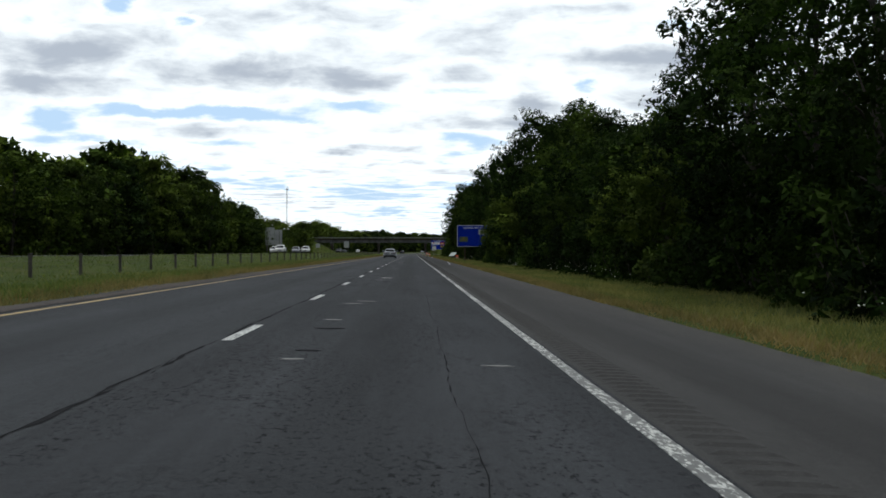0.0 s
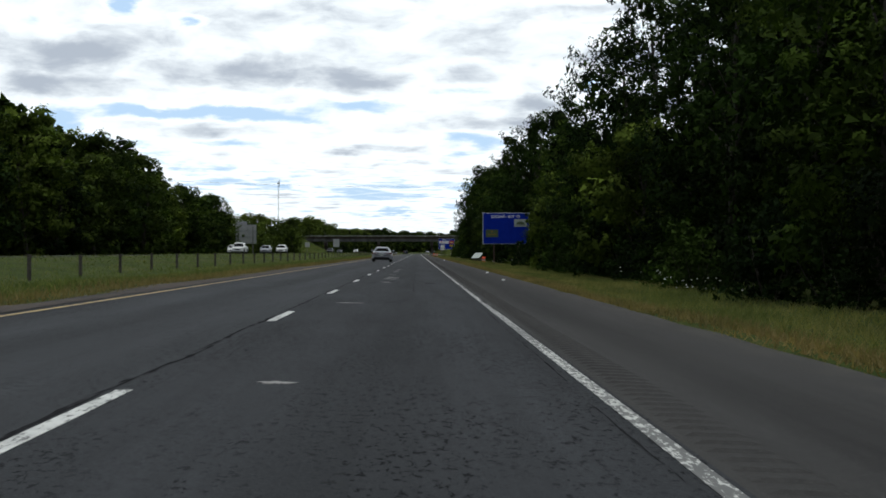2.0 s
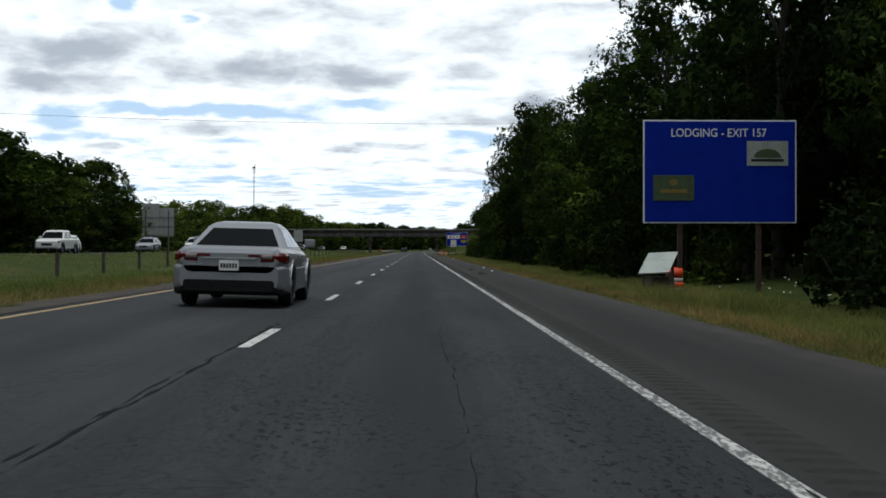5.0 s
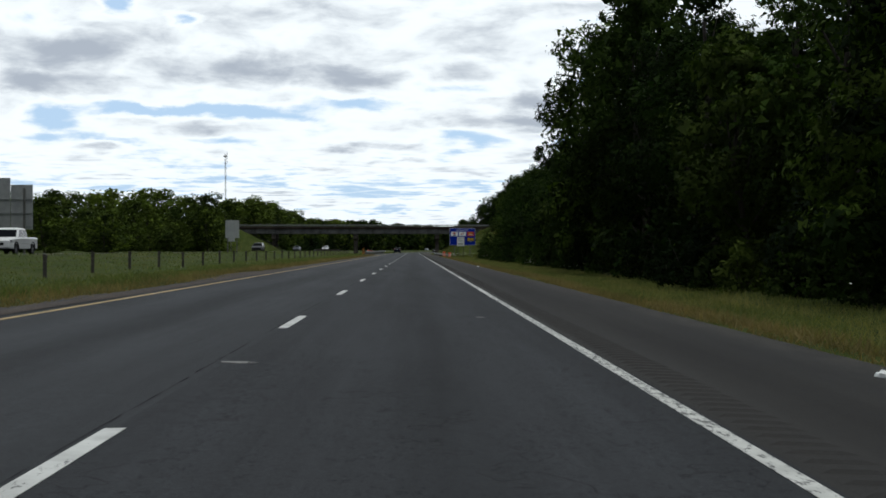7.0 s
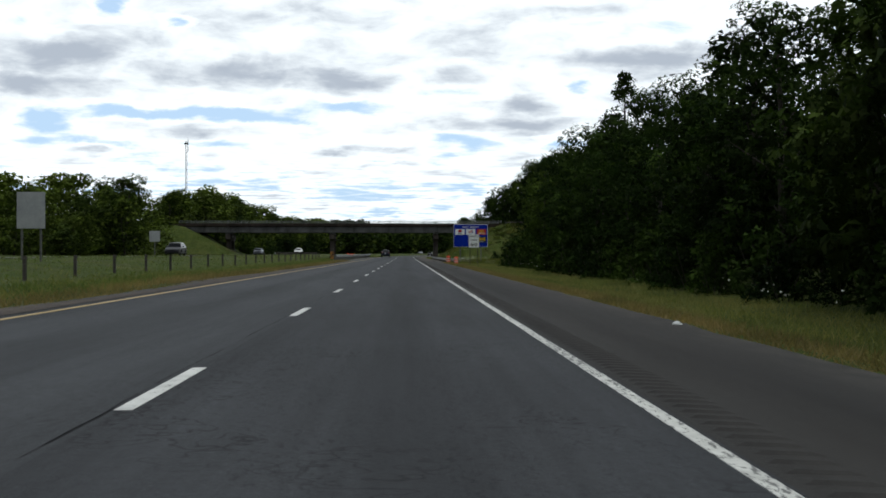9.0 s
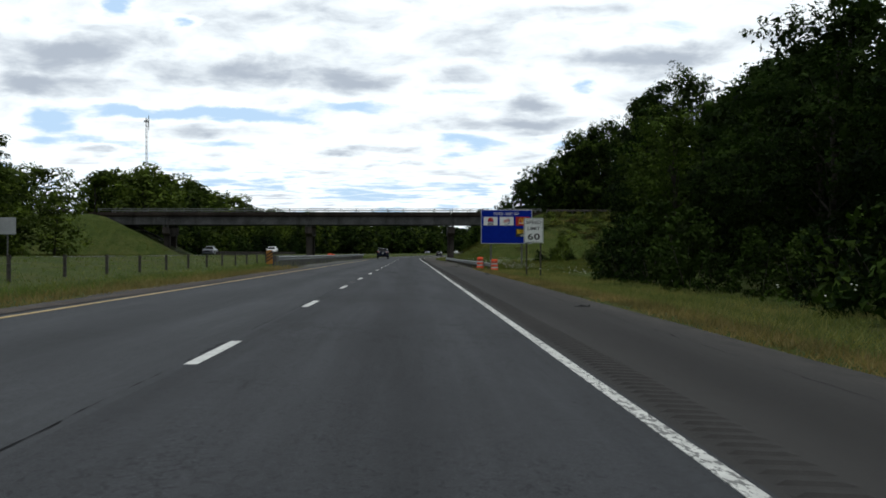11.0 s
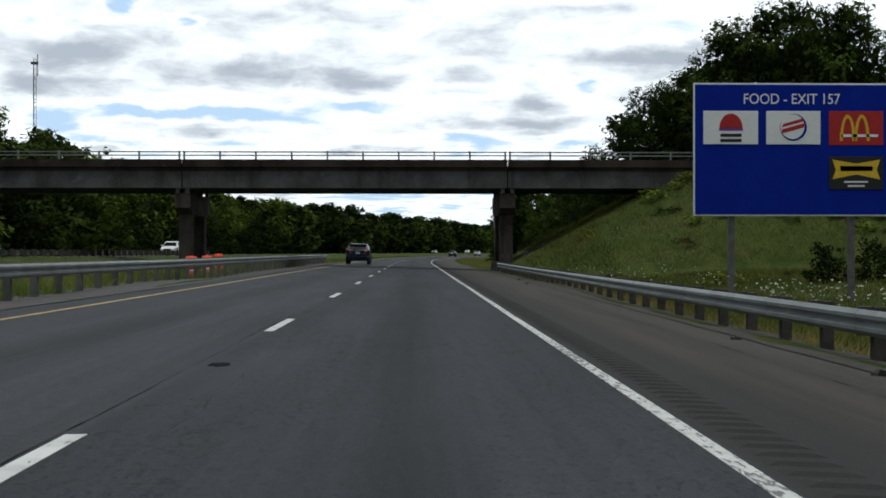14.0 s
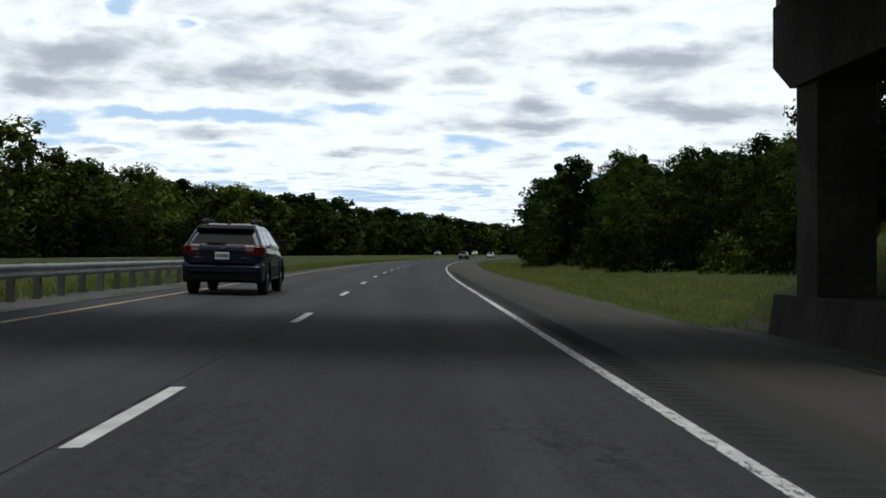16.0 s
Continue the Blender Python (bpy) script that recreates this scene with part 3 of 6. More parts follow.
def build_dashes(first, count):
    """The broken lane line, a dash every forty feet."""
    for k in range(count):
        y = first + 12.192 * k
        w, verts = 0.06, []
        pts = [(-w, 0.0), (-w - 0.004, 1.0), (-w, 3.02), (w, 3.05), (w + 0.004, 1.6), (w, 0.03)]
        for dx, dy in pts:
            a = DASH_AT + dx
            verts.append((a + bend(y + dy), y + dy, road_z(a) + 0.005))
        bm = bmesh.new()
        top = bm.faces.new([bm.verts.new(v) for v in verts][::-1])
        side = bmesh.ops.extrude_face_region(bm, geom=[top])
        for v in side["geom"]:
            if isinstance(v, bmesh.types.BMVert):
                v.co.z -= 0.004
        ob = part("lane_dash", bm, DASH_PAINT)
        tagged(ob, "white painted lane dash, worn at its ends", "road marking", "dashes of the lane line", "structure")


RIBS_FROM, RIBS_TO = 398.0, 489.0     # the stretch whose ribs are single pieces


def build_rumble():
    """Milled grooves in the shoulder beside the edge line, as raised ribs between them."""
    verts, faces = [], []
    for k in range(int(640 / 0.305)):
        y = -6 + 0.305 * k
        if RIBS_FROM < y < RIBS_TO:
            continue
        jig = 0.02 * noise.noise((k * 0.7, 0, 0))
        x0, x1 = 0.17 + jig, 0.60 + jig
        i = len(verts)
        for dy, lift in ((0.0, 0.0005), (0.04, 0.018), (0.12, 0.018), (0.19, 0.0005)):
            end = 0.07 if lift > 0.01 else 0.0
            verts += [(x0 + end + bend(y), y + dy, road_z(x0) + lift), (x1 - end + bend(y), y + dy, road_z(x1) + lift)]
        faces += [(i, i + 1, i + 3, i + 2), (i + 2, i + 3, i + 5, i + 4), (i + 4, i + 5, i + 7, i + 6), (i, i + 2, i + 4, i + 6), (i + 1, i + 7, i + 5, i + 3)]
    tagged(new("rumble_strip", mesh_of("rumble_strip", verts, faces, SHOULDER)), "milled rumble strip ribs along the shoulder", "rumble strip", kind="stuff")


build_ground()
build_road()
build_rumble()
build_dashes(2.18 - 12.192 * 2, 62)

# ---- the bridge ----
BENTS = [4.52, -17.3, -39.0]
ABUT_R, ABUT_L = 18.4, -49.2


def build_bridge():
    top = thing("overpass_bridge", "weathered concrete girder bridge with a metal rail over the highway", "bridge")
    ends = [ABUT_L, BENTS[2], BENTS[1], BENTS[0], ABUT_R]
    for a, b in zip(ends, ends[1:]):
        a, b = a + 0.04, b - 0.04
        prof = [(FACE_Y - 0.12, 7.36), (FACE_Y - 0.12, 6.86), (FACE_Y + 0.05, 6.80), (FACE_Y + 0.05, 6.62), (BACK_Y - 0.05, 6.62), (BACK_Y - 0.05, 6.80), (BACK_Y + 0.12, 6.86), (BACK_Y + 0.12, 7.36),
                (BACK_Y - 0.22, 7.36), (BACK_Y - 0.26, 7.0), (FACE_Y + 0.26, 7.0), (FACE_Y + 0.22, 7.36)]
        part("deck", loft([[(a, y, z) for y, z in prof][::-1], [(b, y, z) for y, z in prof][::-1]]), CONCRETE_DARK, top, "rust-brown stained concrete deck edge")
        for k in range(4):
            y = FACE_Y + 0.12 + k * (BACK_Y - FACE_Y - 0.24 - 0.5) / 3
            g = [(y, 6.62), (y, 6.45), (y + 0.14, 6.36), (y + 0.14, 5.80), (y, 5.70), (y, 5.46), (y + 0.5, 5.46), (y + 0.5, 5.70), (y + 0.36, 5.80), (y + 0.36, 6.36), (y + 0.5, 6.45), (y + 0.5, 6.62)]
            if k == 0:
                g = [(y, 6.62), (y, 5.46), (y + 0.5, 5.46), (y + 0.5, 6.62)]
            part("girder", loft([[(a, p, q) for p, q in g], [(b, p, q) for p, q in g]]), CONCRETE, top, "pale grey concrete girder with dark streaks")
        for y in (FACE_Y - 0.02, BACK_Y - 0.08):
            for z in (7.60, 7.83):
                part("rail", box(a, b, y, y + 0.09, z, z + 0.075, 0.012), RAILING, top, "weathered grey metal rail")
            n = max(2, round((b - a) / 2.55))
            for k in range(n + 1):
                x = a + 0.12 + (b - a - 0.24) * k / n
                p = box(x - 0.055, x + 0.055, y + 0.0, y + 0.14, 7.36, 7.93, 0.015)
                part("rail_post", p, RAILING, top)
    for x in BENTS:
        bent = thing("bridge_pier", "stained concrete bridge pier with two square columns and a cap", "bridge pier", "piers of the bridge")
        cap = loft([[(x - 0.52, FACE_Y + 0.3, 5.12), (x + 0.52, FACE_Y + 0.3, 5.12), (x + 0.52, FACE_Y + 0.3, 4.15), (x - 0.52, FACE_Y + 0.3, 4.15)],
                    [(x - 0.52, FACE_Y + 1.2, 5.12), (x + 0.52, FACE_Y + 1.2, 5.12), (x + 0.52, FACE_Y + 1.2, 3.7), (x - 0.52, FACE_Y + 1.2, 3.7)],
                    [(x - 0.52, BACK_Y - 1.2, 5.12), (x + 0.52, BACK_Y - 1.2, 5.12), (x + 0.52, BACK_Y - 1.2, 3.7), (x - 0.52, BACK_Y - 1.2, 3.7)],
                    [(x - 0.52, BACK_Y - 0.3, 5.12), (x + 0.52, BACK_Y - 0.3, 5.12), (x + 0.52, BACK_Y - 0.3, 4.15), (x - 0.52, BACK_Y - 0.3, 4.15)]])
        bmesh.ops.recalc_face_normals(cap, faces=cap.faces)
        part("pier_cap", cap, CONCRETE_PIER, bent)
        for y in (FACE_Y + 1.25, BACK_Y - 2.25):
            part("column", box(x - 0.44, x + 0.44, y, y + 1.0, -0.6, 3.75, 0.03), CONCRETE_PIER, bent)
        for k in range(4):
            y = FACE_Y + 0.37 + k * (BACK_Y - FACE_Y - 0.74) / 3
            for dx in (-0.32, 0.32):
                part("bearing", box(x + dx - 0.13, x + dx + 0.13, y - 0.15, y + 0.15, 5.12, 5.46, 0.01), STEEL_POST, bent)
        wall = loft([[(x - 0.74, y, -0.6), (x - 0.65, y, -0.05), (x - 0.57, y, 0.5), (x + 0.57, y, 0.5), (x + 0.65, y, -0.05), (x + 0.74, y, -0.6)] for y in (FACE_Y + 0.5, BACK_Y - 0.5)])
        bmesh.ops.recalc_face_normals(wall, faces=wall.faces)
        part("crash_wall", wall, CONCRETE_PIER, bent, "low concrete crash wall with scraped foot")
    for x, s in ((ABUT_R, 1), (ABUT_L, -1)):
        x0, x1 = sorted((x, x + 1.2 * s))
        tagged(part("bridge_abutment", box(x0, x1, FACE_Y - 0.3, BACK_Y + 0.3, 4.0, 7.3, 0.04), CONCRETE_DARK), "concrete abutment at the end of the bridge", "abutment", "abutments of the bridge")
        road = part("approach_road", box(*sorted((x + 1.2 * s, x + 60 * s)), FACE_Y + 0.4, BACK_Y - 0.4, 6.2, 7.12), LANE_LEFT)
        tagged(road, "asphalt road on the embankment", "road", kind="structure")


build_bridge()
# ---- trees ----
def leaf_mesh(name, centres, radii, per, size, mat, seed, flat=0.8, outward=None):
    """Many small leaves in clumps about the centres, facing outwards and up."""
    rng = np.random.default_rng(seed)
    c = np.repeat(np.asarray(centres, float), per, axis=0)
    r = np.repeat(np.asarray(radii, float), per)
    n = len(c)
    d = rng.normal(size=(n, 3))
    d /= np.linalg.norm(d, axis=1, keepdims=True)
    p = c + d * (r * rng.uniform(0.1, 1.0, n) ** 0.5)[:, None] * np.array([1, 1, flat])
    face = d * 0.7 + rng.normal(size=(n, 3)) * 0.55 + np.array([0, 0, 0.5])
    if outward is not None:
        face += 0.7 * np.repeat(np.asarray(outward, float), per, axis=0)
    face /= np.linalg.norm(face, axis=1, keepdims=True)
    a = np.cross(face, rng.normal(size=(n, 3)))
    a /= np.linalg.norm(a, axis=1, keepdims=True)
    b = np.cross(face, a)
    s = size * rng.uniform(0.6, 1.4, n)[:, None]
    # each leaf shades with the rounded mass that it belongs to
    soft = d * 0.35 + face * 0.3
    if outward is not None:
        soft += 1.2 * np.repeat(np.asarray(outward, float), per, axis=0)
    soft /= np.linalg.norm(soft, axis=1, keepdims=True)
    b = b * np.where(np.sum(np.cross(a, b) * soft, axis=1) < 0, -1.0, 1.0)[:, None]
    verts = np.stack([p - a * s * 0.5, p + a * s * 0.55 - b * s * 0.28, p + b * s * 0.42 + a * s * 0.1], 1).reshape(-1, 3)
    me = bpy.data.meshes.new(name)
    me.vertices.add(3 * n)
    me.vertices.foreach_set("co", verts.ravel())
    me.loops.add(3 * n)
    me.loops.foreach_set("vertex_index", np.arange(3 * n, dtype=np.int32))
    me.polygons.add(n)
    me.polygons.foreach_set("loop_start", np.arange(0, 3 * n, 3, dtype=np.int32))
    me.polygons.foreach_set("loop_total", np.full(n, 3, dtype=np.int32))
    me.materials.append(mat)
    me.update(calc_edges=True)
    me.validate()
    me.normals_split_custom_set_from_vertices(np.repeat(soft, 3, axis=0).tolist())
    return me


def tree_kind(name, seed, height, width, clumps, per, size, mat, low=0.12, shape="round", label="", category="tree"):
    """A tapered trunk with limbs, and a crown of leaf clumps with an uneven outline."""
    rng = random.Random(seed)
    top = thing(name, label, category)
    bm = bmesh.new()
    at, lean = Vector((0, 0, -0.4)), Vector((rng.uniform(-0.05, 0.05), rng.uniform(-0.05, 0.05), 1))
    r = height * 0.014 + 0.06
    stem = [at.copy()]
    for k in range(6):
        nxt = at + lean * height * 0.145 + Vector((rng.uniform(-0.2, 0.2), rng.uniform(-0.2, 0.2), 0))
        add_rod(bm, at, nxt, r, r * 0.82, 6 if per > 18 else 4)
        at, r = nxt, r * 0.82
        stem.append(at.copy())
    centres, radii, outward = [], [], []
    # lobes of the crown, each carried by a limb
    lobes = []
    count = 5 + int(height / 1.6)
    for k in range(count):
        f = low + (1 - low) * (k + 0.5) / count
        if shape == "round":
            reach = math.sin(math.pi * min(1, 0.10 + 0.84 * f)) ** 0.55
        elif shape == "cone":
            reach = 1.08 - f
        else:
            reach = math.sin(math.pi * min(1, 0.2 + 0.75 * f)) ** 0.8
        turn = k * 2.4 + rng.uniform(-0.6, 0.6)
        out = width * 0.5 * reach * (rng.uniform(0.35, 0.78) if per > 18 else rng.uniform(0.25, 0.62))
        lobes.append((Vector((math.cos(turn) * out, math.sin(turn) * out, height * f)), width * 0.5 * reach * (rng.uniform(0.34, 0.62) if per > 18 else rng.uniform(0.46, 0.72)) + 0.25))
    lobes.append((Vector((0, 0, height * 0.93)), width * 0.14))
    for p, q in lobes:
        root = stem[max(1, min(5, int(p.z / height * 5.2)))]
        add_rod(bm, root, root.lerp(p, 0.6), 0.04 + height * 0.003, 0.015, 4 if per > 18 else 3)
    weights = [q ** 2 for _, q in lobes]
    for _ in range(clumps):
        p, q = rng.choices(lobes, weights)[0]
        d = Vector((rng.gauss(0, 1), rng.gauss(0, 1), rng.gauss(0, 1))).normalized()
        far = q * (rng.uniform(0.62, 1.0) if rng.random() < 0.85 else rng.uniform(0.2, 1.25))
        outward.append(d)
        centres.append(p + Vector((d.x, d.y, d.z * 0.85)) * far)
        radii.append(rng.uniform(0.22, 0.55) * (0.6 + height / 22))
    part("trunk", bm, BARK, top)
    # the dense inner foliage of each lobe
    heart = [p for p, q in lobes]
    inner = new("inner_foliage", leaf_mesh("inner_foliage", heart, [0.86 * q for p, q in lobes], 110 if per > 18 else 90 if per > 9 else 34, size * (1.9 if per > 18 else 1.7 if per > 9 else 1.5), mat, seed + 1, 0.85))
    inner.parent = top
    crown = new("crown", leaf_mesh("crown", centres, radii, per, size, mat, seed, 0.8, outward))
    crown.parent = top
    return top


def bush_kind(name, seed, height, width, clumps, per, size, mat, label, stems=4):
    rng = random.Random(seed)
    top = thing(name, label, "bush")
    centres, radii = [], []
    for k in range(stems):
        t = 6.28 * k / stems + rng.uniform(-0.5, 0.5)
        bm = bmesh.new()
        add_rod(bm, (0.1 * math.cos(t), 0.1 * math.sin(t), -0.3), (width * 0.3 * math.cos(t), width * 0.3 * math.sin(t), height * rng.uniform(0.5, 0.8)), 0.035, 0.012, 5)
        part("stem", bm, BARK, top)
    for _ in range(clumps):
        t, f = rng.uniform(0, 6.28), rng.random()
        q = width * 0.5 * math.sqrt(rng.random()) * (1 - 0.55 * f)
        centres.append((math.cos(t) * q, math.sin(t) * q, height * f * rng.uniform(0.75, 1.05)))
        radii.append(rng.uniform(0.25, 0.5))
    crown = new("foliage", leaf_mesh("foliage", centres, radii, per, size, mat, seed, 0.85))
    crown.parent = top
    return top


DARK, MID, LIGHT, CEDAR = LEAF
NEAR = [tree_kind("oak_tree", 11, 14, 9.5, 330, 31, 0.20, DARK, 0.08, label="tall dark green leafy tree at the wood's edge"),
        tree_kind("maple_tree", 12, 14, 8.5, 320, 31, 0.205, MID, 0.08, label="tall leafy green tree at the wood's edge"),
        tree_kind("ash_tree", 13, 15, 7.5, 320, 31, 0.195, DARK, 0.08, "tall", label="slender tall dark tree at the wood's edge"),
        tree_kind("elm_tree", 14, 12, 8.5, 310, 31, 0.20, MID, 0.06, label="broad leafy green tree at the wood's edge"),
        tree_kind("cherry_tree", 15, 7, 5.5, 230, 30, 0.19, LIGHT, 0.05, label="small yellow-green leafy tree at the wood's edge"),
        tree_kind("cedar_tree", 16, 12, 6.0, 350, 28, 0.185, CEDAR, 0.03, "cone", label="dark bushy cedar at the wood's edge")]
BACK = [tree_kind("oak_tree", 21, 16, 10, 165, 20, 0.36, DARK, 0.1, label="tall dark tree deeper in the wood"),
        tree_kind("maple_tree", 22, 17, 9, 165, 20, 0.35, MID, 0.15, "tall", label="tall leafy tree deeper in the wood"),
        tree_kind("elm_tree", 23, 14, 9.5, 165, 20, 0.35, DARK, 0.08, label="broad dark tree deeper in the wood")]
# mostly lighter leaves than the near wood, brightening these trees by colour
OPPOSITE = [tree_kind("oak_tree", 35, 14, 9.5, 230, 20, 0.30, LIGHT, 0.03, label="tree with lightened leaves in the wood across the highway"),
            tree_kind("maple_tree", 36, 15, 8, 230, 20, 0.30, DARK, 0.03, "tall", label="tall leafy tree in the wood across the highway"),
            tree_kind("elm_tree", 37, 12, 9.5, 220, 20, 0.30, MID, 0.02, label="broad leafy tree in the wood across the highway"),
            tree_kind("cherry_tree", 38, 9, 7, 170, 20, 0.28, LIGHT, 0.02, label="low yellow-green tree in the wood across the highway")]
# leaf colours raised to make up for light missing on the far woods
FAR = [tree_kind("oak_tree", 31, 14, 10, 190, 11, 0.38, LIGHT, 0.03, label="tree with lightened leaves in the far wood"),
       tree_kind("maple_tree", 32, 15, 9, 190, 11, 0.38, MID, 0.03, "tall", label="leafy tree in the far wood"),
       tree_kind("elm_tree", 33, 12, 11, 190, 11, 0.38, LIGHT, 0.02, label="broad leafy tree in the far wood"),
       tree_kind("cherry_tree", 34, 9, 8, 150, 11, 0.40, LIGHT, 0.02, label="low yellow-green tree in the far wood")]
DISTANT = [tree_kind("oak_tree", 51, 14, 11, 90, 8, 0.85, MID, 0.02, label="tree with lightened leaves in the distant wood"),
           tree_kind("maple_tree", 52, 14, 10, 90, 8, 0.85, LIGHT, 0.02, label="leafy tree in the distant wood"),
           tree_kind("elm_tree", 53, 12, 11, 90, 8, 0.85, MID, 0.02, label="broad tree in the distant wood"),
           tree_kind("cherry_tree", 54, 9, 8, 80, 8, 0.75, LIGHT, 0.02, label="low yellow-green tree in the distant wood")]
# shade under the trees is put into the first two bushes' leaf colour
BUSH = [bush_kind("bush", 41, 2.6, 3.6, 72, 15, 0.24, DARK, "leafy green bush at the wood's edge, leaves darkened for shade"),
        bush_kind("bush", 42, 3.4, 3.4, 80, 15, 0.24, DARK, "tall leafy bush at the wood's edge, leaves darkened for shade"),
        bush_kind("bush", 43, 1.8, 3.0, 70, 16, 0.22, LIGHT, "low yellow-green bush at the wood's edge")]
RNG = random.Random(5)
used = set()


def plant(proto, x, y, size, group, squash=1.0):
    m = pose(x, y, land(x, y) - 0.05, 0, 0, RNG.uniform(0, 360)) @ Matrix.Diagonal((size * squash, size * squash, size, 1))
    if proto.name not in used:
        used.add(proto.name)
        proto.matrix_basis = m
        proto["group"] = group
        return proto
    ob = copy_thing(proto, Matrix())
    ob.matrix_basis = m
    ob["group"] = group
    return ob


# height of the roadside wood's edge along the way: y, metres
WOOD_HEIGHT = [(-20, 11.0), (40, 10.8), (57, 11.2), (63, 9.4), (84, 9.0), (96, 11.2), (105, 12), (123, 15), (148, 16.5), (156, 14), (163, 10.3), (172, 11.5), (181, 12.8), (190, 12.0), (203, 12.2), (212, 15.0), (220, 17.5), (235, 17.5), (255, 14),
               (272, 14.5), (296, 14.8), (305, 11.5), (318, 17), (335, 17), (348, 10.5), (365, 9.5), (385, 10), (410, 10.3), (440, 10), (470, 9)]


def wood_height(y):
    return 1.08 * float(np.interp(y, [p[0] for p in WOOD_HEIGHT], [p[1] for p in WOOD_HEIGHT]))


def right_wood():
    y = 30.0
    while y < 462:
        h = wood_height(y) * RNG.uniform(0.86, 1.04)
        k = RNG.choices([0, 1, 2, 3, 4, 5], [5, 4, 4, 4, 1.2, 1.5])[0]
        proto = NEAR[k]
        base = (14, 14, 15, 12, 7, 12)[k]
        x = RNG.uniform(11.7, 14.6) if k != 4 else 11.2
        if y < 60:
            x -= 0.9
        x += 2.4 * max(0.0, min(1.0, (y - 395) / 40))
        if 108 < y < 132:
            x += 1.2
        if 190 < y < 222:
            x += 2.7
        s = h / base * (0.6 if k == 4 else 1)
        plant(proto, x, y, s, "trees of the roadside wood", min(1.35, 1 / s ** 0.4))
        y += RNG.uniform(4.0, 6.0)
    for x0, step, lift in ((18.5, 6.0, 0.86),):
        y = 26.0
        while y < 470:
            h = wood_height(y) * RNG.uniform(0.84, 1.02) * lift
            k = RNG.randrange(3)
            plant(BACK[k], x0 + RNG.uniform(-2, 2), y, h / (16, 17, 14)[k], "trees of the roadside wood")
            y += RNG.uniform(0.7, 1.3) * step
    y = 40.0
    while y < 480:
        k = RNG.randrange(3)
        plant(BACK[k], 24.5 + RNG.uniform(-2, 2), y, 0.84 * wood_height(y) / (16, 17, 14)[k], "trees of the roadside wood", 1.3)
        y += RNG.uniform(4.5, 6.5)
    y = 18.0
    while y < 460:
        # few light bushes; the rest carry the wood's shade in their leaf colour
        k = RNG.choices([0, 1, 2], [4, 4, 0.7])[0]
        if not 208 < y < 222:
            plant(BUSH[k], RNG.uniform(9.9, 11.2), y, RNG.uniform(0.55, 1.2), "bushes along the wood")
        y += RNG.uniform(2.6, 4.4)


LEFT_HEIGHT = [(100, 14), (170, 14.5), (190, 15.8), (210, 17.5), (240, 19.5), (262, 19), (278, 17), (300, 16), (318, 11.5), (340, 13), (358, 14.5), (372, 13)]


BEND_HEIGHT = [(592, 15.5), (640, 15.5), (680, 15.5), (700, 14), (715, 12.8), (740, 13), (900, 16), (1300, 17)]


def bend_height(y):
    return float(np.interp(y, [p[0] for p in BEND_HEIGHT], [p[1] for p in BEND_HEIGHT]))


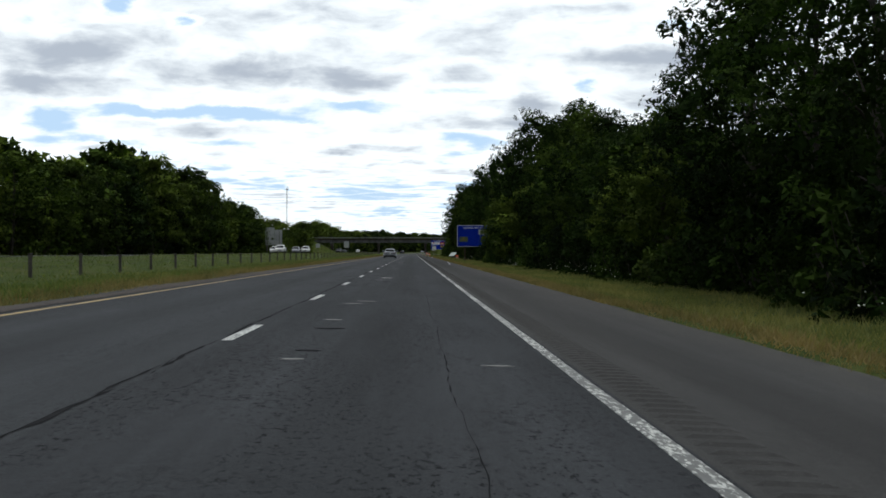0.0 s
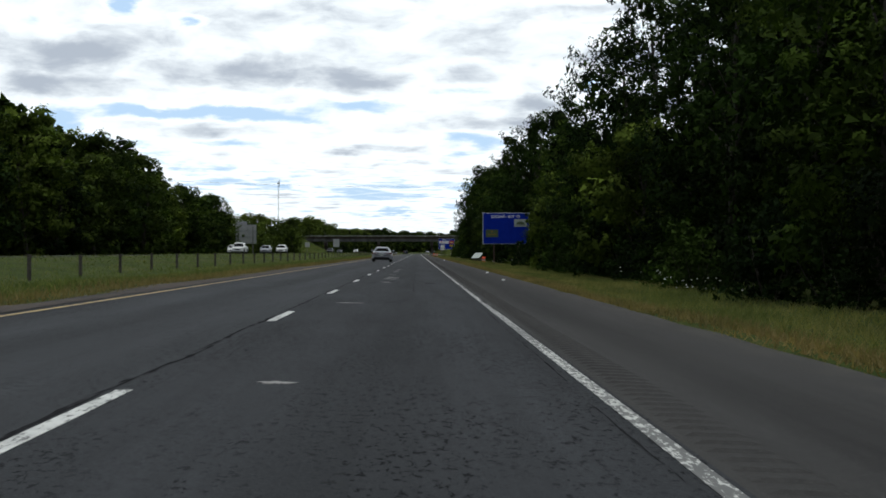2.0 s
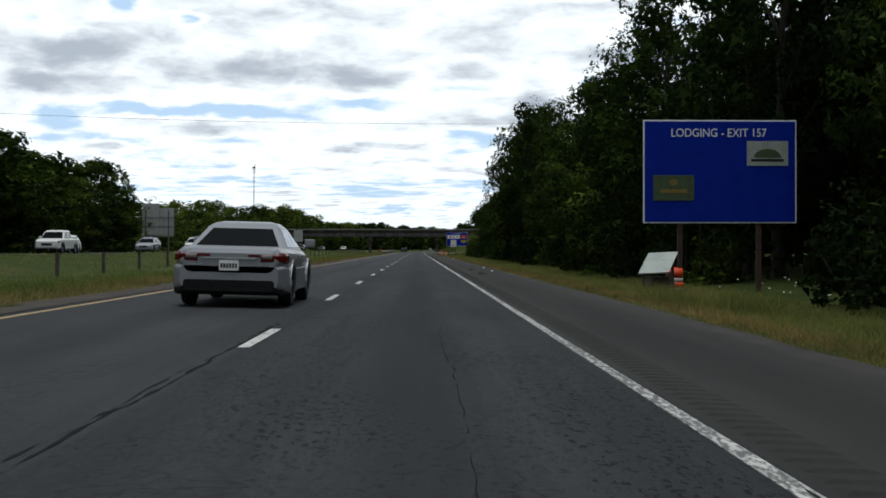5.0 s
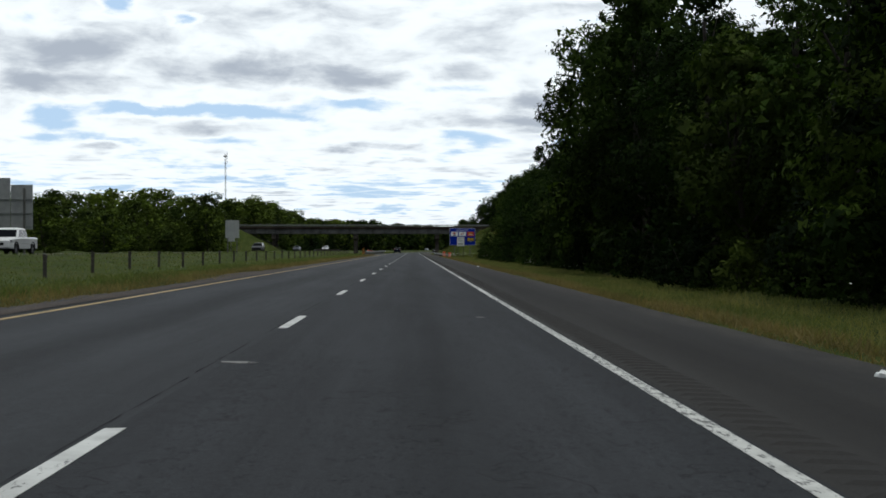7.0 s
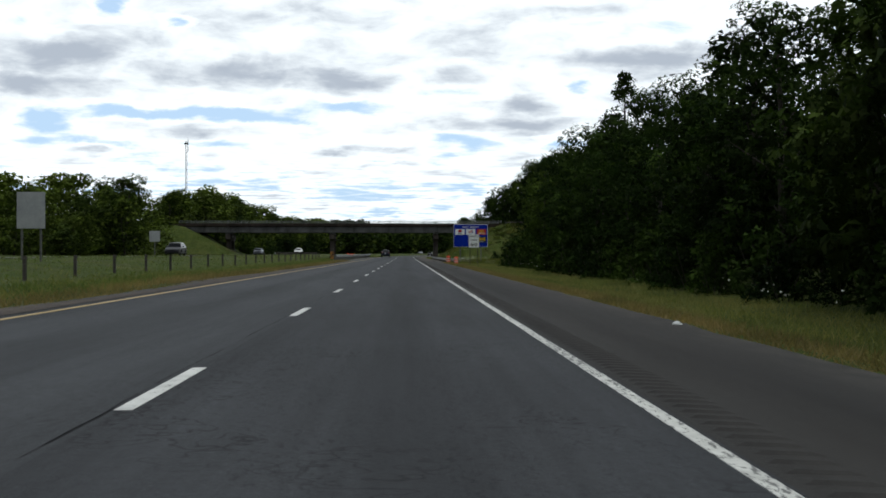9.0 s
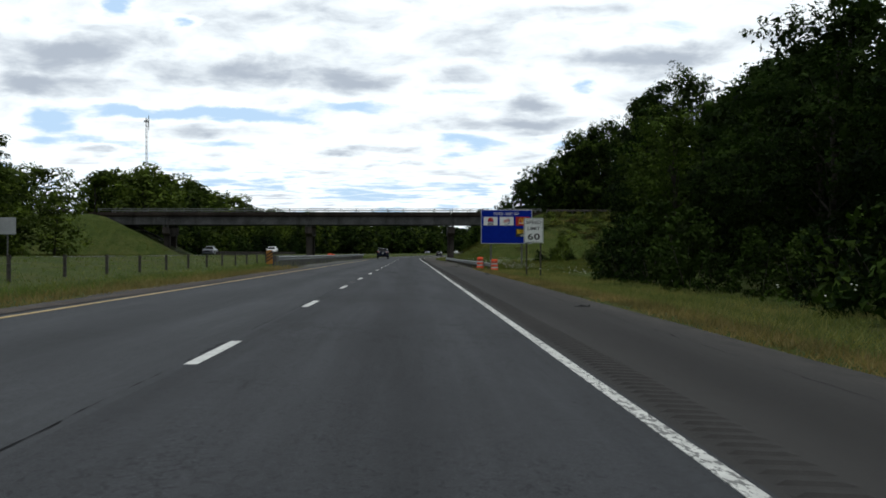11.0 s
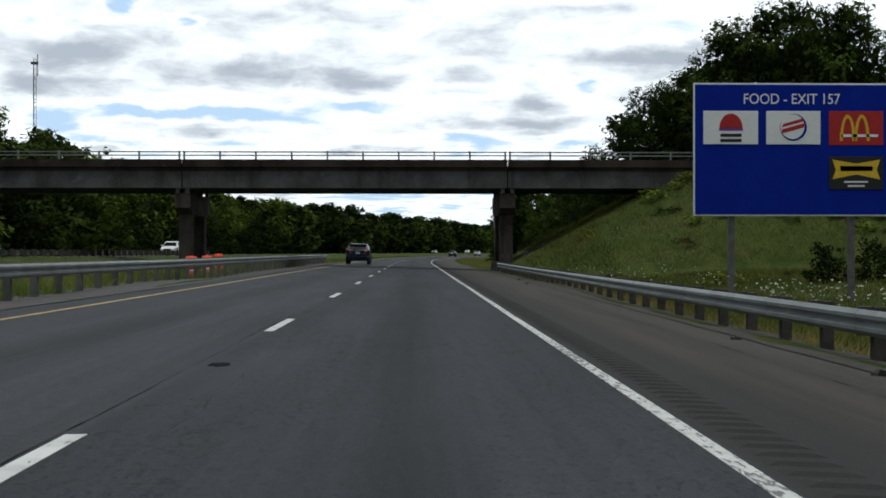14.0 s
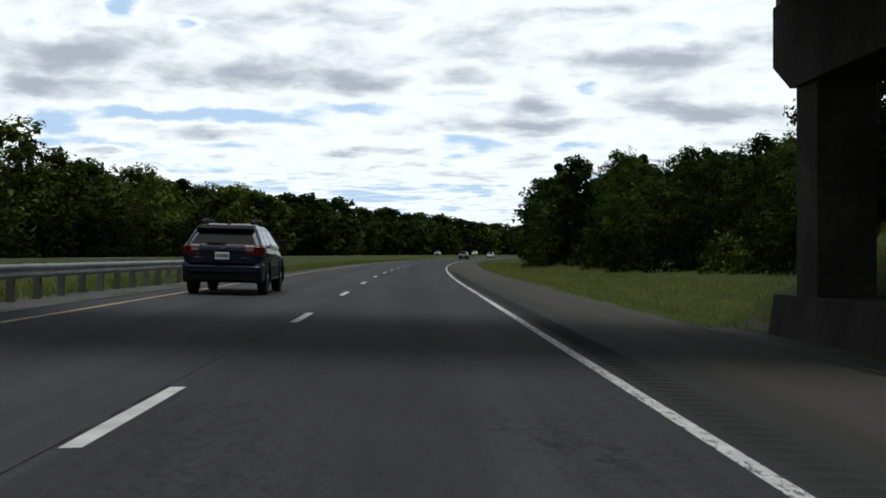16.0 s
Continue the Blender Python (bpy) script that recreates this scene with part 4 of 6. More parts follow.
def far_woods():
    # beyond the opposite carriageway
    y = 110.0
    while y < 372:
        for x0 in (-47, -56):
            k = RNG.choices([0, 1, 2, 3], [4, 3 if y < 300 else 0, 3, 1 if x0 == -47 else 0])[0]
            h = float(np.interp(y, [p[0] for p in LEFT_HEIGHT], [p[1] for p in LEFT_HEIGHT])) * RNG.uniform(0.88, 1.08) * (0.9 if x0 == -47 else 1.0)
            plant((OPPOSITE if x0 == -47 else DISTANT)[k], x0 - (5 if y > 318 else 0) + RNG.uniform(-2.5, 2.5), y + RNG.uniform(-2, 2), h / (14, 15, 12, 13)[k], "trees of the wood across the road", 1.1 if y < 300 else 1.4)
        y += RNG.uniform(5.5, 8.0)
    # behind the left embankment and along the bend
    for x, yy, h in ((-50, 548, 9), (-54, 541, 12), (-59, 546, 14), (-63, 538, 15.5), (-68, 544, 16), (-73, 530, 15), (-78, 536, 14), (-82, 520, 14), (-88, 526, 12), (-94, 512, 12), (-102, 505, 12), (-110, 498, 11), (-120, 490, 11),
                     (-72, 476, 7), (-80, 470, 8), (-90, 466, 9), (-100, 460, 10), (-112, 455, 11), (-66, 500, 7), (-62, 512, 8), (-58, 522, 8), (-125, 470, 12), (-140, 460, 12), (-135, 490, 12), (-60, 395, 7), (-68, 390, 9), (-78, 396, 9), (-90, 400, 10), (-105, 405, 11)):
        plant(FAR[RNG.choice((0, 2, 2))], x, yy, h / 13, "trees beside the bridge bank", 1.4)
    for k in range(70):
        x = -46 - 40 * RNG.random()
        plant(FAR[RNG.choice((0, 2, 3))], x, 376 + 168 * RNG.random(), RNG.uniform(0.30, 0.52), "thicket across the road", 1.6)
    for x, yy, h in ((-45.5, 503, 8), (-47, 508, 11.5), (-50, 513, 11), (-46, 514, 9), (-53, 506, 10), (-57, 500, 9), (-51, 498, 7), (-61, 506, 10), (-66, 512, 11), (-70, 498, 9)):
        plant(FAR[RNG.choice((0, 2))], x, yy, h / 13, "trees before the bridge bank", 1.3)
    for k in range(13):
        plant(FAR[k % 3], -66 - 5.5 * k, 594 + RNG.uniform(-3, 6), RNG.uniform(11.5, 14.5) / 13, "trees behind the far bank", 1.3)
    y = 592.0
    while y < 1300:
        for x0 in ((-48, -58) if y < 900 else (-48,)):
            k = RNG.choices([0, 1, 2, 3], [4, 3, 3, 1])[0]
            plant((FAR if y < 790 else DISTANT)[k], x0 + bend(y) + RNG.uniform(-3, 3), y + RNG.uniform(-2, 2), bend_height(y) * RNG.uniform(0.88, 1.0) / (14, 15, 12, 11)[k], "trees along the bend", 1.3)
        if y < 800:
            plant(BUSH[RNG.randrange(2)], -44.5 + bend(y) + RNG.uniform(-1, 1), y, RNG.uniform(1.3, 2.0), "bushes along the bend", 1.3)
        y += RNG.uniform(6, 8.5)
    # right, past the bridge
    y = 612.0
    while y < 1000:
        edge = 21 if y < 640 else (17.5 if y < 690 else 14)
        for x0 in (edge, edge + 8, edge + 17):
            k = RNG.choices([0, 1, 2, 3], [3, 4, 3, 3])[0]
            # more light-leaved kinds here, their colour standing in for light through the crowns
            if y < 680 and x0 < edge + 9:
                proto, base = NEAR[(4, 1, 3, 4)[k]], (7.5, 14, 12, 7.5)[k]
            elif y < 760:
                proto, base = BACK[k % 3], (16, 17, 14)[k % 3]
            else:
                proto, base = DISTANT[k], (14, 14, 12, 11)[k]
            plant(proto, x0 + bend(y) + RNG.uniform(-2, 2), y, RNG.uniform(8.0, 10.0) * (1.0 if y < 690 else 1.35) / base, "trees past the bridge", 1.1)
        if y < 740:
            plant(BUSH[RNG.randrange(3)], edge - 3 + bend(y) + RNG.uniform(-1, 1), y, RNG.uniform(0.8, 1.4), "bushes past the bridge")
        y += RNG.uniform(5, 7.5)
    # on the high ground behind the right bank
    for x, yy, h in ((15.5, 602, 10), (18, 601, 14), (21.5, 602, 17), (24.5, 600, 18.5), (27.5, 601, 22), (31.5, 602, 24), (35.5, 601, 25), (39.5, 602, 24.5), (43.5, 601, 20.5), (47, 603, 18.5), (51, 601, 19), (56, 602, 20),
                     (62, 601, 19), (69, 603, 19), (77, 600, 18), (86, 603, 18), (97, 600, 17), (29, 611, 20), (38, 612, 22), (48, 612, 18), (59, 612, 18), (72, 612, 18)):
        k = RNG.choice((0, 1, 3))
        proto, base = (NEAR[k], {0: 14, 1: 14, 3: 12}[k]) if yy < 610 and x < 58 else (BACK[k % 3], (16, 17, 14)[k % 3])
        plant(proto, x, yy, (h - land(x, yy)) / base, "trees behind the right bank", 0.95)
    for k in range(9):
        x = 20 + 4.2 * k
        h = float(np.interp(x, (20, 27, 35, 41, 47, 60), (14.5, 19.5, 23.5, 22.5, 17.5, 18)))
        plant(BACK[k % 3], x, 607, (h - land(x, 607)) / (16, 17, 14)[k % 3], "trees behind the right bank", 1.15)
    # shrubs on and before the right bank
    for x, yy, k, s in ((14.6, 534, 0, 0.6), (16.2, 533, 0, 0.65), (18.4, 536, 1, 0.5), (20.5, 533, 0, 0.55), (23, 538, 0, 0.6), (26, 540, 1, 0.6), (29, 536, 0, 0.9), (33, 541, 1, 0.9), (15.9, 529.0, 2, 0.6), (17.6, 528.4, 2, 0.65), (24, 530, 2, 0.9), (28, 549, 2, 0.6), (13.8, 472, 1, 1.0), (14.6, 477, 0, 1.2), (13.4, 466, 1, 0.9)):
        plant(BUSH[k], x, yy, s, "shrubs on the bank")
    plant(BUSH[2], 16.8, 529.6, 1.75, "shrubs on the bank", 0.5)
    plant(NEAR[2], 17.0, 216, 1.32, "trees of the roadside wood", 0.8)
    plant(NEAR[5], 17.0, 480.0, 1.15, "trees of the roadside wood", 1.05)
    plant(NEAR[0], 19.0, 484.0, 1.0, "trees of the roadside wood", 0.85)
    plant(NEAR[2], 17.2, 474.0, 0.95, "trees of the roadside wood", 1.0)
    plant(NEAR[3], 16.6, 468.0, 1.0, "trees of the roadside wood", 0.9)
    plant(NEAR[1], 21.0, 478.0, 1.1, "trees of the roadside wood", 0.9)
    for x, yy, h in ((20, 430, 11), (19.5, 438, 11.5), (20, 446, 11.5), (19.5, 453, 11.5), (20.5, 460, 11), (21, 467, 10.5), (24, 442, 11), (24, 456, 11), (21.5, 474, 11), (23.5, 482, 11.5), (26, 490, 11), (20.5, 486, 9.5)):
        plant(BACK[RNG.randrange(3)], x, yy, h / 15, "trees of the roadside wood", 1.2)
    plant(NEAR[2], 15.0, 404.0, 1.0, "trees of the roadside wood", 0.85)


right_wood()
far_woods()
for proto in NEAR + BACK + OPPOSITE + FAR + DISTANT + BUSH:
    if proto.name not in used:
        for o in (*proto.children_recursive, proto):
            bpy.data.objects.remove(o)
# ---- signs ----
RUST = plain("rusted_post", (0.040, 0.022, 0.016), (0.075, 0.040, 0.028), 3.0, 0.85)


def sign_blue(name, x0, x1, y, z0, z1, label, words, posts, post_mat):
    top = thing(name, label, "road sign", at=pose((x0 + x1) / 2, y, 0))
    w = (x1 - x0) / 2
    part("border", box(-w, w, -0.02, 0.02, z0, z1, 0.012), SIGN_WHITE, top, "thin white border")
    part("panel", box(-w + 0.05, w - 0.05, -0.032, 0.0, z0 + 0.05, z1 - 0.05, 0.006), SIGN_BLUE, top, "plain blue sign face")
    text_part("lettering", words, 0.43, SIGN_WHITE, top, (-0.05, -0.036, z1 - 0.48), "white capital letters", 0.003, 0.88)
    for px in posts:
        ground = land((x0 + x1) / 2 + px, y)
        part("post", box(px - 0.09, px + 0.09, 0.03, 0.16, ground - 0.4, z1 - 0.3, 0.01), post_mat, top, "steel post")
    return top


def plate(top, x0, x1, z0, z1, mat, label):
    """A logo plate on a blue sign, in its own colours."""
    p = part("logo_plate", box(x0, x1, -0.05, -0.03, z0, z1, 0.01), mat, top, label)
    return p


def mark(p, pts, mat, name="emblem", y=-0.056):
    bm = bmesh.new()
    face = bm.faces.new([bm.verts.new((x, y, z)) for x, z in pts])
    side = bmesh.ops.extrude_face_region(bm, geom=[face])
    for v in side["geom"]:
        if isinstance(v, bmesh.types.BMVert):
            v.co.y += 0.01
    bmesh.ops.recalc_face_normals(bm, faces=bm.faces)
    part(name, bm, mat, p)


def bars(p, x, z, widths, h, mat):
    for k, w in enumerate(widths):
        mark(p, [(x - w / 2, z - k * h * 1.7), (x + w / 2, z - k * h * 1.7), (x + w / 2, z - k * h * 1.7 + h), (x - w / 2, z - k * h * 1.7 + h)], mat, "bar")


def oval(x, z, a, b, t0=0, t1=360, n=16):
    return [(x + a * math.cos(radians(t0 + (t1 - t0) * k / n)), z + b * math.sin(radians(t0 + (t1 - t0) * k / n))) for k in range(n if t1 - t0 == 360 else n + 1)]


def food_sign():
    top = sign_blue("food_sign", 6.42, 12.3, 521.5, 2.2, 6.1, "blue highway food sign with four logo plates on two posts", "FOOD - EXIT 157", (-1.8, 1.75), STEEL_POST)
    p = plate(top, -2.65, -1.04, 4.30, 5.28, SIGN_WHITE, "white logo plate with a red bell shape")
    mark(p, oval(-1.84, 4.78, 0.34, 0.42, 0, 180, 12), SIGN_RED)
    mark(p, [(-2.2, 4.70), (-1.48, 4.70), (-1.50, 4.79), (-2.18, 4.79)], SIGN_PURPLE)
    bars(p, -1.84, 4.52, (0.62, 0.62), 0.09, SIGN_BLACK)
    p = plate(top, -0.80, 0.80, 4.30, 5.28, SIGN_WHITE, "white logo plate with a red and blue round shape")
    mark(p, oval(0, 4.80, 0.40, 0.40), SIGN_BLUE)
    mark(p, oval(-0.03, 4.82, 0.36, 0.37), SIGN_WHITE, y=-0.062)
    mark(p, [(-0.34, 4.80), (0.30, 4.98), (0.30, 5.07), (-0.30, 4.90)], SIGN_RED, "bar", -0.066)
    mark(p, [(-0.34, 4.62), (0.32, 4.80), (0.32, 4.92), (-0.34, 4.74)], SIGN_RED, "bar", -0.066)
    p = plate(top, 1.05, 2.66, 4.28, 5.28, SIGN_RED, "red logo plate with two yellow arches")
    for x in (1.60, 2.02):
        out, inn = oval(x, 4.40, 0.23, 0.78, 0, 180, 12), oval(x, 4.40, 0.14, 0.68, 0, 180, 12)
        mark(p, out + inn[::-1], SIGN_YELLOW, "arch")
    bars(p, 1.95, 4.52, (1.1,), 0.08, SIGN_WHITE)
    p = plate(top, 1.05, 2.66, 2.98, 3.95, SIGN_BLACK, "black logo plate with a yellow bow shape")
    mark(p, [(1.15, 3.86), (1.85, 3.74), (2.56, 3.86), (2.46, 3.56), (2.56, 3.28), (1.85, 3.42), (1.15, 3.28), (1.25, 3.56)], SIGN_YELLOW)
    bars(p, 1.86, 3.52, (0.95,), 0.15, SIGN_BLACK)
    for w, z in ((0.7, 3.18), (0.5, 3.06)):
        mark(p, [(1.85 - w / 2, z), (1.85 + w / 2, z), (1.85 + w / 2, z + 0.05), (1.85 - w / 2, z + 0.05)], SIGN_WHITE, "bar")


FADED = plain("faded_plate", (0.30, 0.34, 0.32), (0.40, 0.44, 0.41), 2.0, 0.6, fine=0.2)
OCHRE = plain("faded_ochre", (0.20, 0.14, 0.03), (0.26, 0.18, 0.04), 3.0, 0.6)


def lodging_sign():
    top = sign_blue("lodging_sign", 6.42, 12.05, 216.5, 2.1, 5.87, "blue highway lodging sign with two logo plates, partly behind branches", "LODGING - EXIT 157", (-1.45, 1.45), RUST)
    p = plate(top, 0.98, 2.5, 4.2, 5.1, FADED, "pale logo plate with a green hill shape")
    mark(p, oval(1.74, 4.5, 0.5, 0.32, 0, 180, 10), SIGN_GREEN)
    bars(p, 1.74, 4.36, (1.2,), 0.09, SIGN_BLACK)
    p = plate(top, -2.45, -0.95, 2.92, 3.85, SIGN_GREEN, "dark olive logo plate with yellow marks")
    mark(p, oval(-1.7, 3.6, 0.16, 0.12), OCHRE)
    bars(p, -1.7, 3.2, (0.95,), 0.14, OCHRE)


def speed_sign():
    top = thing("speed_limit_sign", "white speed limit sign with black numerals on two posts", "road sign", at=pose(6.72, 464, 0))
    part("panel", box(-0.67, 0.67, -0.02, 0.02, 1.82, 3.5, 0.012), SIGN_WHITE, top, "white sign face")
    for a, b, c, d in ((-0.63, 0.63, 3.44, 3.465), (-0.63, 0.63, 1.855, 1.88), (-0.63, -0.605, 1.88, 3.44), (0.605, 0.63, 1.88, 3.44)):
        part("border", box(a, b, -0.024, -0.01, c, d), SIGN_BLACK, top, "black border line")
    text_part("lettering", "SPEED", 0.315, SIGN_BLACK, top, (0, -0.023, 3.20), "black capital letters", 0.003, 1.24, bold=0.007)
    text_part("lettering", "LIMIT", 0.315, SIGN_BLACK, top, (0, -0.023, 2.78), "black capital letters", 0.003, 1.16, bold=0.007)
    for digit, px in (("6", -0.225), ("0", 0.225)):
        text_part("numeral", digit, 0.58, SIGN_BLACK, top, (px, -0.023, 2.22), "large black numeral", 0.003, 1.42, bold=0.014)
    for px in (-0.48, 0.48):
        part("post", box(px - 0.05, px + 0.05, 0.022, 0.10, land(6.7, 464) - 0.4, 3.3, 0.01), WOOD, top, "grey steel post")


def sign_backs():
    top = thing("sign_back", "grey aluminium back of a large two-panel highway sign", "road sign", at=pose(-43.0, 367.0, 0))
    for x0, x1, z1 in ((-2.5, 0.25, 8.45), (0.3, 2.5, 7.75)):
        p = part("panel", box(x0, x1, -0.02, 0.02, 3.2, z1, 0.01), SIGN_BACK, top, "plain grey metal panel back")
        for z in (3.4, 4.8, 6.2):
            part("brace", box(x0 + 0.05, x1 - 0.05, -0.09, -0.02, z, z + 0.09), STEEL, p)
    for x in (-1.9, 1.7):
        part("post", box(x - 0.1, x + 0.1, -0.25, -0.09, -0.2, 7.4, 0.01), STEEL_POST, top, "grey steel post")
    top = thing("sign_back", "small grey back of a roadside sign in the median", "road sign", at=pose(-21.8, 377, 0))
    part("panel", box(-0.75, 0.75, -0.02, 0.02, 2.45, 4.4, 0.01), SIGN_BACK, top, "plain grey metal panel back")
    for x in (-0.5, 0.5):
        part("post", box(x - 0.05, x + 0.05, 0.02, 0.12, -0.3, 4.1, 0.01), STEEL_POST, top, "grey steel post")
    top = thing("sign_back", "small pale sign back beside the opposite carriageway", "road sign", at=pose(-39.9, 498, 0))
    part("panel", box(-0.8, 0.8, -0.02, 0.02, 2.9, 4.5, 0.01), SIGN_BACK, top, "plain grey metal panel back")
    part("post", box(-0.06, 0.06, 0.02, 0.12, 0.2, 4.3, 0.01), STEEL_POST, top, "grey steel post")


food_sign()
lodging_sign()
speed_sign()
sign_backs()


# ---- barriers ----
W_BEAM = [(0.0, 0.0), (0.025, 0.0), (0.085, 0.055), (0.085, 0.10), (0.02, 0.145), (0.02, 0.165), (0.085, 0.21), (0.085, 0.255), (0.025, 0.31), (0.0, 0.31)]


def guardrail(pts, side, label, ends=True):
    """A W-beam rail along a line of (x, y, top); side is the way it faces."""
    top = thing("guardrail", label, "guardrail")
    length = [0.0]
    for a, b in zip(pts, pts[1:]):
        length.append(length[-1] + math.hypot(b[0] - a[0], b[1] - a[1]))

    def at(s):
        return tuple(float(np.interp(s, length, [p[i] for p in pts])) for i in range(3))

    n = int(length[-1] / 3.81)
    for k in range(n):
        rings = []
        for s in (k * 3.81 - 0.12, k * 3.81 + 1.9, (k + 1) * 3.81):
            x, y, z = at(max(0, s))
            lap = 0.004 if s == k * 3.81 - 0.12 else 0.0
            front = [(x + side * (u + lap), y, z - 0.31 + v) for u, v in W_BEAM]
            back = [(x + side * (u - 0.012), y, z - 0.31 + v) for u, v in W_BEAM[::-1]]
            rings.append(front + back)
        bm = loft(rings)
        bmesh.ops.recalc_face_normals(bm, faces=bm.faces)
        part("rail_beam", bm, STEEL, top)
    for k in range(2 * n + 1):
        x, y, z = at(k * 1.905)
        g = land(x, y)
        c = x - side * 0.26
        part("post", box(c - 0.08, c + 0.08, y - 0.075, y + 0.075, g - 0.4, z + 0.02, 0.008), WOOD if side < 0 else STEEL_POST, top, "dark weathered post")
        b0, b1 = sorted((x - side * 0.012, x - side * 0.18))
        part("block", box(b0, b1, y - 0.07, y + 0.07, z - 0.33, z + 0.03, 0.008), WOOD if side < 0 else STEEL_POST, top)
    if ends:
        x, y, z = pts[0]
        part("end_shoe", box(x - 0.03, x + 0.12 * abs(side), y - 0.35, y, z - 0.34, z + 0.02, 0.02), STEEL, top, "flat steel end piece")
    return top


guardrail([(5.0, 481.9, 0.30), (4.3, 485.7, 0.38), (3.75, 500, 0.44), (3.75, 520, 0.42), (3.8, 545, 0.42), (3.72, 562, 0.46), (3.70, 569, 0.48)], -1, "galvanised steel guardrail on dark posts beside the shoulder", False)
guardrail([(-10.35, 461.2, 0.93), (-10.3, 530, 0.88), (-10.3, 580, 0.93), (-10.3, 606, 0.93)], 1, "galvanised steel guardrail along the median edge")
guardrail([(-24.6, 525, 1.3), (-24.6, 600, 1.3), (-24.5, 622, 1.3)], -1, "galvanised steel guardrail beside the opposite carriageway")


def bank_rail(x0, x1, y, label):
    """A steel rail along the top of the bridge bank."""
    top = thing("guardrail", label, "guardrail")
    n = int(abs(x1 - x0) / 1.905)
    for k in range(n + 1):
        x = x0 + (x1 - x0) * k / n
        g = land(x, y)
        part("post", box(x - 0.06, x + 0.06, y + 0.02, y + 0.14, g - 0.3, g + 0.70, 0.008), STEEL_POST, top, "dark weathered post")
        if k % 2 == 0 and k < n:
            xb = x0 + (x1 - x0) * min(n, k + 2) / n
            gb = land(xb, y)
            rings = [[(px, y - u, pz + 0.40 + w) for u, w in W_BEAM] + [(px, y - u + 0.012, pz + 0.40 + w) for u, w in W_BEAM[::-1]] for px, pz in ((x, g), (xb, gb))]
            bm = loft(rings)
            bmesh.ops.recalc_face_normals(bm, faces=bm.faces)
            part("rail_beam", bm, WOOD, top)


bank_rail(19.2, 62, FACE_Y + 0.1, "steel guardrail along the top of the bridge bank")
bank_rail(-53.5, -90, FACE_Y + 0.1, "steel guardrail along the top of the far bank")


def cable_barrier():
    top = thing("cable_barrier", "low cable barrier on grey posts along the grassy median", "barrier")
    y = 4.7
    heights = []
    while y < 530:
        g = land(-17.0, y)
        tilt = 0.04 * noise.noise((y, 0, 0))
        bm = bmesh.new()
        add_box(bm, -17.07, -16.93, y - 0.06, y + 0.06, g - 0.3, g + 1.0 + tilt, 0.012)
        add_box(bm, -16.95, -16.90, y - 0.03, y + 0.03, g + 0.86 + tilt, g + 0.94 + tilt)
        part("post", bm, WOOD, top, "weathered grey post")
        heights.append((y, g))
        y += 7.55 + 0.35 * noise.noise((y, 3, 0))
    for z in (0.45, 0.68, 0.90):
        bm = bmesh.new()
        for (ya, ga), (yb, gb) in zip(heights, heights[1:]):
            add_rod(bm, (-16.93, ya, ga + z), (-16.93, yb, gb + z), 0.005, sides=4)
        part("cable", bm, WOOD, top, "thin rusted steel cable")


cable_barrier()


def traffic_drum(x, y, turn, label):
    top = thing("traffic_drum", label, "traffic drum", "orange traffic drums", at=pose(x, y, land(x, y), 0, 0, turn))

    def ring(z0, z1, r0, r1):
        return rod((0, 0, z0), (0, 0, z1), r0, r1, 20)
    base = rod((0, 0, -0.05), (0, 0, 0.06), 0.36, 0.33, 16)
    part("base", base, RUBBER, top, "black rubber base ring")
    levels = [(0.04, 0.28, 0.296, 0.290, ORANGE), (0.28, 0.40, 0.284, 0.281, REFLECTIVE), (0.40, 0.58, 0.278, 0.272, ORANGE), (0.58, 0.70, 0.266, 0.263, REFLECTIVE), (0.70, 0.99, 0.260, 0.250, ORANGE)]
    for z0, z1, r0, r1, mat in levels:
        part("band", ring(z0, z1, r0, r1), mat, top, "orange plastic band" if mat is ORANGE else "white reflective band", True)
    part("lid", ring(0.99, 1.01, 0.25, 0.225), ORANGE, top)
    part("handle", box(-0.10, 0.10, -0.02, 0.02, 1.0, 1.045, 0.012), ORANGE, top)


for x, y, turn in ((4.22, 484.3, 20), (5.2, 480.8, 75), (-11.9, 541.8, 10), (-12.4, 549.0, 50), (-13.5, 559.5, 80)):
    traffic_drum(x, y, turn, "orange and white striped plastic traffic drum on the grass")
traffic_drum(6.1, 209.5, 33, "faded orange and white traffic drum below the blue sign")


MARKER = plain("amber_sheeting", (0.42, 0.17, 0.02), (0.48, 0.21, 0.03), 3.0, 0.5)


def hazard_marker():
    x, y = -10.80, 460.6
    top = thing("hazard_marker", "black and yellow striped marker board at the guardrail's end", "marker", at=pose(x, y, -0.10))
    g = land(x, y)
    part("panel", box(-0.2, 0.2, -0.015, 0.015, 0.52, 1.42, 0.01), MARKER, top, "amber board")
    for k in range(-1, 6):
        z = 0.42 + 0.2 * k
        pts = [(-0.2, z), (0.2, z + 0.28), (0.2, z + 0.38), (-0.2, z + 0.10)]
        pts = [(a, min(1.42, max(0.52, b))) for a, b in pts]
        if max(b for _, b in pts) - min(b for _, b in pts) > 0.02 and len({p for p in pts}) == 4:
            mark(top, pts, SIGN_BLACK, "stripe", -0.02)
    part("post", box(-0.05, 0.05, 0.016, 0.09, g - 0.3, 1.35, 0.008), STEEL_POST, top, "grey steel post")


hazard_marker()


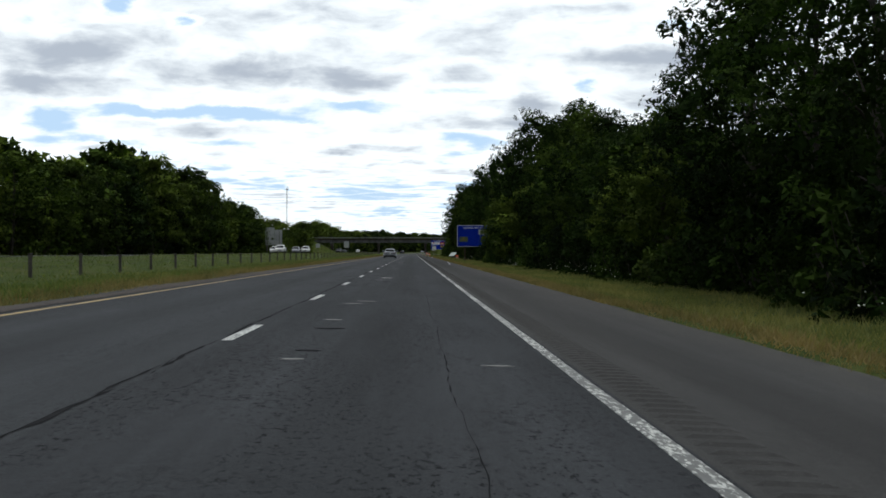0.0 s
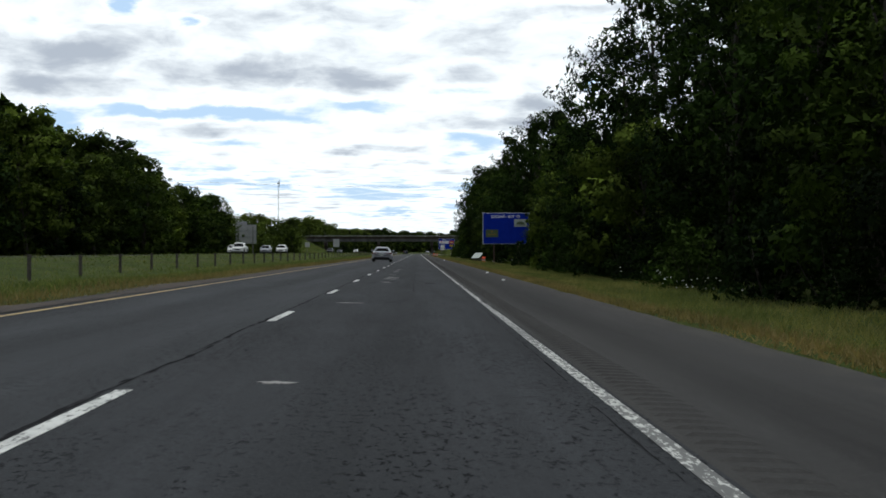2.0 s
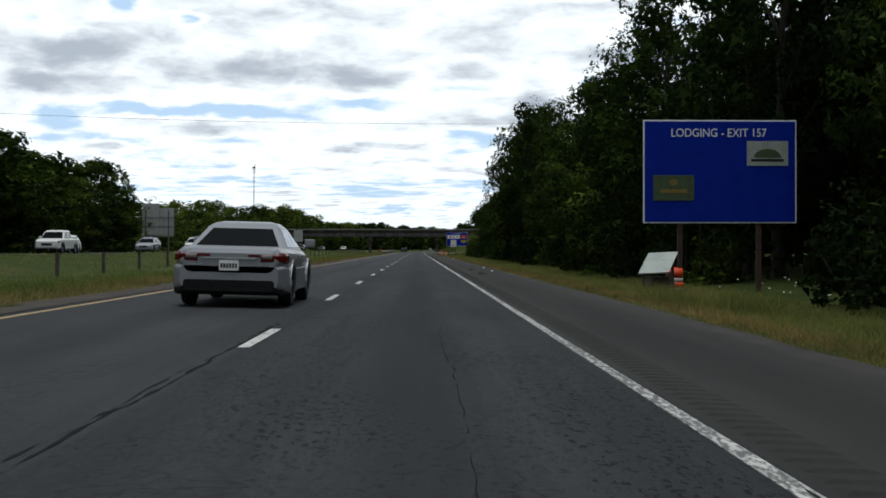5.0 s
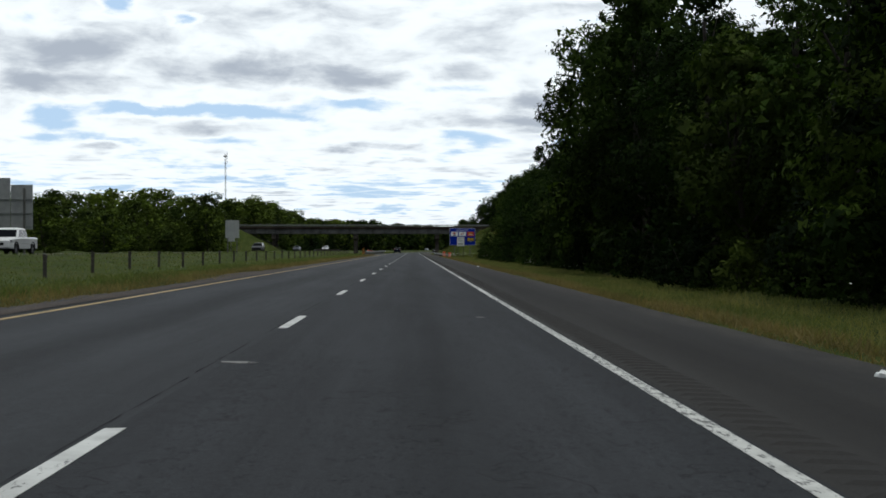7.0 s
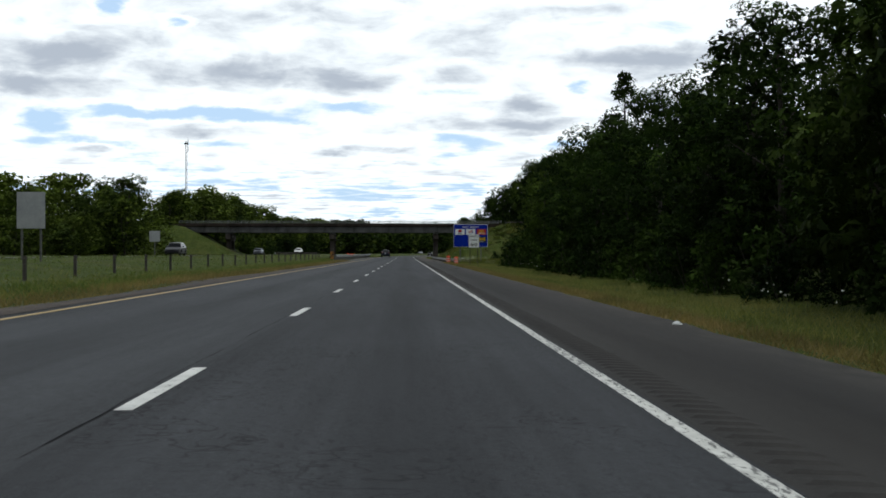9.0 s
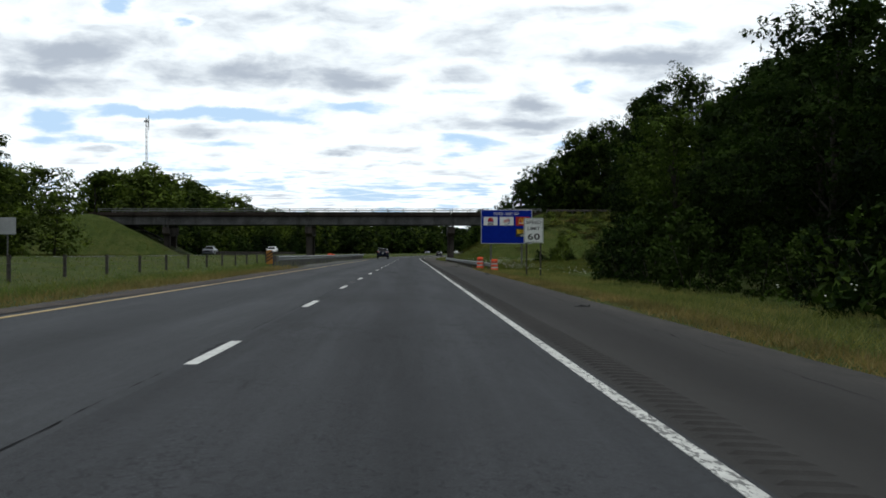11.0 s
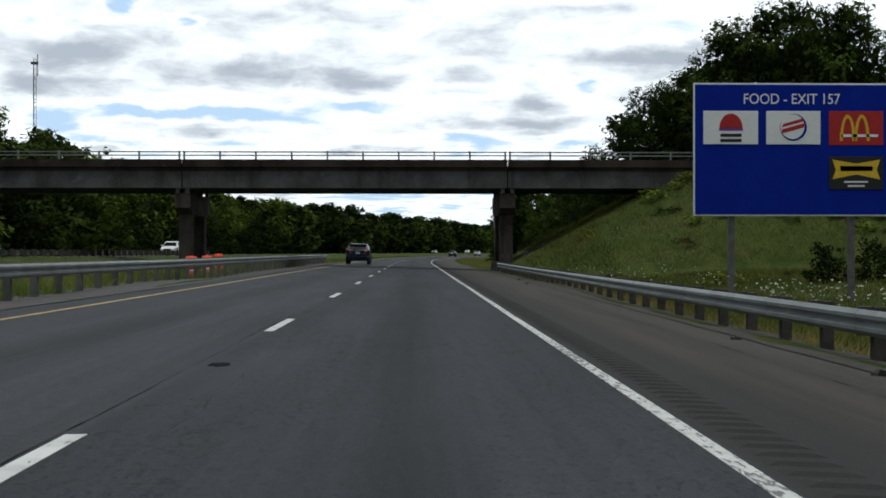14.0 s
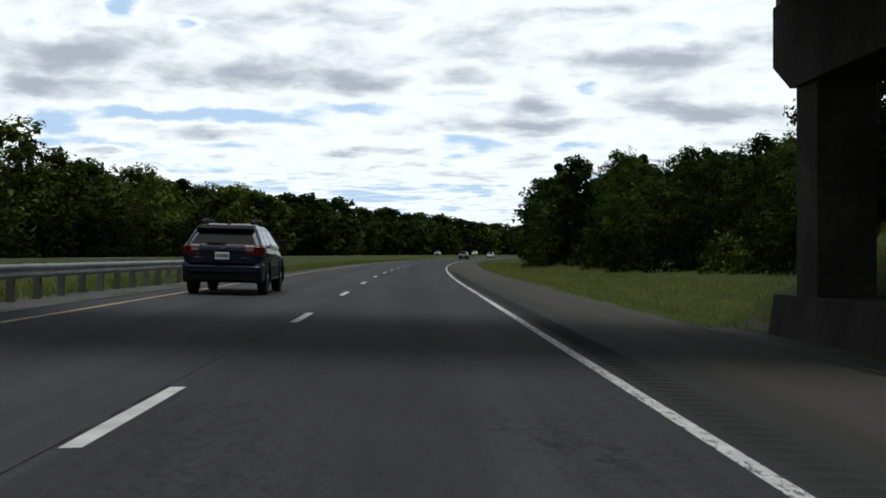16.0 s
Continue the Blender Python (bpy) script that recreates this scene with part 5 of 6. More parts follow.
def solar_panel():
    x, y = 5.35, 208.2
    g = land(x, y)
    top = thing("solar_panel", "pale tilted solar panel on a low wooden stand", "solar panel", at=pose(x, y, g, 0, 0, 8))
    bm = loft([[(-0.80, -0.5, 0.82), (0.12, -0.55, 0.86), (0.78, 0.45, 1.46), (-0.14, 0.5, 1.42)], [(-0.80, -0.46, 0.78), (0.12, -0.51, 0.82), (0.78, 0.49, 1.42), (-0.14, 0.54, 1.38)]])
    bmesh.ops.recalc_face_normals(bm, faces=bm.faces)
    part("board", bm, FADED, top, "pale flat panel")
    for px, py, h in ((-0.6, -0.42, 0.82), (0.18, -0.46, 0.86), (0.58, 0.42, 1.38), (-0.14, 0.46, 1.36)):
        part("leg", box(px - 0.04, px + 0.04, py - 0.04, py + 0.04, -0.2, h, 0.006), WOOD, top)
    part("box", box(-0.3, 0.35, -0.3, 0.3, 0.05, 0.72, 0.02), WOOD, top)


solar_panel()


def radio_mast():
    x, y, h = -75.8, 726.0, 39.0
    top = thing("radio_mast", "thin grey lattice radio mast on the horizon", "mast", at=pose(x, y, 0))
    bm = bmesh.new()
    legs = [(0.32 * math.cos(a), 0.32 * math.sin(a)) for a in (0.5, 2.6, 4.7)]
    for lx, ly in legs:
        add_rod(bm, (lx, ly, -1), (lx, ly, h), 0.05, sides=4)
    for k in range(26):
        z = k * 1.5
        for i in range(3):
            a, b = legs[i], legs[(i + 1) % 3]
            add_rod(bm, (a[0], a[1], z), (b[0], b[1], z + 1.5), 0.022, sides=3)
    part("lattice", bm, STEEL_POST, top)
    part("antenna", rod((0.6, 0, h - 3.5), (0.6, 0, h + 0.8), 0.09), STEEL_POST, top)
    part("antenna", box(-0.7, 0.7, -0.15, 0.15, h - 1.2, h - 0.7, 0.03), STEEL_POST, top)


radio_mast()


def power_line():
    for z, y in ((12.4, 281.5),):
        rings = []
        for k in range(25):
            x = -60 + 5 * k
            c = z + 2.0 * ((x / 60) ** 2)
            rings.append([(x, y + 0.017 * math.cos(a), c + 0.017 * math.sin(a)) for a in (0.8, 2.4, 3.9, 5.5)])
        bm = loft(rings)
        bmesh.ops.recalc_face_normals(bm, faces=bm.faces)
        tagged(part("power_cable", bm, RUBBER), "thin dark overhead cable across the highway", "cable")


power_line()
# ---- vehicles ----
def paint(name, colour, metal=0.5, rough=0.35, coat=0.2):
    """Car paint: even, with a little road dust towards the sills."""
    def build(n, s):
        at = n.add("ShaderNodeTexCoord").outputs["Object"]
        dust = n.step(n.noise(at, 1.7, 4.0, 0.6), 0.45, 0.75, 0.0, 0.12)
        n.put(n.mix(dust, colour, (0.09, 0.085, 0.075)), s["Base Color"])
        s["Metallic"].default_value, s["Roughness"].default_value = metal, rough
        s["Coat Weight"].default_value, s["Coat Roughness"].default_value = coat, 0.06
    return material(name, build)


BLUE_PAINT = paint("dark_blue_paint", (0.005, 0.010, 0.028), 0.0, 0.25, 0.1)
SILVER_PAINT = paint("silver_paint", (0.34, 0.35, 0.38), 0.6, 0.38)
WHITE_CAR = paint("white_paint", (0.70, 0.70, 0.69), 0.0)
BLACK_CAR = paint("black_paint", (0.014, 0.014, 0.016), 0.2)
TRIM = plain("black_plastic", (0.014, 0.014, 0.015), (0.022, 0.022, 0.022), 9.0, 0.55)
WINDOW = plain("tinted_window", (0.004, 0.005, 0.006), (0.006, 0.007, 0.008), 2.0, 0.12, fine=0.02)
SIDE_WINDOW = plain("side_window", (0.004, 0.005, 0.006), (0.006, 0.007, 0.008), 2.0, 0.08, fine=0.02)
RED_LAMP = plain("red_lens", (0.085, 0.004, 0.004), (0.115, 0.005, 0.005), 9.0, 0.25, fine=0.1)
CLEAR_LAMP = plain("clear_lens", (0.20, 0.19, 0.19), (0.28, 0.27, 0.27), 9.0, 0.12, fine=0.1, coat=1.0)
CHROME = plain("chrome", (0.55, 0.55, 0.56), (0.62, 0.62, 0.63), 3.0, 0.15, metal=1.0, fine=0.05)
ALLOY = plain("alloy_rim", (0.26, 0.26, 0.27), (0.36, 0.36, 0.37), 6.0, 0.35, metal=0.8, fine=0.15)
for m, level in ((WINDOW, 0.03), (SIDE_WINDOW, 0.6), (BLUE_PAINT, 0.3), (RED_LAMP, 0.3), (TRIM, 0.1)):
    [k for k in m.node_tree.nodes if k.bl_idname == "ShaderNodeBsdfPrincipled"][0].inputs["Specular IOR Level"].default_value = level


def slab_ring(y, w, z0, z1, r):
    """A rounded box section across the car."""
    pts = []
    for cx, cz, t in ((w - r, z1 - r, 0), (-w + r, z1 - r, 90), (-w + r, z0 + r, 180), (w - r, z0 + r, 270)):
        for k in range(4):
            a = radians(t + 30 * k)
            pts.append((cx + r * math.cos(a), y, cz + r * math.sin(a)))
    return pts


def plan_ring(z, ya, yb, w, r):
    pts = []
    for cx, cy, t in ((w - r, yb - r, 0), (-w + r, yb - r, 90), (-w + r, ya + r, 180), (w - r, ya + r, 270)):
        for k in range(4):
            a = radians(t + 30 * k)
            pts.append((cx + r * math.cos(a), cy + r * math.sin(a), z))
    return pts


def hull(rings):
    bm = loft(rings)
    bmesh.ops.recalc_face_normals(bm, faces=bm.faces)
    return bm


def pane(pts, inward, depth=0.02):
    """A pane with thickness from four corners."""
    d = Vector(inward).normalized() * depth
    bm = loft([[tuple(p) for p in pts], [tuple(Vector(p) + d) for p in pts]])
    bmesh.ops.recalc_face_normals(bm, faces=bm.faces)
    return bm


def wheel(top, x, y, r, width, side):
    w = new("wheel")
    w.parent = top
    w.matrix_basis = pose(x, y, r)
    rings = []
    for dx, rr in ((-0.5, 0.80), (-0.46, 0.93), (-0.32, 1.0), (0.32, 1.0), (0.46, 0.93), (0.5, 0.80), (0.36, 0.70), (-0.36, 0.70)):
        rings.append([(dx * width, r * rr * math.cos(radians(t)), r * rr * math.sin(radians(t))) for t in range(0, 360, 15)])
    bm = loft(rings + [rings[0]], caps=False)
    bmesh.ops.remove_doubles(bm, verts=bm.verts, dist=1e-5)
    bmesh.ops.recalc_face_normals(bm, faces=bm.faces)
    part("tyre", bm, RUBBER, w, smooth=True)
    rim = bmesh.new()
    add_rod(rim, (-0.12 * side * width, 0, 0), (0.30 * side * width, 0, 0), r * 0.70, r * 0.68, 24)
    part("rim_well", rim, TRIM, w)
    spokes = bmesh.new()
    add_rod(spokes, (0.25 * side * width, 0, 0), (0.40 * side * width, 0, 0), r * 0.16, r * 0.13, 12)
    for k in range(5):
        a = radians(72 * k + 18)
        for s in (-0.12, 0.12):
            b = a + s
            add_rod(spokes, (0.34 * side * width, r * 0.1 * math.cos(a), r * 0.1 * math.sin(a)), (0.34 * side * width, r * 0.68 * math.cos(b), r * 0.68 * math.sin(b)), r * 0.045, r * 0.04, 4)
    part("rim", spokes, ALLOY, w, "five-spoke alloy rim")


STYLES = {
    # length, half width, wheel radius, axle rear, axle front, sill, belt; cabin rings (z, rear, front, half width); body top stations (y, half width, top)
    "suv": dict(L=4.80, W=0.915, R=0.36, ra=0.98, fa=3.72, sill=0.30, deck=1.02,
                cabin=[(0.98, 0.10, 3.62, 0.88), (1.06, 0.16, 3.50, 0.865), (1.52, 0.56, 2.72, 0.67), (1.60, 0.70, 2.50, 0.60), (1.625, 0.95, 2.2, 0.46)],
                top=[(0.03, 0.80, 0.94), (0.12, 0.88, 1.02), (0.6, 0.915, 1.05), (2.4, 0.915, 1.04), (3.5, 0.905, 1.02), (4.2, 0.87, 0.95), (4.65, 0.78, 0.82), (4.78, 0.66, 0.74)]),
    "wagon": dict(L=4.82, W=0.92, R=0.36, ra=1.02, fa=3.76, sill=0.32, deck=1.08, round=0.17, lamp=(0.87, 1.13), inset=0.12,
                  cabin=[(1.04, 0.10, 3.62, 0.87), (1.12, 0.13, 3.50, 0.855), (1.49, 0.46, 2.75, 0.685), (1.575, 0.60, 2.5, 0.62), (1.615, 0.85, 2.25, 0.48)],
                  top=[(0.0, 0.74, 0.98), (0.03, 0.80, 1.07), (0.10, 0.865, 1.12), (0.35, 0.905, 1.13), (0.9, 0.92, 1.12), (2.4, 0.92, 1.09), (3.5, 0.91, 1.05), (4.2, 0.88, 0.97), (4.65, 0.79, 0.84), (4.80, 0.66, 0.74)]),
    "sedan": dict(L=4.90, W=0.925, R=0.335, ra=1.05, fa=3.86, sill=0.24, deck=0.98,
                  round=0.20, lamp=(0.72, 0.90), inset=0.10,
                  cabin=[(0.90, 0.62, 3.66, 0.84), (0.98, 0.86, 3.50, 0.80), (1.33, 1.55, 2.72, 0.61), (1.40, 1.78, 2.50, 0.53), (1.43, 2.0, 2.3, 0.40)],
                  top=[(0.0, 0.74, 0.88), (0.03, 0.80, 0.95), (0.12, 0.86, 0.985), (0.6, 0.915, 0.99), (2.4, 0.925, 0.96), (3.6, 0.915, 0.94), (4.3, 0.87, 0.86), (4.75, 0.78, 0.76), (4.88, 0.62, 0.68)]),
    "pickup": dict(L=5.80, W=0.99, R=0.40, ra=1.20, fa=4.80, sill=0.42, deck=1.18,
                   cabin=[(1.12, 1.98, 4.55, 0.92), (1.22, 2.00, 4.42, 0.90), (1.78, 2.12, 3.75, 0.76), (1.87, 2.25, 3.55, 0.68), (1.90, 2.5, 3.3, 0.5)],
                   top=[(0.03, 0.93, 1.20), (0.12, 0.97, 1.24), (1.0, 0.99, 1.24), (2.6, 0.99, 1.22), (4.3, 0.985, 1.20), (5.2, 0.95, 1.16), (5.65, 0.88, 1.08), (5.78, 0.80, 0.98)]),
}


def lerp(a, b, t):
    return a + (b - a) * t


def car(kind, at, mat, label, category, rails=False, group="", rear_mark=False, trim=None):
    q = STYLES[kind]
    L, W, R, ra, fa, sill = q["L"], q["W"], q["R"], q["ra"], q["fa"], q["sill"]
    top = thing(kind, label, category, group, at=at)
    mid = R * 2 + 0.02
    lower = trim or mat
    body = hull([slab_ring(y, w, mid - 0.12, z, min(q.get("round", 0.10), (z - mid + 0.12) * 0.45)) for y, w, z in q["top"]])
    part("body", body, mat, top)
    gap = R + 0.10
    part("rear_bumper", hull([slab_ring(0.0, W - 0.14, sill + 0.10, mid - 0.02, 0.07), slab_ring(0.09, W - 0.03, sill + 0.02, mid, 0.07), slab_ring(ra - gap, W - 0.01, sill, mid - 0.03, 0.05)]), mat, top)
    part("rear_valance", hull([slab_ring(-0.012, W - 0.22, sill + 0.03, sill + 0.21, 0.05), slab_ring(0.08, W - 0.045, sill - 0.03, sill + 0.20, 0.05), slab_ring(ra - gap - 0.02, W - 0.02, sill - 0.03, sill + 0.15, 0.04)]), TRIM, top, "black lower bumper")
    part("front_bumper", hull([slab_ring(fa + gap, W - 0.01, sill, mid - 0.03, 0.05), slab_ring(L - 0.12, W - 0.10, sill + 0.02, mid - 0.02, 0.07), slab_ring(L, W - 0.26, sill + 0.10, mid - 0.06, 0.06)]), mat, top)
    part("sill", hull([slab_ring(ra + gap, W - 0.015, sill, mid - 0.03, 0.05), slab_ring(fa - gap, W - 0.015, sill, mid - 0.03, 0.05)]), lower, top)
    part("underbody", box(-W + 0.22, W - 0.22, 0.25, L - 0.3, sill - 0.04, mid - 0.05, 0.03), TRIM, top)
    for sx in (-1, 1):
        for y in (ra, fa):
            wheel(top, sx * (W - 0.12), y, R, 0.23, sx)
            arch = []
            for t in range(-12, 193, 17):
                a = radians(t)
                c, s = math.cos(a), math.sin(a)
                x0, x1 = sx * (W - 0.24), sx * (W + 0.012)
                arch.append([(x0, y + (R + 0.05) * c, R + (R + 0.05) * s), (x1, y + (R + 0.05) * c, R + (R + 0.05) * s), (x1, y + (R + 0.12) * c, R + (R + 0.12) * s), (x0, y + (R + 0.12) * c, R + (R + 0.12) * s)])
            part("wheel_arch", hull(arch), TRIM if kind != "sedan" else mat, top)
    cab = q["cabin"]
    part("cabin", hull([plan_ring(z, a, b, w, 0.10) for z, a, b, w in cab]), mat, top, "roof and window pillars")
    (z0, a0, b0, w0), (z1, a1, b1, w1) = cab[1], cab[2]

    def on(side, f, h):
        """A point on the cabin's flank: f along, h up."""
        y = lerp(lerp(a0, b0, f), lerp(a1, b1, f), h)
        return (side * (lerp(w0, w1, h) + 0.008), y, lerp(z0, z1, h))

    for side in (-1, 1):
        for f0, f1, g0, g1 in {"suv": ((0.06, 0.24, 0.10, 0.26), (0.27, 0.55, 0.29, 0.60), (0.58, 0.90, 0.63, 0.93)), "wagon": ((0.07, 0.23, 0.10, 0.25), (0.26, 0.54, 0.28, 0.58), (0.57, 0.90, 0.61, 0.93)), "sedan": ((0.14, 0.30, 0.10, 0.30), (0.32, 0.56, 0.33, 0.60), (0.59, 0.90, 0.63, 0.92)),
                               "pickup": ((0.06, 0.42, 0.08, 0.44), (0.46, 0.88, 0.48, 0.90))}[kind]:
            part("side_window", pane([on(side, f0, 0.06), on(side, f1, 0.06), on(side, g1, 0.94), on(side, g0, 0.94)], (-side, 0, 0)), SIDE_WINDOW, top)

    def end(front, x, h):
        y = lerp(b0, b1, h) + 0.008 if front else lerp(a0, a1, h) - 0.008
        return (x * (lerp(w0, w1, h) - (0.07 if front else q.get("inset", 0.07))), y, lerp(z0, z1, h))
    part("rear_window", pane([end(False, -1, 0.06), end(False, 1, 0.06), end(False, 0.96, 0.92), end(False, -0.96, 0.92)], (0, 1, 0)), WINDOW, top, "dark tinted rear window")
    part("windscreen", pane([end(True, -1, 0.03), end(True, 1, 0.03), end(True, 0.97, 0.95), end(True, -0.97, 0.95)], (0, -1, 0)), WINDOW, top)
    lz = q["top"][0][2]
    if kind == "wagon":
        part("spoiler", hull([plan_ring(1.455, 0.33, 0.62, 0.66, 0.10), plan_ring(1.50, 0.31, 0.66, 0.655, 0.12), plan_ring(1.575, 0.40, 0.82, 0.60, 0.12)]), TRIM, top, "black roof spoiler")
        part("bumper_step", hull([slab_ring(-0.045, 0.76, 0.52, 0.64, 0.05), slab_ring(0.0, 0.86, 0.49, 0.67, 0.06), slab_ring(0.20, 0.905, 0.46, 0.69, 0.06)]), mat, top)
        part("plate_recess", box(-0.36, 0.36, -0.006, 0.05, 0.76, 0.99, 0.02), mat, top)
        for side in (-1, 1):
            part("sill_strip", box(*sorted((side * 0.90, side * 0.925)), 1.50, 3.25, 0.36, 0.385, 0.006), CHROME, top, "thin bright strip along the sill")
    if kind == "suv":
        part("spoiler", hull([plan_ring(1.545, 0.36, 0.72, 0.64, 0.08), plan_ring(1.60, 0.42, 0.80, 0.63, 0.08)]), TRIM, top, "black roof spoiler")
    for side in (-1, 1):
        lw = 0.25 if kind != "pickup" else 0.12
        hz = 0.17 if kind != "pickup" else 0.42
        x0, x1 = sorted((side * (W - 0.055), side * (W - 0.055 - lw)))
        if "lamp" in q:
            # a lamp that wraps round the corner of the body
            low, high = q["lamp"]
            rings = []
            for z, grow in ((low, -0.02), (low + 0.04, 0.012), (high - 0.05, 0.012), (high, -0.03)):
                outer = [(0.50, -0.004 - grow), (0.70, 0.004 - grow), (0.805 + 0.6 * grow, 0.045 - grow), (0.885 + grow, 0.16), (0.915 + grow, 0.34)]
                rings.append([(side * x, y, z) for x, y in outer + [(0.80, 0.34), (0.72, 0.12), (0.50, 0.09)]])
            lamp = part("tail_lamp", hull(rings), RED_LAMP, top, "red tail lamp wrapped round the corner")
            x0, x1 = sorted((side * 0.52, side * 0.69))
            part("reverse_lens", box(x0, x1, -0.024, 0.03, lerp(low, high, 0.46), lerp(low, high, 0.72), 0.012), CLEAR_LAMP, lamp)
            if kind == "sedan":
                strip_ends = sorted((side * 0.30, side * 0.52))
                part("lamp_strip", box(*strip_ends, -0.014, 0.04, high - 0.075, high - 0.035, 0.01), RED_LAMP, lamp)
            x0, x1 = sorted((side * 0.42, side * 0.62))
            part("lettering", box(x0, x1, -0.012, 0.04, low - 0.035, low - 0.02), CHROME, top, "thin chrome bar of lettering")
        else:
            lamp = part("tail_lamp", box(x0, x1, -0.012, 0.28, lz - hz + 0.02, lz + 0.03, 0.035), RED_LAMP, top, "red tail lamp")
            x0, x1 = sorted((side * (W - 0.075 - lw), side * (W - 0.19)))
            part("reverse_lens", box(x0, x1, -0.018, 0.05, lz - hz * 0.55, lz - hz * 0.28, 0.01), CLEAR_LAMP, lamp)
        x0, x1 = sorted((side * (W - 0.07), side * (W - 0.40)))
        part("head_lamp", box(x0, x1, L - 0.36, L - 0.085, q["top"][-2][2] - 0.20, q["top"][-2][2] - 0.05, 0.03), CLEAR_LAMP, top, "clear head lamp")
        m = part("mirror", box(*sorted((side * (W + 0.0), side * (W + 0.19))), lerp(b0, b1, 0.2) - 0.42, lerp(b0, b1, 0.2) - 0.30, z0 + 0.02, z0 + 0.17, 0.03), TRIM if trim else mat, top)
        for f in (0.40, 0.68):
            y = lerp(a0, b0, f)
            part("door_handle", box(*sorted((side * (W - 0.02), side * (W + 0.018))), y - 0.10, y + 0.10, q["deck"] - 0.16, q["deck"] - 0.13, 0.008), CHROME if trim else mat, top)
        if kind != "sedan":
            part("reflector", box(*sorted((side * (W - 0.10), side * (W - 0.16))), -0.02, 0.05, sill + 0.22, sill + 0.32, 0.01), RED_LAMP, top)
    part("grille", box(-0.42, 0.42, L - 0.10, L + 0.012, mid - 0.16, mid + 0.02, 0.02), TRIM, top)
    plate_z = 0.88 if kind == "wagon" else lz - 0.20
    p = part("number_plate", box(-0.155, 0.155, -0.03, 0.02, plate_z - 0.08, plate_z + 0.08, 0.006), SIGN_WHITE, top, "white number plate")
    for k in range(6):
        x = -0.115 + 0.046 * k
        part("bar", box(x - 0.016, x + 0.016, -0.034, -0.028, plate_z - 0.035, plate_z + 0.035), SIGN_BLACK, p)
    part("tailgate_trim", box(-0.45, 0.45, -0.022, 0.03, plate_z + 0.10, plate_z + 0.13, 0.006), CHROME if not trim else TRIM, top)
    if rear_mark:
        part("badge", hull([[(0.07 * math.cos(radians(t)), -0.03, (1.06 if kind == "wagon" else lz + 0.02) + 0.035 * math.sin(radians(t))) for t in range(0, 360, 30)], [(0.07 * math.cos(radians(t)), 0.02, (1.06 if kind == "wagon" else lz + 0.02) + 0.035 * math.sin(radians(t))) for t in range(0, 360, 30)]]), CHROME, top)
    if rails:
        for side in (-1, 1):
            r = part("roof_rail", hull([slab_ring(0.62, 0.035, 1.60, 1.66, 0.012), slab_ring(0.85, 0.035, 1.64, 1.73, 0.015), slab_ring(2.1, 0.035, 1.66, 1.73, 0.015), slab_ring(2.5, 0.035, 1.58, 1.63, 0.012)]), TRIM, top, "black roof rail")
            r.location.x = side * 0.56
        part("antenna", hull([slab_ring(0.85, 0.02, 1.60, 1.63, 0.008), slab_ring(0.95, 0.015, 1.60, 1.70, 0.006), slab_ring(1.05, 0.02, 1.60, 1.62, 0.008)]), TRIM, top)
        part("wiper", box(-0.36, 0.05, 0.10, 0.17, 1.13, 1.17, 0.012), TRIM, top)
    return top


def on_road(x, y, turn=0.0):
    across = x
    z = road_z(across) if across > -12 else 0.79
    lean = -math.degrees(math.atan(FALL)) * -1 if across > -12 else 0
    return pose(x + bend(y), y, z, 0, lean if turn == 0 else 0, turn - math.degrees(math.atan(max(0, y - BEND_FROM) / RADIUS)))


car("wagon", on_road(-6.40, 585.6) @ Matrix.Scale(1.07, 4), BLUE_PAINT, "dark blue wagon with black roof rails in the passing lane", "car", True, "", True, TRIM)
car("sedan", on_road(-5.08, 193.2) @ Matrix.Scale(1.08, 4), SILVER_PAINT, "silver saloon car in the passing lane", "car")
car("suv", on_road(-1.9, 796.0), BLACK_CAR, "black car far ahead in the lane", "car")
car("suv", on_road(-1.9, 886.0), WHITE_CAR, "white car far ahead on the bend", "car")
ONCOMING = "oncoming cars beyond the median"
car("pickup", on_road(-30.5, 273.0, 180), WHITE_CAR, "white pickup truck coming along the opposite carriageway", "pickup truck", group=ONCOMING)
car("suv", on_road(-33.0, 283.0, 180), WHITE_CAR, "white car coming along the opposite carriageway", "car", group=ONCOMING)
car("suv", on_road(-30.0, 303.0, 180), SILVER_PAINT, "pale square car coming along the opposite carriageway", "car", True, ONCOMING)
car("pickup", on_road(-30.0, 331.0, 180), WHITE_CAR, "white pickup truck following on the opposite carriageway", "pickup truck", group=ONCOMING)
car("suv", on_road(-29.0, 459.0, 180), BLACK_CAR, "dark car coming along the opposite carriageway", "car", group=ONCOMING)
car("sedan", on_road(-33.5, 578.0, 180), SILVER_PAINT, "silver car under the bridge on the opposite carriageway", "car", group=ONCOMING)
car("suv", on_road(-29.5, 628.0, 180), WHITE_CAR, "white car past the bridge on the opposite carriageway", "car", group=ONCOMING)
car("sedan", on_road(-29.5, 980.0, 180), SILVER_PAINT, "silver car far off on the opposite carriageway", "car", group=ONCOMING)
car("suv", on_road(-29.5, 1060.0, 180), WHITE_CAR, "white car far off on the bend", "car", group=ONCOMING)
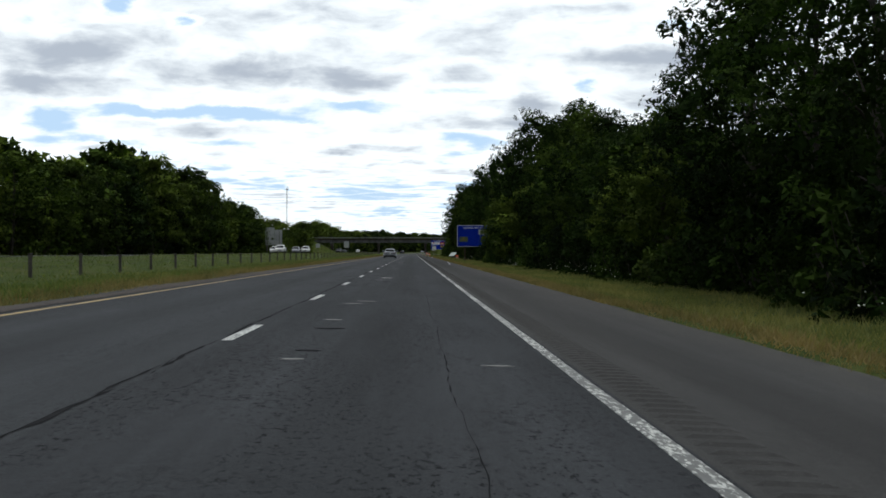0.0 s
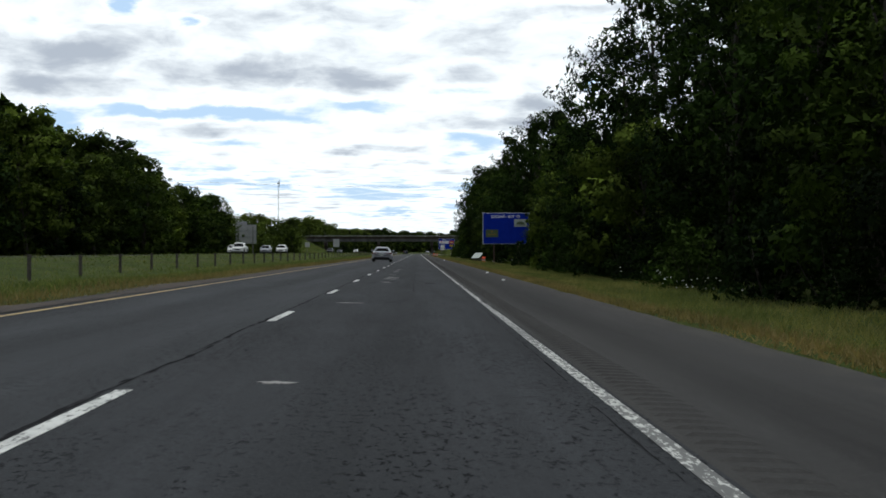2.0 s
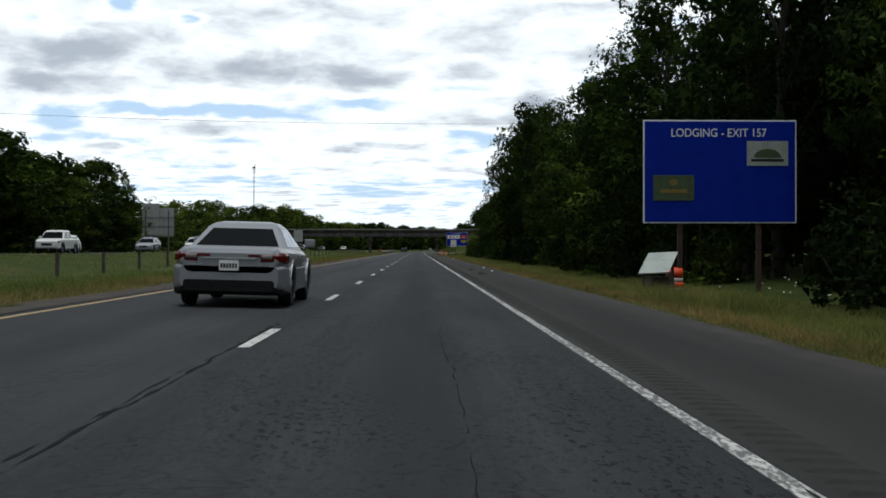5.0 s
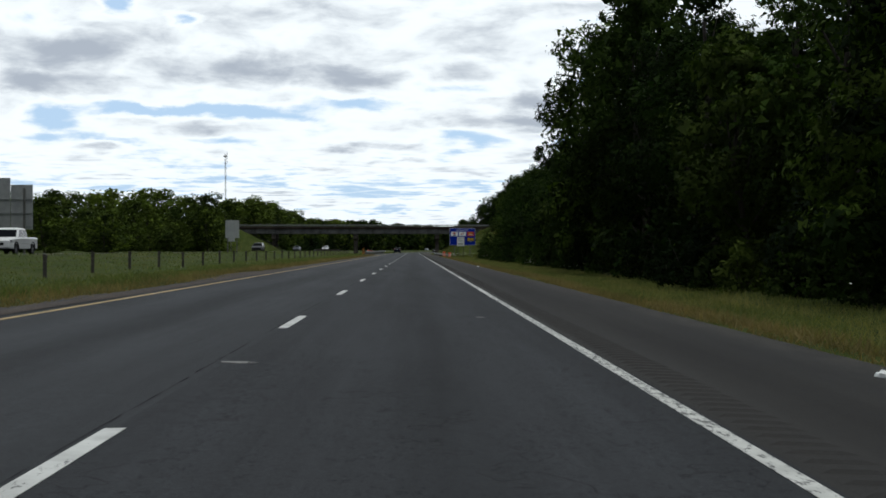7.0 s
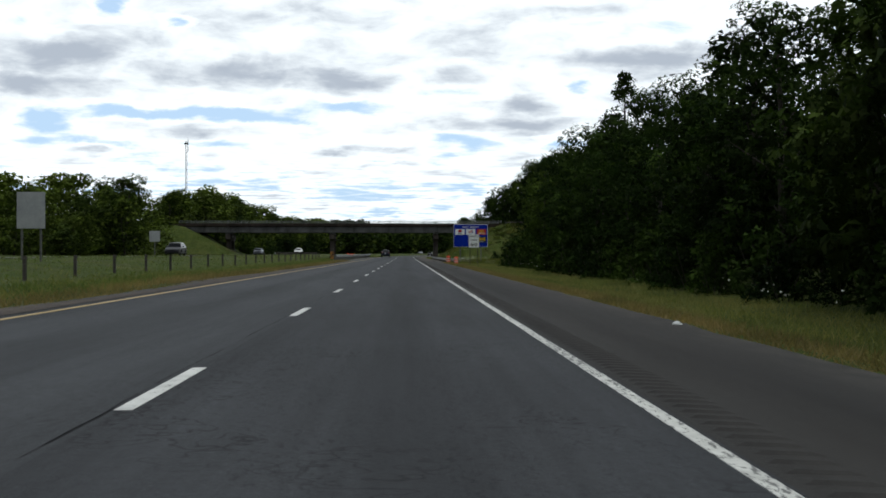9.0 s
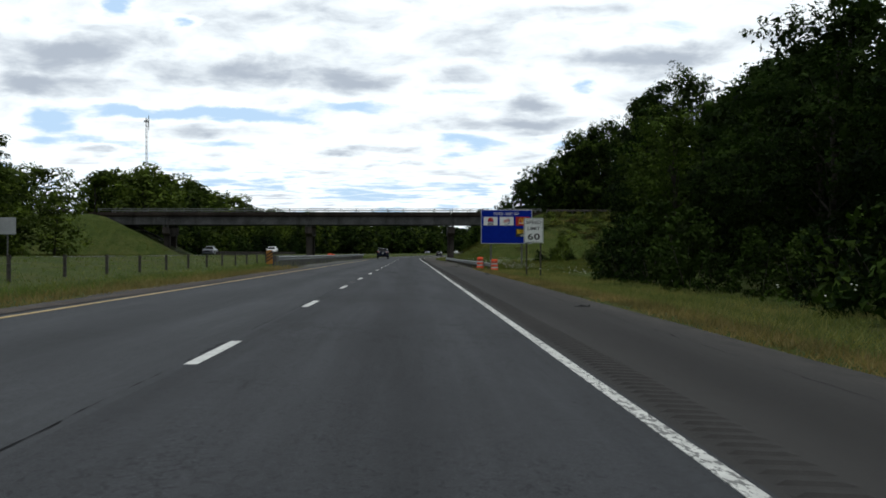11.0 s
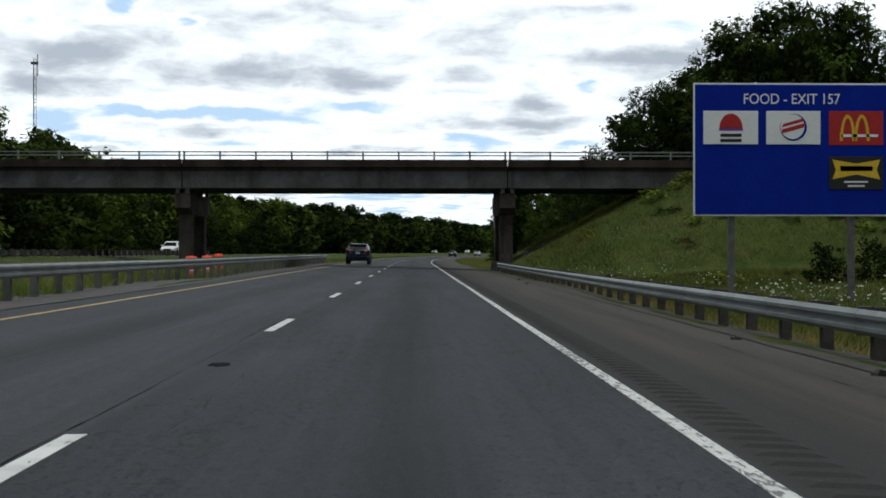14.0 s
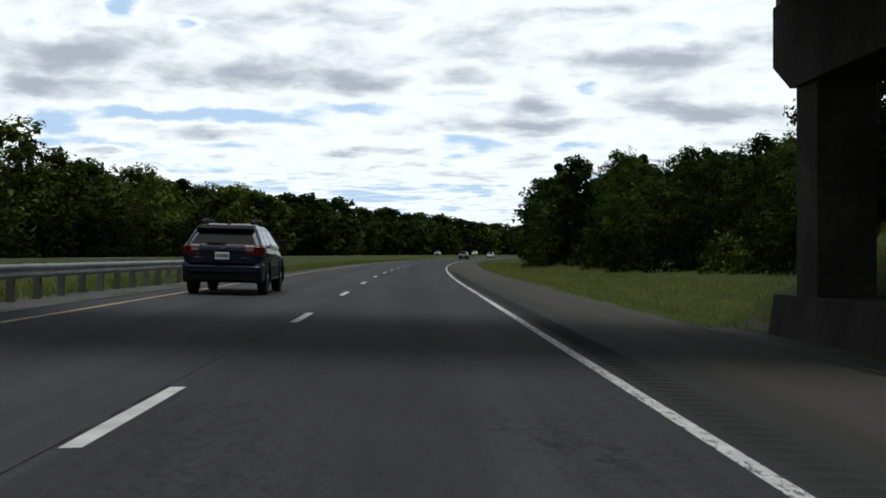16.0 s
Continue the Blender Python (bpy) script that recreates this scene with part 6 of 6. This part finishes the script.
# ---- grass, flowers, wear and scraps ----
def grass_field(name, mat, label, places, width):
    """Blades of grass as one sheet of stuff: places are rows of x, y, height."""
    rng = np.random.default_rng(len(places))
    p = np.asarray(places)
    n = len(p)
    turn, lean = rng.uniform(0, np.pi, n), rng.normal(0, 0.62, (n, 2))
    w = width * rng.uniform(0.6, 1.4, n)
    dx, dy = np.cos(turn) * w / 2, np.sin(turn) * w / 2
    z = np.array([land(x, y) for x, y in p[:, :2]]) - 0.02
    h = p[:, 2]
    verts = np.stack([np.stack([p[:, 0] - dx, p[:, 1] - dy, z], 1), np.stack([p[:, 0] + dx, p[:, 1] + dy, z], 1),
                      np.stack([p[:, 0] + lean[:, 0] * h, p[:, 1] + lean[:, 1] * h, z + h], 1)], 1).reshape(-1, 3)
    me = bpy.data.meshes.new(name)
    me.vertices.add(3 * n)
    me.vertices.foreach_set("co", verts.ravel())
    me.loops.add(3 * n)
    me.loops.foreach_set("vertex_index", np.arange(3 * n, dtype=np.int32))
    me.polygons.add(n)
    me.polygons.foreach_set("loop_start", np.arange(0, 3 * n, 3, dtype=np.int32))
    me.polygons.foreach_set("loop_total", np.full(n, 3, dtype=np.int32))
    me.materials.append(mat)
    me.update(calc_edges=True)
    return tagged(new(name, me), label, "grass", kind="stuff")


def scatter(seed, count, x0, x1, y0, y1, low, high, near=None):
    rng = np.random.default_rng(seed)
    x, y = rng.uniform(x0, x1, count), rng.uniform(y0, y1, count)
    h = rng.uniform(low, high, count)
    if near:
        h *= np.clip(np.abs(x - near[0]) / near[1], 0.25, 1.0)
    x = x + np.where(y > BEND_FROM, (y - BEND_FROM) ** 2 / (2 * RADIUS), 0)
    return np.stack([x, y, h], 1)


grass_field("grass_verge", GRASS_VERGE, "mixed green and straw grass along the shoulder",
            np.concatenate([scatter(1, 146000, 4.0, 9.8, 12, 477, 0.12, 0.30, (2.9, 1.5)), scatter(12, 3000, 5.9, 10, 477, 486, 0.16, 0.36), scatter(21, 2600, 4.5, 6.6, 200, 208, 0.35, 0.7),
                            scatter(3, 30000, 3.12, 13, 577, 760, 0.14, 0.34, (2.9, 1.2))]), 0.028)
grass_field("grass_median", GRASS_MEDIAN, "green grass with straw along the median's edge",
            np.concatenate([scatter(4, 45000, -13.5, -10.4, 10, 470, 0.12, 0.30, (-8.6, 1.6)), scatter(5, 34000, -25, -13, 20, 560, 0.08, 0.2),
                            scatter(6, 16000, -14, -10.6, 470, 640, 0.15, 0.45), scatter(7, 16000, -14.0, -8.6, 606, 800, 0.14, 0.36, (-8.3, 1.2))]), 0.048)
grass_field("grass_fringe", GRASS_STRAW, "straw-coloured seeding grass along the asphalt's edge",
            np.concatenate([scatter(15, 93000, 2.92, 4.6, 8, 478, 0.10, 0.26, (2.6, 1.1)), scatter(18, 4200, 4.1, 5.7, 487, 566, 0.10, 0.28), scatter(16, 60000, -11.2, -8.15, 10, 460, 0.10, 0.28, (-8.0, 1.3))]), 0.026)
grass_field("grass_bank", GRASS_BANK, "long green grass on the bridge bank",
            np.concatenate([scatter(8, 70000, 7.0, 44, 535, 568.5, 0.10, 0.26), scatter(19, 3500, 6.5, 17, 568.5, 570.6, 0.15, 0.35), scatter(20, 3500, 6.5, 17, 575.4, 577, 0.2, 0.45), scatter(2, 18000, 5.4, 10, 486, 566, 0.14, 0.34),
                            scatter(17, 4000, 20, 46, 545, 567, 0.25, 0.55), scatter(13, 34000, 8.8, 40, 470, 535, 0.14, 0.36), scatter(9, 9000, 8, 24, 578, 592, 0.2, 0.4), scatter(10, 14000, -75, -38, 545, 566, 0.2, 0.4)]), 0.036)


def bank_weeds():
    """Low leafy weeds and brambles that break up the grass of the bridge bank."""
    rng = random.Random(91)
    kinds = [bush_kind("weed_clump", 61, 0.7, 1.7, 20, 11, 0.17, WEED_GREEN, "low leafy green weeds on the grassy bank", 1),
             bush_kind("weed_clump", 62, 0.9, 1.5, 20, 11, 0.17, WEED_OLIVE, "olive-green weeds on the grassy bank", 1),
             bush_kind("weed_clump", 63, 0.6, 1.9, 18, 11, 0.16, WEED_BROWN, "withered brown weeds on the grassy bank", 1)]
    for _ in range(250):
        x = 9.0 + 36.0 * rng.random() ** 1.2
        y = 566.5 - 31.0 * rng.random() ** 1.3
        steep = min(1.0, max(0.0, (land(x, y) - 0.8) / 4.0))
        if rng.random() > 0.1 + 0.95 * steep * min(1.0, max(0.0, x - 12) / 12):
            continue
        k = rng.choices((0, 1, 2), (3, 4, 2.2 if x < 20 else 5))[0]
        ob = plant(kinds[k], x, y, rng.uniform(0.32, 0.72), "weeds of the bridge bank", rng.uniform(1.4, 2.6))
        tagged(ob, category="weeds")
    for _ in range(70):
        x, y = rng.uniform(13.5, 30), 566.0 - 17 * rng.random() ** 1.5
        if land(x, y) > 2.2:
            tagged(plant(kinds[rng.choice((0, 0, 0, 1))], x, y, rng.uniform(0.35, 0.8), "weeds of the bridge bank", rng.uniform(1.4, 2.6)), category="weeds")
    for k in range(46):
        x = 19.0 + 0.72 * k + rng.uniform(-0.3, 0.3)
        tagged(plant(kinds[rng.choice((0, 1, 1))], x, 566.6 + rng.uniform(-0.8, 0.5), rng.uniform(0.8, 1.5), "weeds of the bridge bank", 0.9), category="weeds")


bank_weeds()


def flower_patch(name, spots, label):
    """White flower heads on thin stems, as one patch of stuff."""
    rng = random.Random(len(spots))
    bm = bmesh.new()
    for cx, cy, rx, ry, count in spots:
        for _ in range(count):
            x, y = cx + rng.gauss(0, rx), cy + rng.gauss(0, ry)
            g = land(x, y)
            h = rng.uniform(0.55, 0.95)
            r = rng.uniform(0.018, 0.042)
            ring = [bm.verts.new((x + r * math.cos(k * 1.047), y + r * math.sin(k * 1.047), g + h + rng.uniform(-0.01, 0.015))) for k in range(6)]
            tip, foot = bm.verts.new((x, y, g + h + 0.012)), bm.verts.new((x, y, g + h - 0.03))
            for k in range(6):
                bm.faces.new((ring[k], ring[(k + 1) % 6], tip))
                bm.faces.new((ring[(k + 1) % 6], ring[k], foot))
    tagged(part(name, bm, PETAL), label, "flowers", kind="stuff")


flower_patch("wildflowers", [(5.1, 461, 0.5, 3.0, 64), (6.4, 463, 0.5, 3.0, 20), (7.6, 452, 0.5, 3, 22), (7.2, 528, 0.9, 4, 12), (7.4, 516, 0.6, 2.5, 60), (9.0, 515, 0.7, 2.2, 48), (10.8, 513, 0.7, 2.2, 36), (7.0, 545, 0.8, 4, 20), (7.9, 24, 0.4, 2.0, 9), (8.0, 60, 0.4, 4, 14), (7.9, 75, 0.5, 5, 22),
                              (7.7, 112, 0.4, 4, 30), (7.9, 205, 0.5, 6, 16), (8.0, 262, 0.5, 6, 8), (7.8, 330, 0.5, 8, 14), (7.8, 345, 0.4, 5, 10), (8.1, 405, 0.4, 8, 10), (9.5, 545, 1.5, 5, 40), (11, 556, 1.5, 3, 25)],
             "white flower heads scattered in the verge grass")


def blot(name, x, y, a, b, mat, label, seed, lift=0.004):
    """A ragged thin patch on the road."""
    rng = random.Random(seed)
    bm = bmesh.new()
    ring = []
    for k in range(26):
        t = 2 * math.pi * k / 26
        q = rng.uniform(0.45, 1.15) if k % 2 else rng.uniform(0.7, 1.1)
        px, py = x + a * q * math.cos(t), y + b * q * math.sin(t)
        ring.append(bm.verts.new((px, py, road_z(px) + lift)))
    top = bm.faces.new(ring)
    side = bmesh.ops.extrude_face_region(bm, geom=[top])
    for v in side["geom"]:
        if isinstance(v, bmesh.types.BMVert):
            v.co.z -= lift
    bmesh.ops.recalc_face_normals(bm, faces=bm.faces)
    tagged(part(name, bm, mat), label, "road patch", "patches in the lane", "structure")


def tar(n, s):
    at = n.add("ShaderNodeNewGeometry").outputs["Position"]
    n.put(n.mix(n.noise(at, 6.0, 4.0), (0.014, 0.014, 0.015), (0.034, 0.034, 0.036)), s["Base Color"])
    s["Roughness"].default_value, s["Specular IOR Level"].default_value = 0.95, 0.0


TAR = material("bitumen", tar)
for k, (x, y, a, b) in enumerate([(-0.66, 11.9, 0.16, 0.07), (-2.69, 12.15, 0.13, 0.10), (-2.72, 19.2, 0.16, 0.10), (-2.5, 26.5, 0.22, 0.14), (-2.72, 25.2, 0.2, 0.12), (-2.56, 50.3, 0.27, 0.75), (-2.7, 46.5, 0.16, 0.12),
                                  (-2.6, 79.1, 0.17, 0.12), (-2.85, 94.6, 0.28, 0.16), (-2.56, 112.4, 0.2, 0.35), (-2.53, 118.0, 0.28, 0.5), (-2.53, 120.7, 0.28, 0.5), (-2.62, 126.8, 0.22, 0.14), (-2.6, 135.9, 0.2, 0.3),
                                  (-2.56, 142.0, 0.18, 0.35), (-2.56, 143.1, 0.22, 0.12), (-3.55, 253.3, 0.18, 0.12), (-3.6, 131.7, 0.2, 0.12), (-3.7, 424.3, 0.17, 0.10), (-0.81, 262.1, 0.08, 0.10)]):
    blot("road_patch", x, y, a, b, PATCH, "pale worn patch where the asphalt has broken out", 100 + k)
for k, (x, y, a, b) in enumerate([(-2.62, 17.0, 0.22, 0.14), (-2.6, 13.2, 0.16, 0.1), (-2.4, 44.0, 0.15, 0.1), (-2.5, 113.6, 0.2, 0.12), (-2.35, 127.0, 0.15, 0.08), (-3.54, 497.3, 0.10, 0.22), (-2.6, 448.2, 0.28, 0.10), (-1.0, 112.0, 0.2, 0.06)]):
    blot("road_patch", x, y, a, b, TAR, "dark bitumen patch in the lane", 200 + k, 0.005)


def crack(x, y0, y1, width, label, wander=0.1, seed=0.0, lift=0.0035):
    """A sealed crack along the lane as a thin ragged line."""
    ys = list(np.arange(y0, y1, 0.2))
    verts, faces = [], []
    for y in ys:
        c = x + wander * noise.noise((y * 0.25, seed, 0)) + 0.4 * wander * noise.noise((y * 1.4, seed, 4))
        w = width * max(0.0, 0.35 + 1.0 * noise.noise((y * 0.45, seed, 9)) + 1.3 * noise.noise((y * 2.6, seed, 6)))
        for s in (-0.5, 0.5):
            verts.append((c + s * w, y, road_z(c) + lift))
    for k in range(len(ys) - 1):
        faces.append((2 * k, 2 * k + 1, 2 * k + 3, 2 * k + 2))
    me = mesh_of("road_crack", verts, faces, TAR)
    tagged(new("road_crack", me), label, "road crack", "cracks in the lane", "structure")


crack(DASH_AT - 0.10, -6, 190, 0.060, "dark ragged joint between the lanes", 0.10, 1.0)
crack(DASH_AT - 0.12, -6, 190, 0.035, "dark ragged joint between the lanes", 0.06, 13.0)
crack(DASH_AT - 0.10, 190, 640, 0.020, "dark open joint between the lanes", 0.04, 1.0)
crack(0.035, 92, 178, 0.05, "dark crack along the outer edge of the white line", 0.03, 9.0, 0.0055)
crack(-1.15, 2, 34, 0.018, "dark crack wandering along the lane", 0.07, 2.0)
crack(-1.6, 54, 66, 0.022, "dark crack wandering along the lane", 0.12, 3.0)
crack(-1.58, 100, 150, 0.022, "dark crack wandering along the lane", 0.10, 4.0)
crack(-1.5, 172, 190, 0.02, "dark crack wandering along the lane", 0.12, 5.0)
crack(-0.17, 60, 150, 0.02, "dark crack along the edge line", 0.04, 6.0)
crack(2.2, 380, 520, 0.02, "thin dark crack along the shoulder", 0.10, 7.0)
crack(-3.2, 468, 545, 0.006, "dark crack beside the lane joint", 0.16, 8.0)

for k in range(26):
    # crazed patch beside the lane joint
    x, y0 = RNG.uniform(-3.25, -2.35), 300.0 + 9.0 * (k * 0.618 % 1.0)
    crack(x, y0, y0 + RNG.uniform(0.8, 2.2), 0.022, "short dark cracks in the worn lane", 0.5, 20.0 + k)


def scrap(x, y, size, turn, seed, mat=RUBBER, label="torn black strip of tyre rubber on the asphalt"):
    rng = random.Random(seed)
    rings = []
    for k in range(6):
        s = (k / 5 - 0.5) * size
        w, h = 0.035 + 0.03 * rng.random(), 0.02 + 0.05 * rng.random()
        sway = rng.uniform(-0.05, 0.05)
        rings.append([(s, sway - w, 0.0), (s, sway + w, 0.0), (s, sway + w * 0.6, h), (s, sway - w * 0.7, h * 0.8)])
    ob = part("tyre_scrap" if mat is RUBBER else "litter", hull(rings), mat)
    z = road_z(x) if LEFT_EDGE < x < RIGHT_EDGE else land(x, y)
    ob.matrix_basis = pose(x, y, z + 0.003, 0, 0, turn)
    tagged(ob, label, "debris", "scraps beside the road")


for k, (x, y, size, turn) in enumerate([(1.32, 243.8, 0.25, 10), (1.4, 232.9, 0.22, 0), (1.3, 230.4, 0.4, -15), (-8.3, 253.5, 0.3, 20), (2.22, 408.2, 0.35, 0), (2.73, 450.6, 0.2, 30), (-9.3, 177.2, 0.35, 10),
                                        (2.4, 496, 0.12, 20), (2.9, 498, 0.15, 80), (2.0, 491, 0.1, 40), (2.7, 492, 0.12, 10), (2.3, 487, 0.14, 60), (2.8, 503, 0.14, 0), (3.1, 538, 0.35, 5), (3.0, 541, 0.2, 70), (2.6, 533, 0.12, 0)]):
    scrap(x, y, size, turn, k)
for k, (x, y) in enumerate([(2.35, 240.5), (2.6, 253.5), (2.9, 332), (2.2, 121), (2.6, 140)]):
    scrap(x, y, 0.10, 30 * k, 50 + k, SIGN_WHITE, "small white scrap of litter on the shoulder")


def edging(name, a0, a1, y0, y1, mat, label):
    ys = list(np.arange(y0, y1, 2.0))
    verts, faces = [], []
    for y in ys:
        for k in range(4):
            a = lerp(a0, a1, k / 3) + (0.12 * noise.noise((y * 0.4, k, 2)) if k in (0, 3) else 0)
            inside = LEFT_EDGE < a < RIGHT_EDGE
            verts.append((a + bend(y), y, (road_z(a) if inside else land(a + bend(y), y)) + 0.012))
    for j in range(len(ys) - 1):
        for k in range(3):
            faces.append((4 * j + k, 4 * j + k + 1, 4 * j + k + 5, 4 * j + k + 4))
    tagged(new(name, mesh_of(name, verts, faces, mat)), label, "ground", kind="structure")


SOIL = plain("brown_soil", (0.028, 0.020, 0.015), (0.056, 0.040, 0.029), 1.2, 0.95, bump=0.7, world=True)
GRAVEL = plain("grey_gravel", (0.055, 0.052, 0.047), (0.10, 0.094, 0.085), 1.5, 0.95, bump=0.8, world=True, fine=0.4)
edging("gravel_strip", -11.2, -8.3, 455, 612, GRAVEL, "grey gravel strip under the median guardrail")
edging("soil_edge", -9.0, -7.80, -6, 455, SOIL, "bare brown soil between asphalt and grass")
edging("gravel_strip", 2.95, 5.7, 477, 484.2, DIRT, "bare brown soil round the guardrail's end")
edging("gravel_strip", 2.95, 4.4, 484, 580, DIRT, "bare brown soil under the guardrail")


def header_slope():
    """Bare soil under the bridge, where no rain falls."""
    xs, ys = list(np.arange(5.6, 18.3, 0.6)), list(np.arange(569.4, 576.2, 0.8))
    verts, faces = [], []
    for y in ys:
        for x in xs:
            rag = 0.9 * noise.noise((x * 0.9, y, 5)) if y in (ys[0], ys[-1]) else 0
            verts.append((x, y + rag, land(x, y + rag) + 0.03))
    w = len(xs)
    for j in range(len(ys) - 1):
        for i in range(w - 1):
            faces.append((j * w + i, j * w + i + 1, (j + 1) * w + i + 1, (j + 1) * w + i))
    tagged(new("bare_slope", mesh_of("bare_slope", verts, faces, SOIL, True)), "bare brown earth slope under the bridge", "ground", kind="structure")


header_slope()


def slope_kerb():
    """A concrete kerb running down the edge of the far header slope."""
    rings = []
    for x in np.arange(-48.4, -38.4, 0.8):
        z = land(x, 576.2)
        rings.append([(x, 575.9, z - 0.2), (x, 576.5, z - 0.2), (x, 576.5, z + 0.22), (x, 575.9, z + 0.24)])
    tagged(part("slope_kerb", hull(rings), CONCRETE), "pale concrete kerb down the bank under the bridge", "kerb", kind="structure")


slope_kerb()


def rumble_ribs():
    """The ribs between the milled grooves, one by one."""
    slope = -0.034 * 0.43
    verts = []
    for dy, lift in ((0.0, 0.0005), (0.04, 0.018), (0.12, 0.018), (0.19, 0.0005)):
        end = 0.07 if lift > 0.01 else 0.0
        verts += [(end, dy, lift), (0.43 - end, dy, slope + lift)]
    me = mesh_of("rumble_rib", verts, [(0, 1, 3, 2), (2, 3, 5, 4), (4, 5, 7, 6), (0, 2, 4, 6), (1, 7, 5, 3)], SHOULDER)
    shoulder = bpy.data.objects["road_shoulder"]
    for k in range(int(640 / 0.305)):
        y = -6 + 0.305 * k
        if RIBS_FROM < y < RIBS_TO:
            x0 = 0.17 + 0.02 * noise.noise((k * 0.7, 0, 0))
            rib = new("rumble_rib", me)
            rib.parent = shoulder
            rib.location = (x0, y, road_z(x0))


rumble_ribs()


def rubble():
    """Clods and stones along the upper edge of the bare slope."""
    rng = random.Random(77)
    verts, faces = [], []
    for _ in range(420):
        x, y = rng.uniform(6.2, 17.5), 572.0 + rng.gauss(0, 2.1)
        if not 569.2 < y < 576.6:
            continue
        z, r = land(x, y) + 0.04, rng.uniform(0.04, 0.16)
        i = len(verts)
        verts += [(x - r * rng.uniform(0.7, 1.3), y, z), (x, y - r * rng.uniform(0.7, 1.3), z), (x + r, y, z), (x, y + r, z), (x + rng.uniform(-0.3, 0.3) * r, y, z + r * rng.uniform(0.4, 0.9)), (x, y, z - r)]
        for a, b in ((0, 1), (1, 2), (2, 3), (3, 0)):
            faces += [(i + a, i + b, i + 4), (i + b, i + a, i + 5)]
    tagged(new("rubble", mesh_of("rubble", verts, faces, GRAVEL)), "loose stones and clods on the bare slope", "stones", kind="stuff")


rubble()
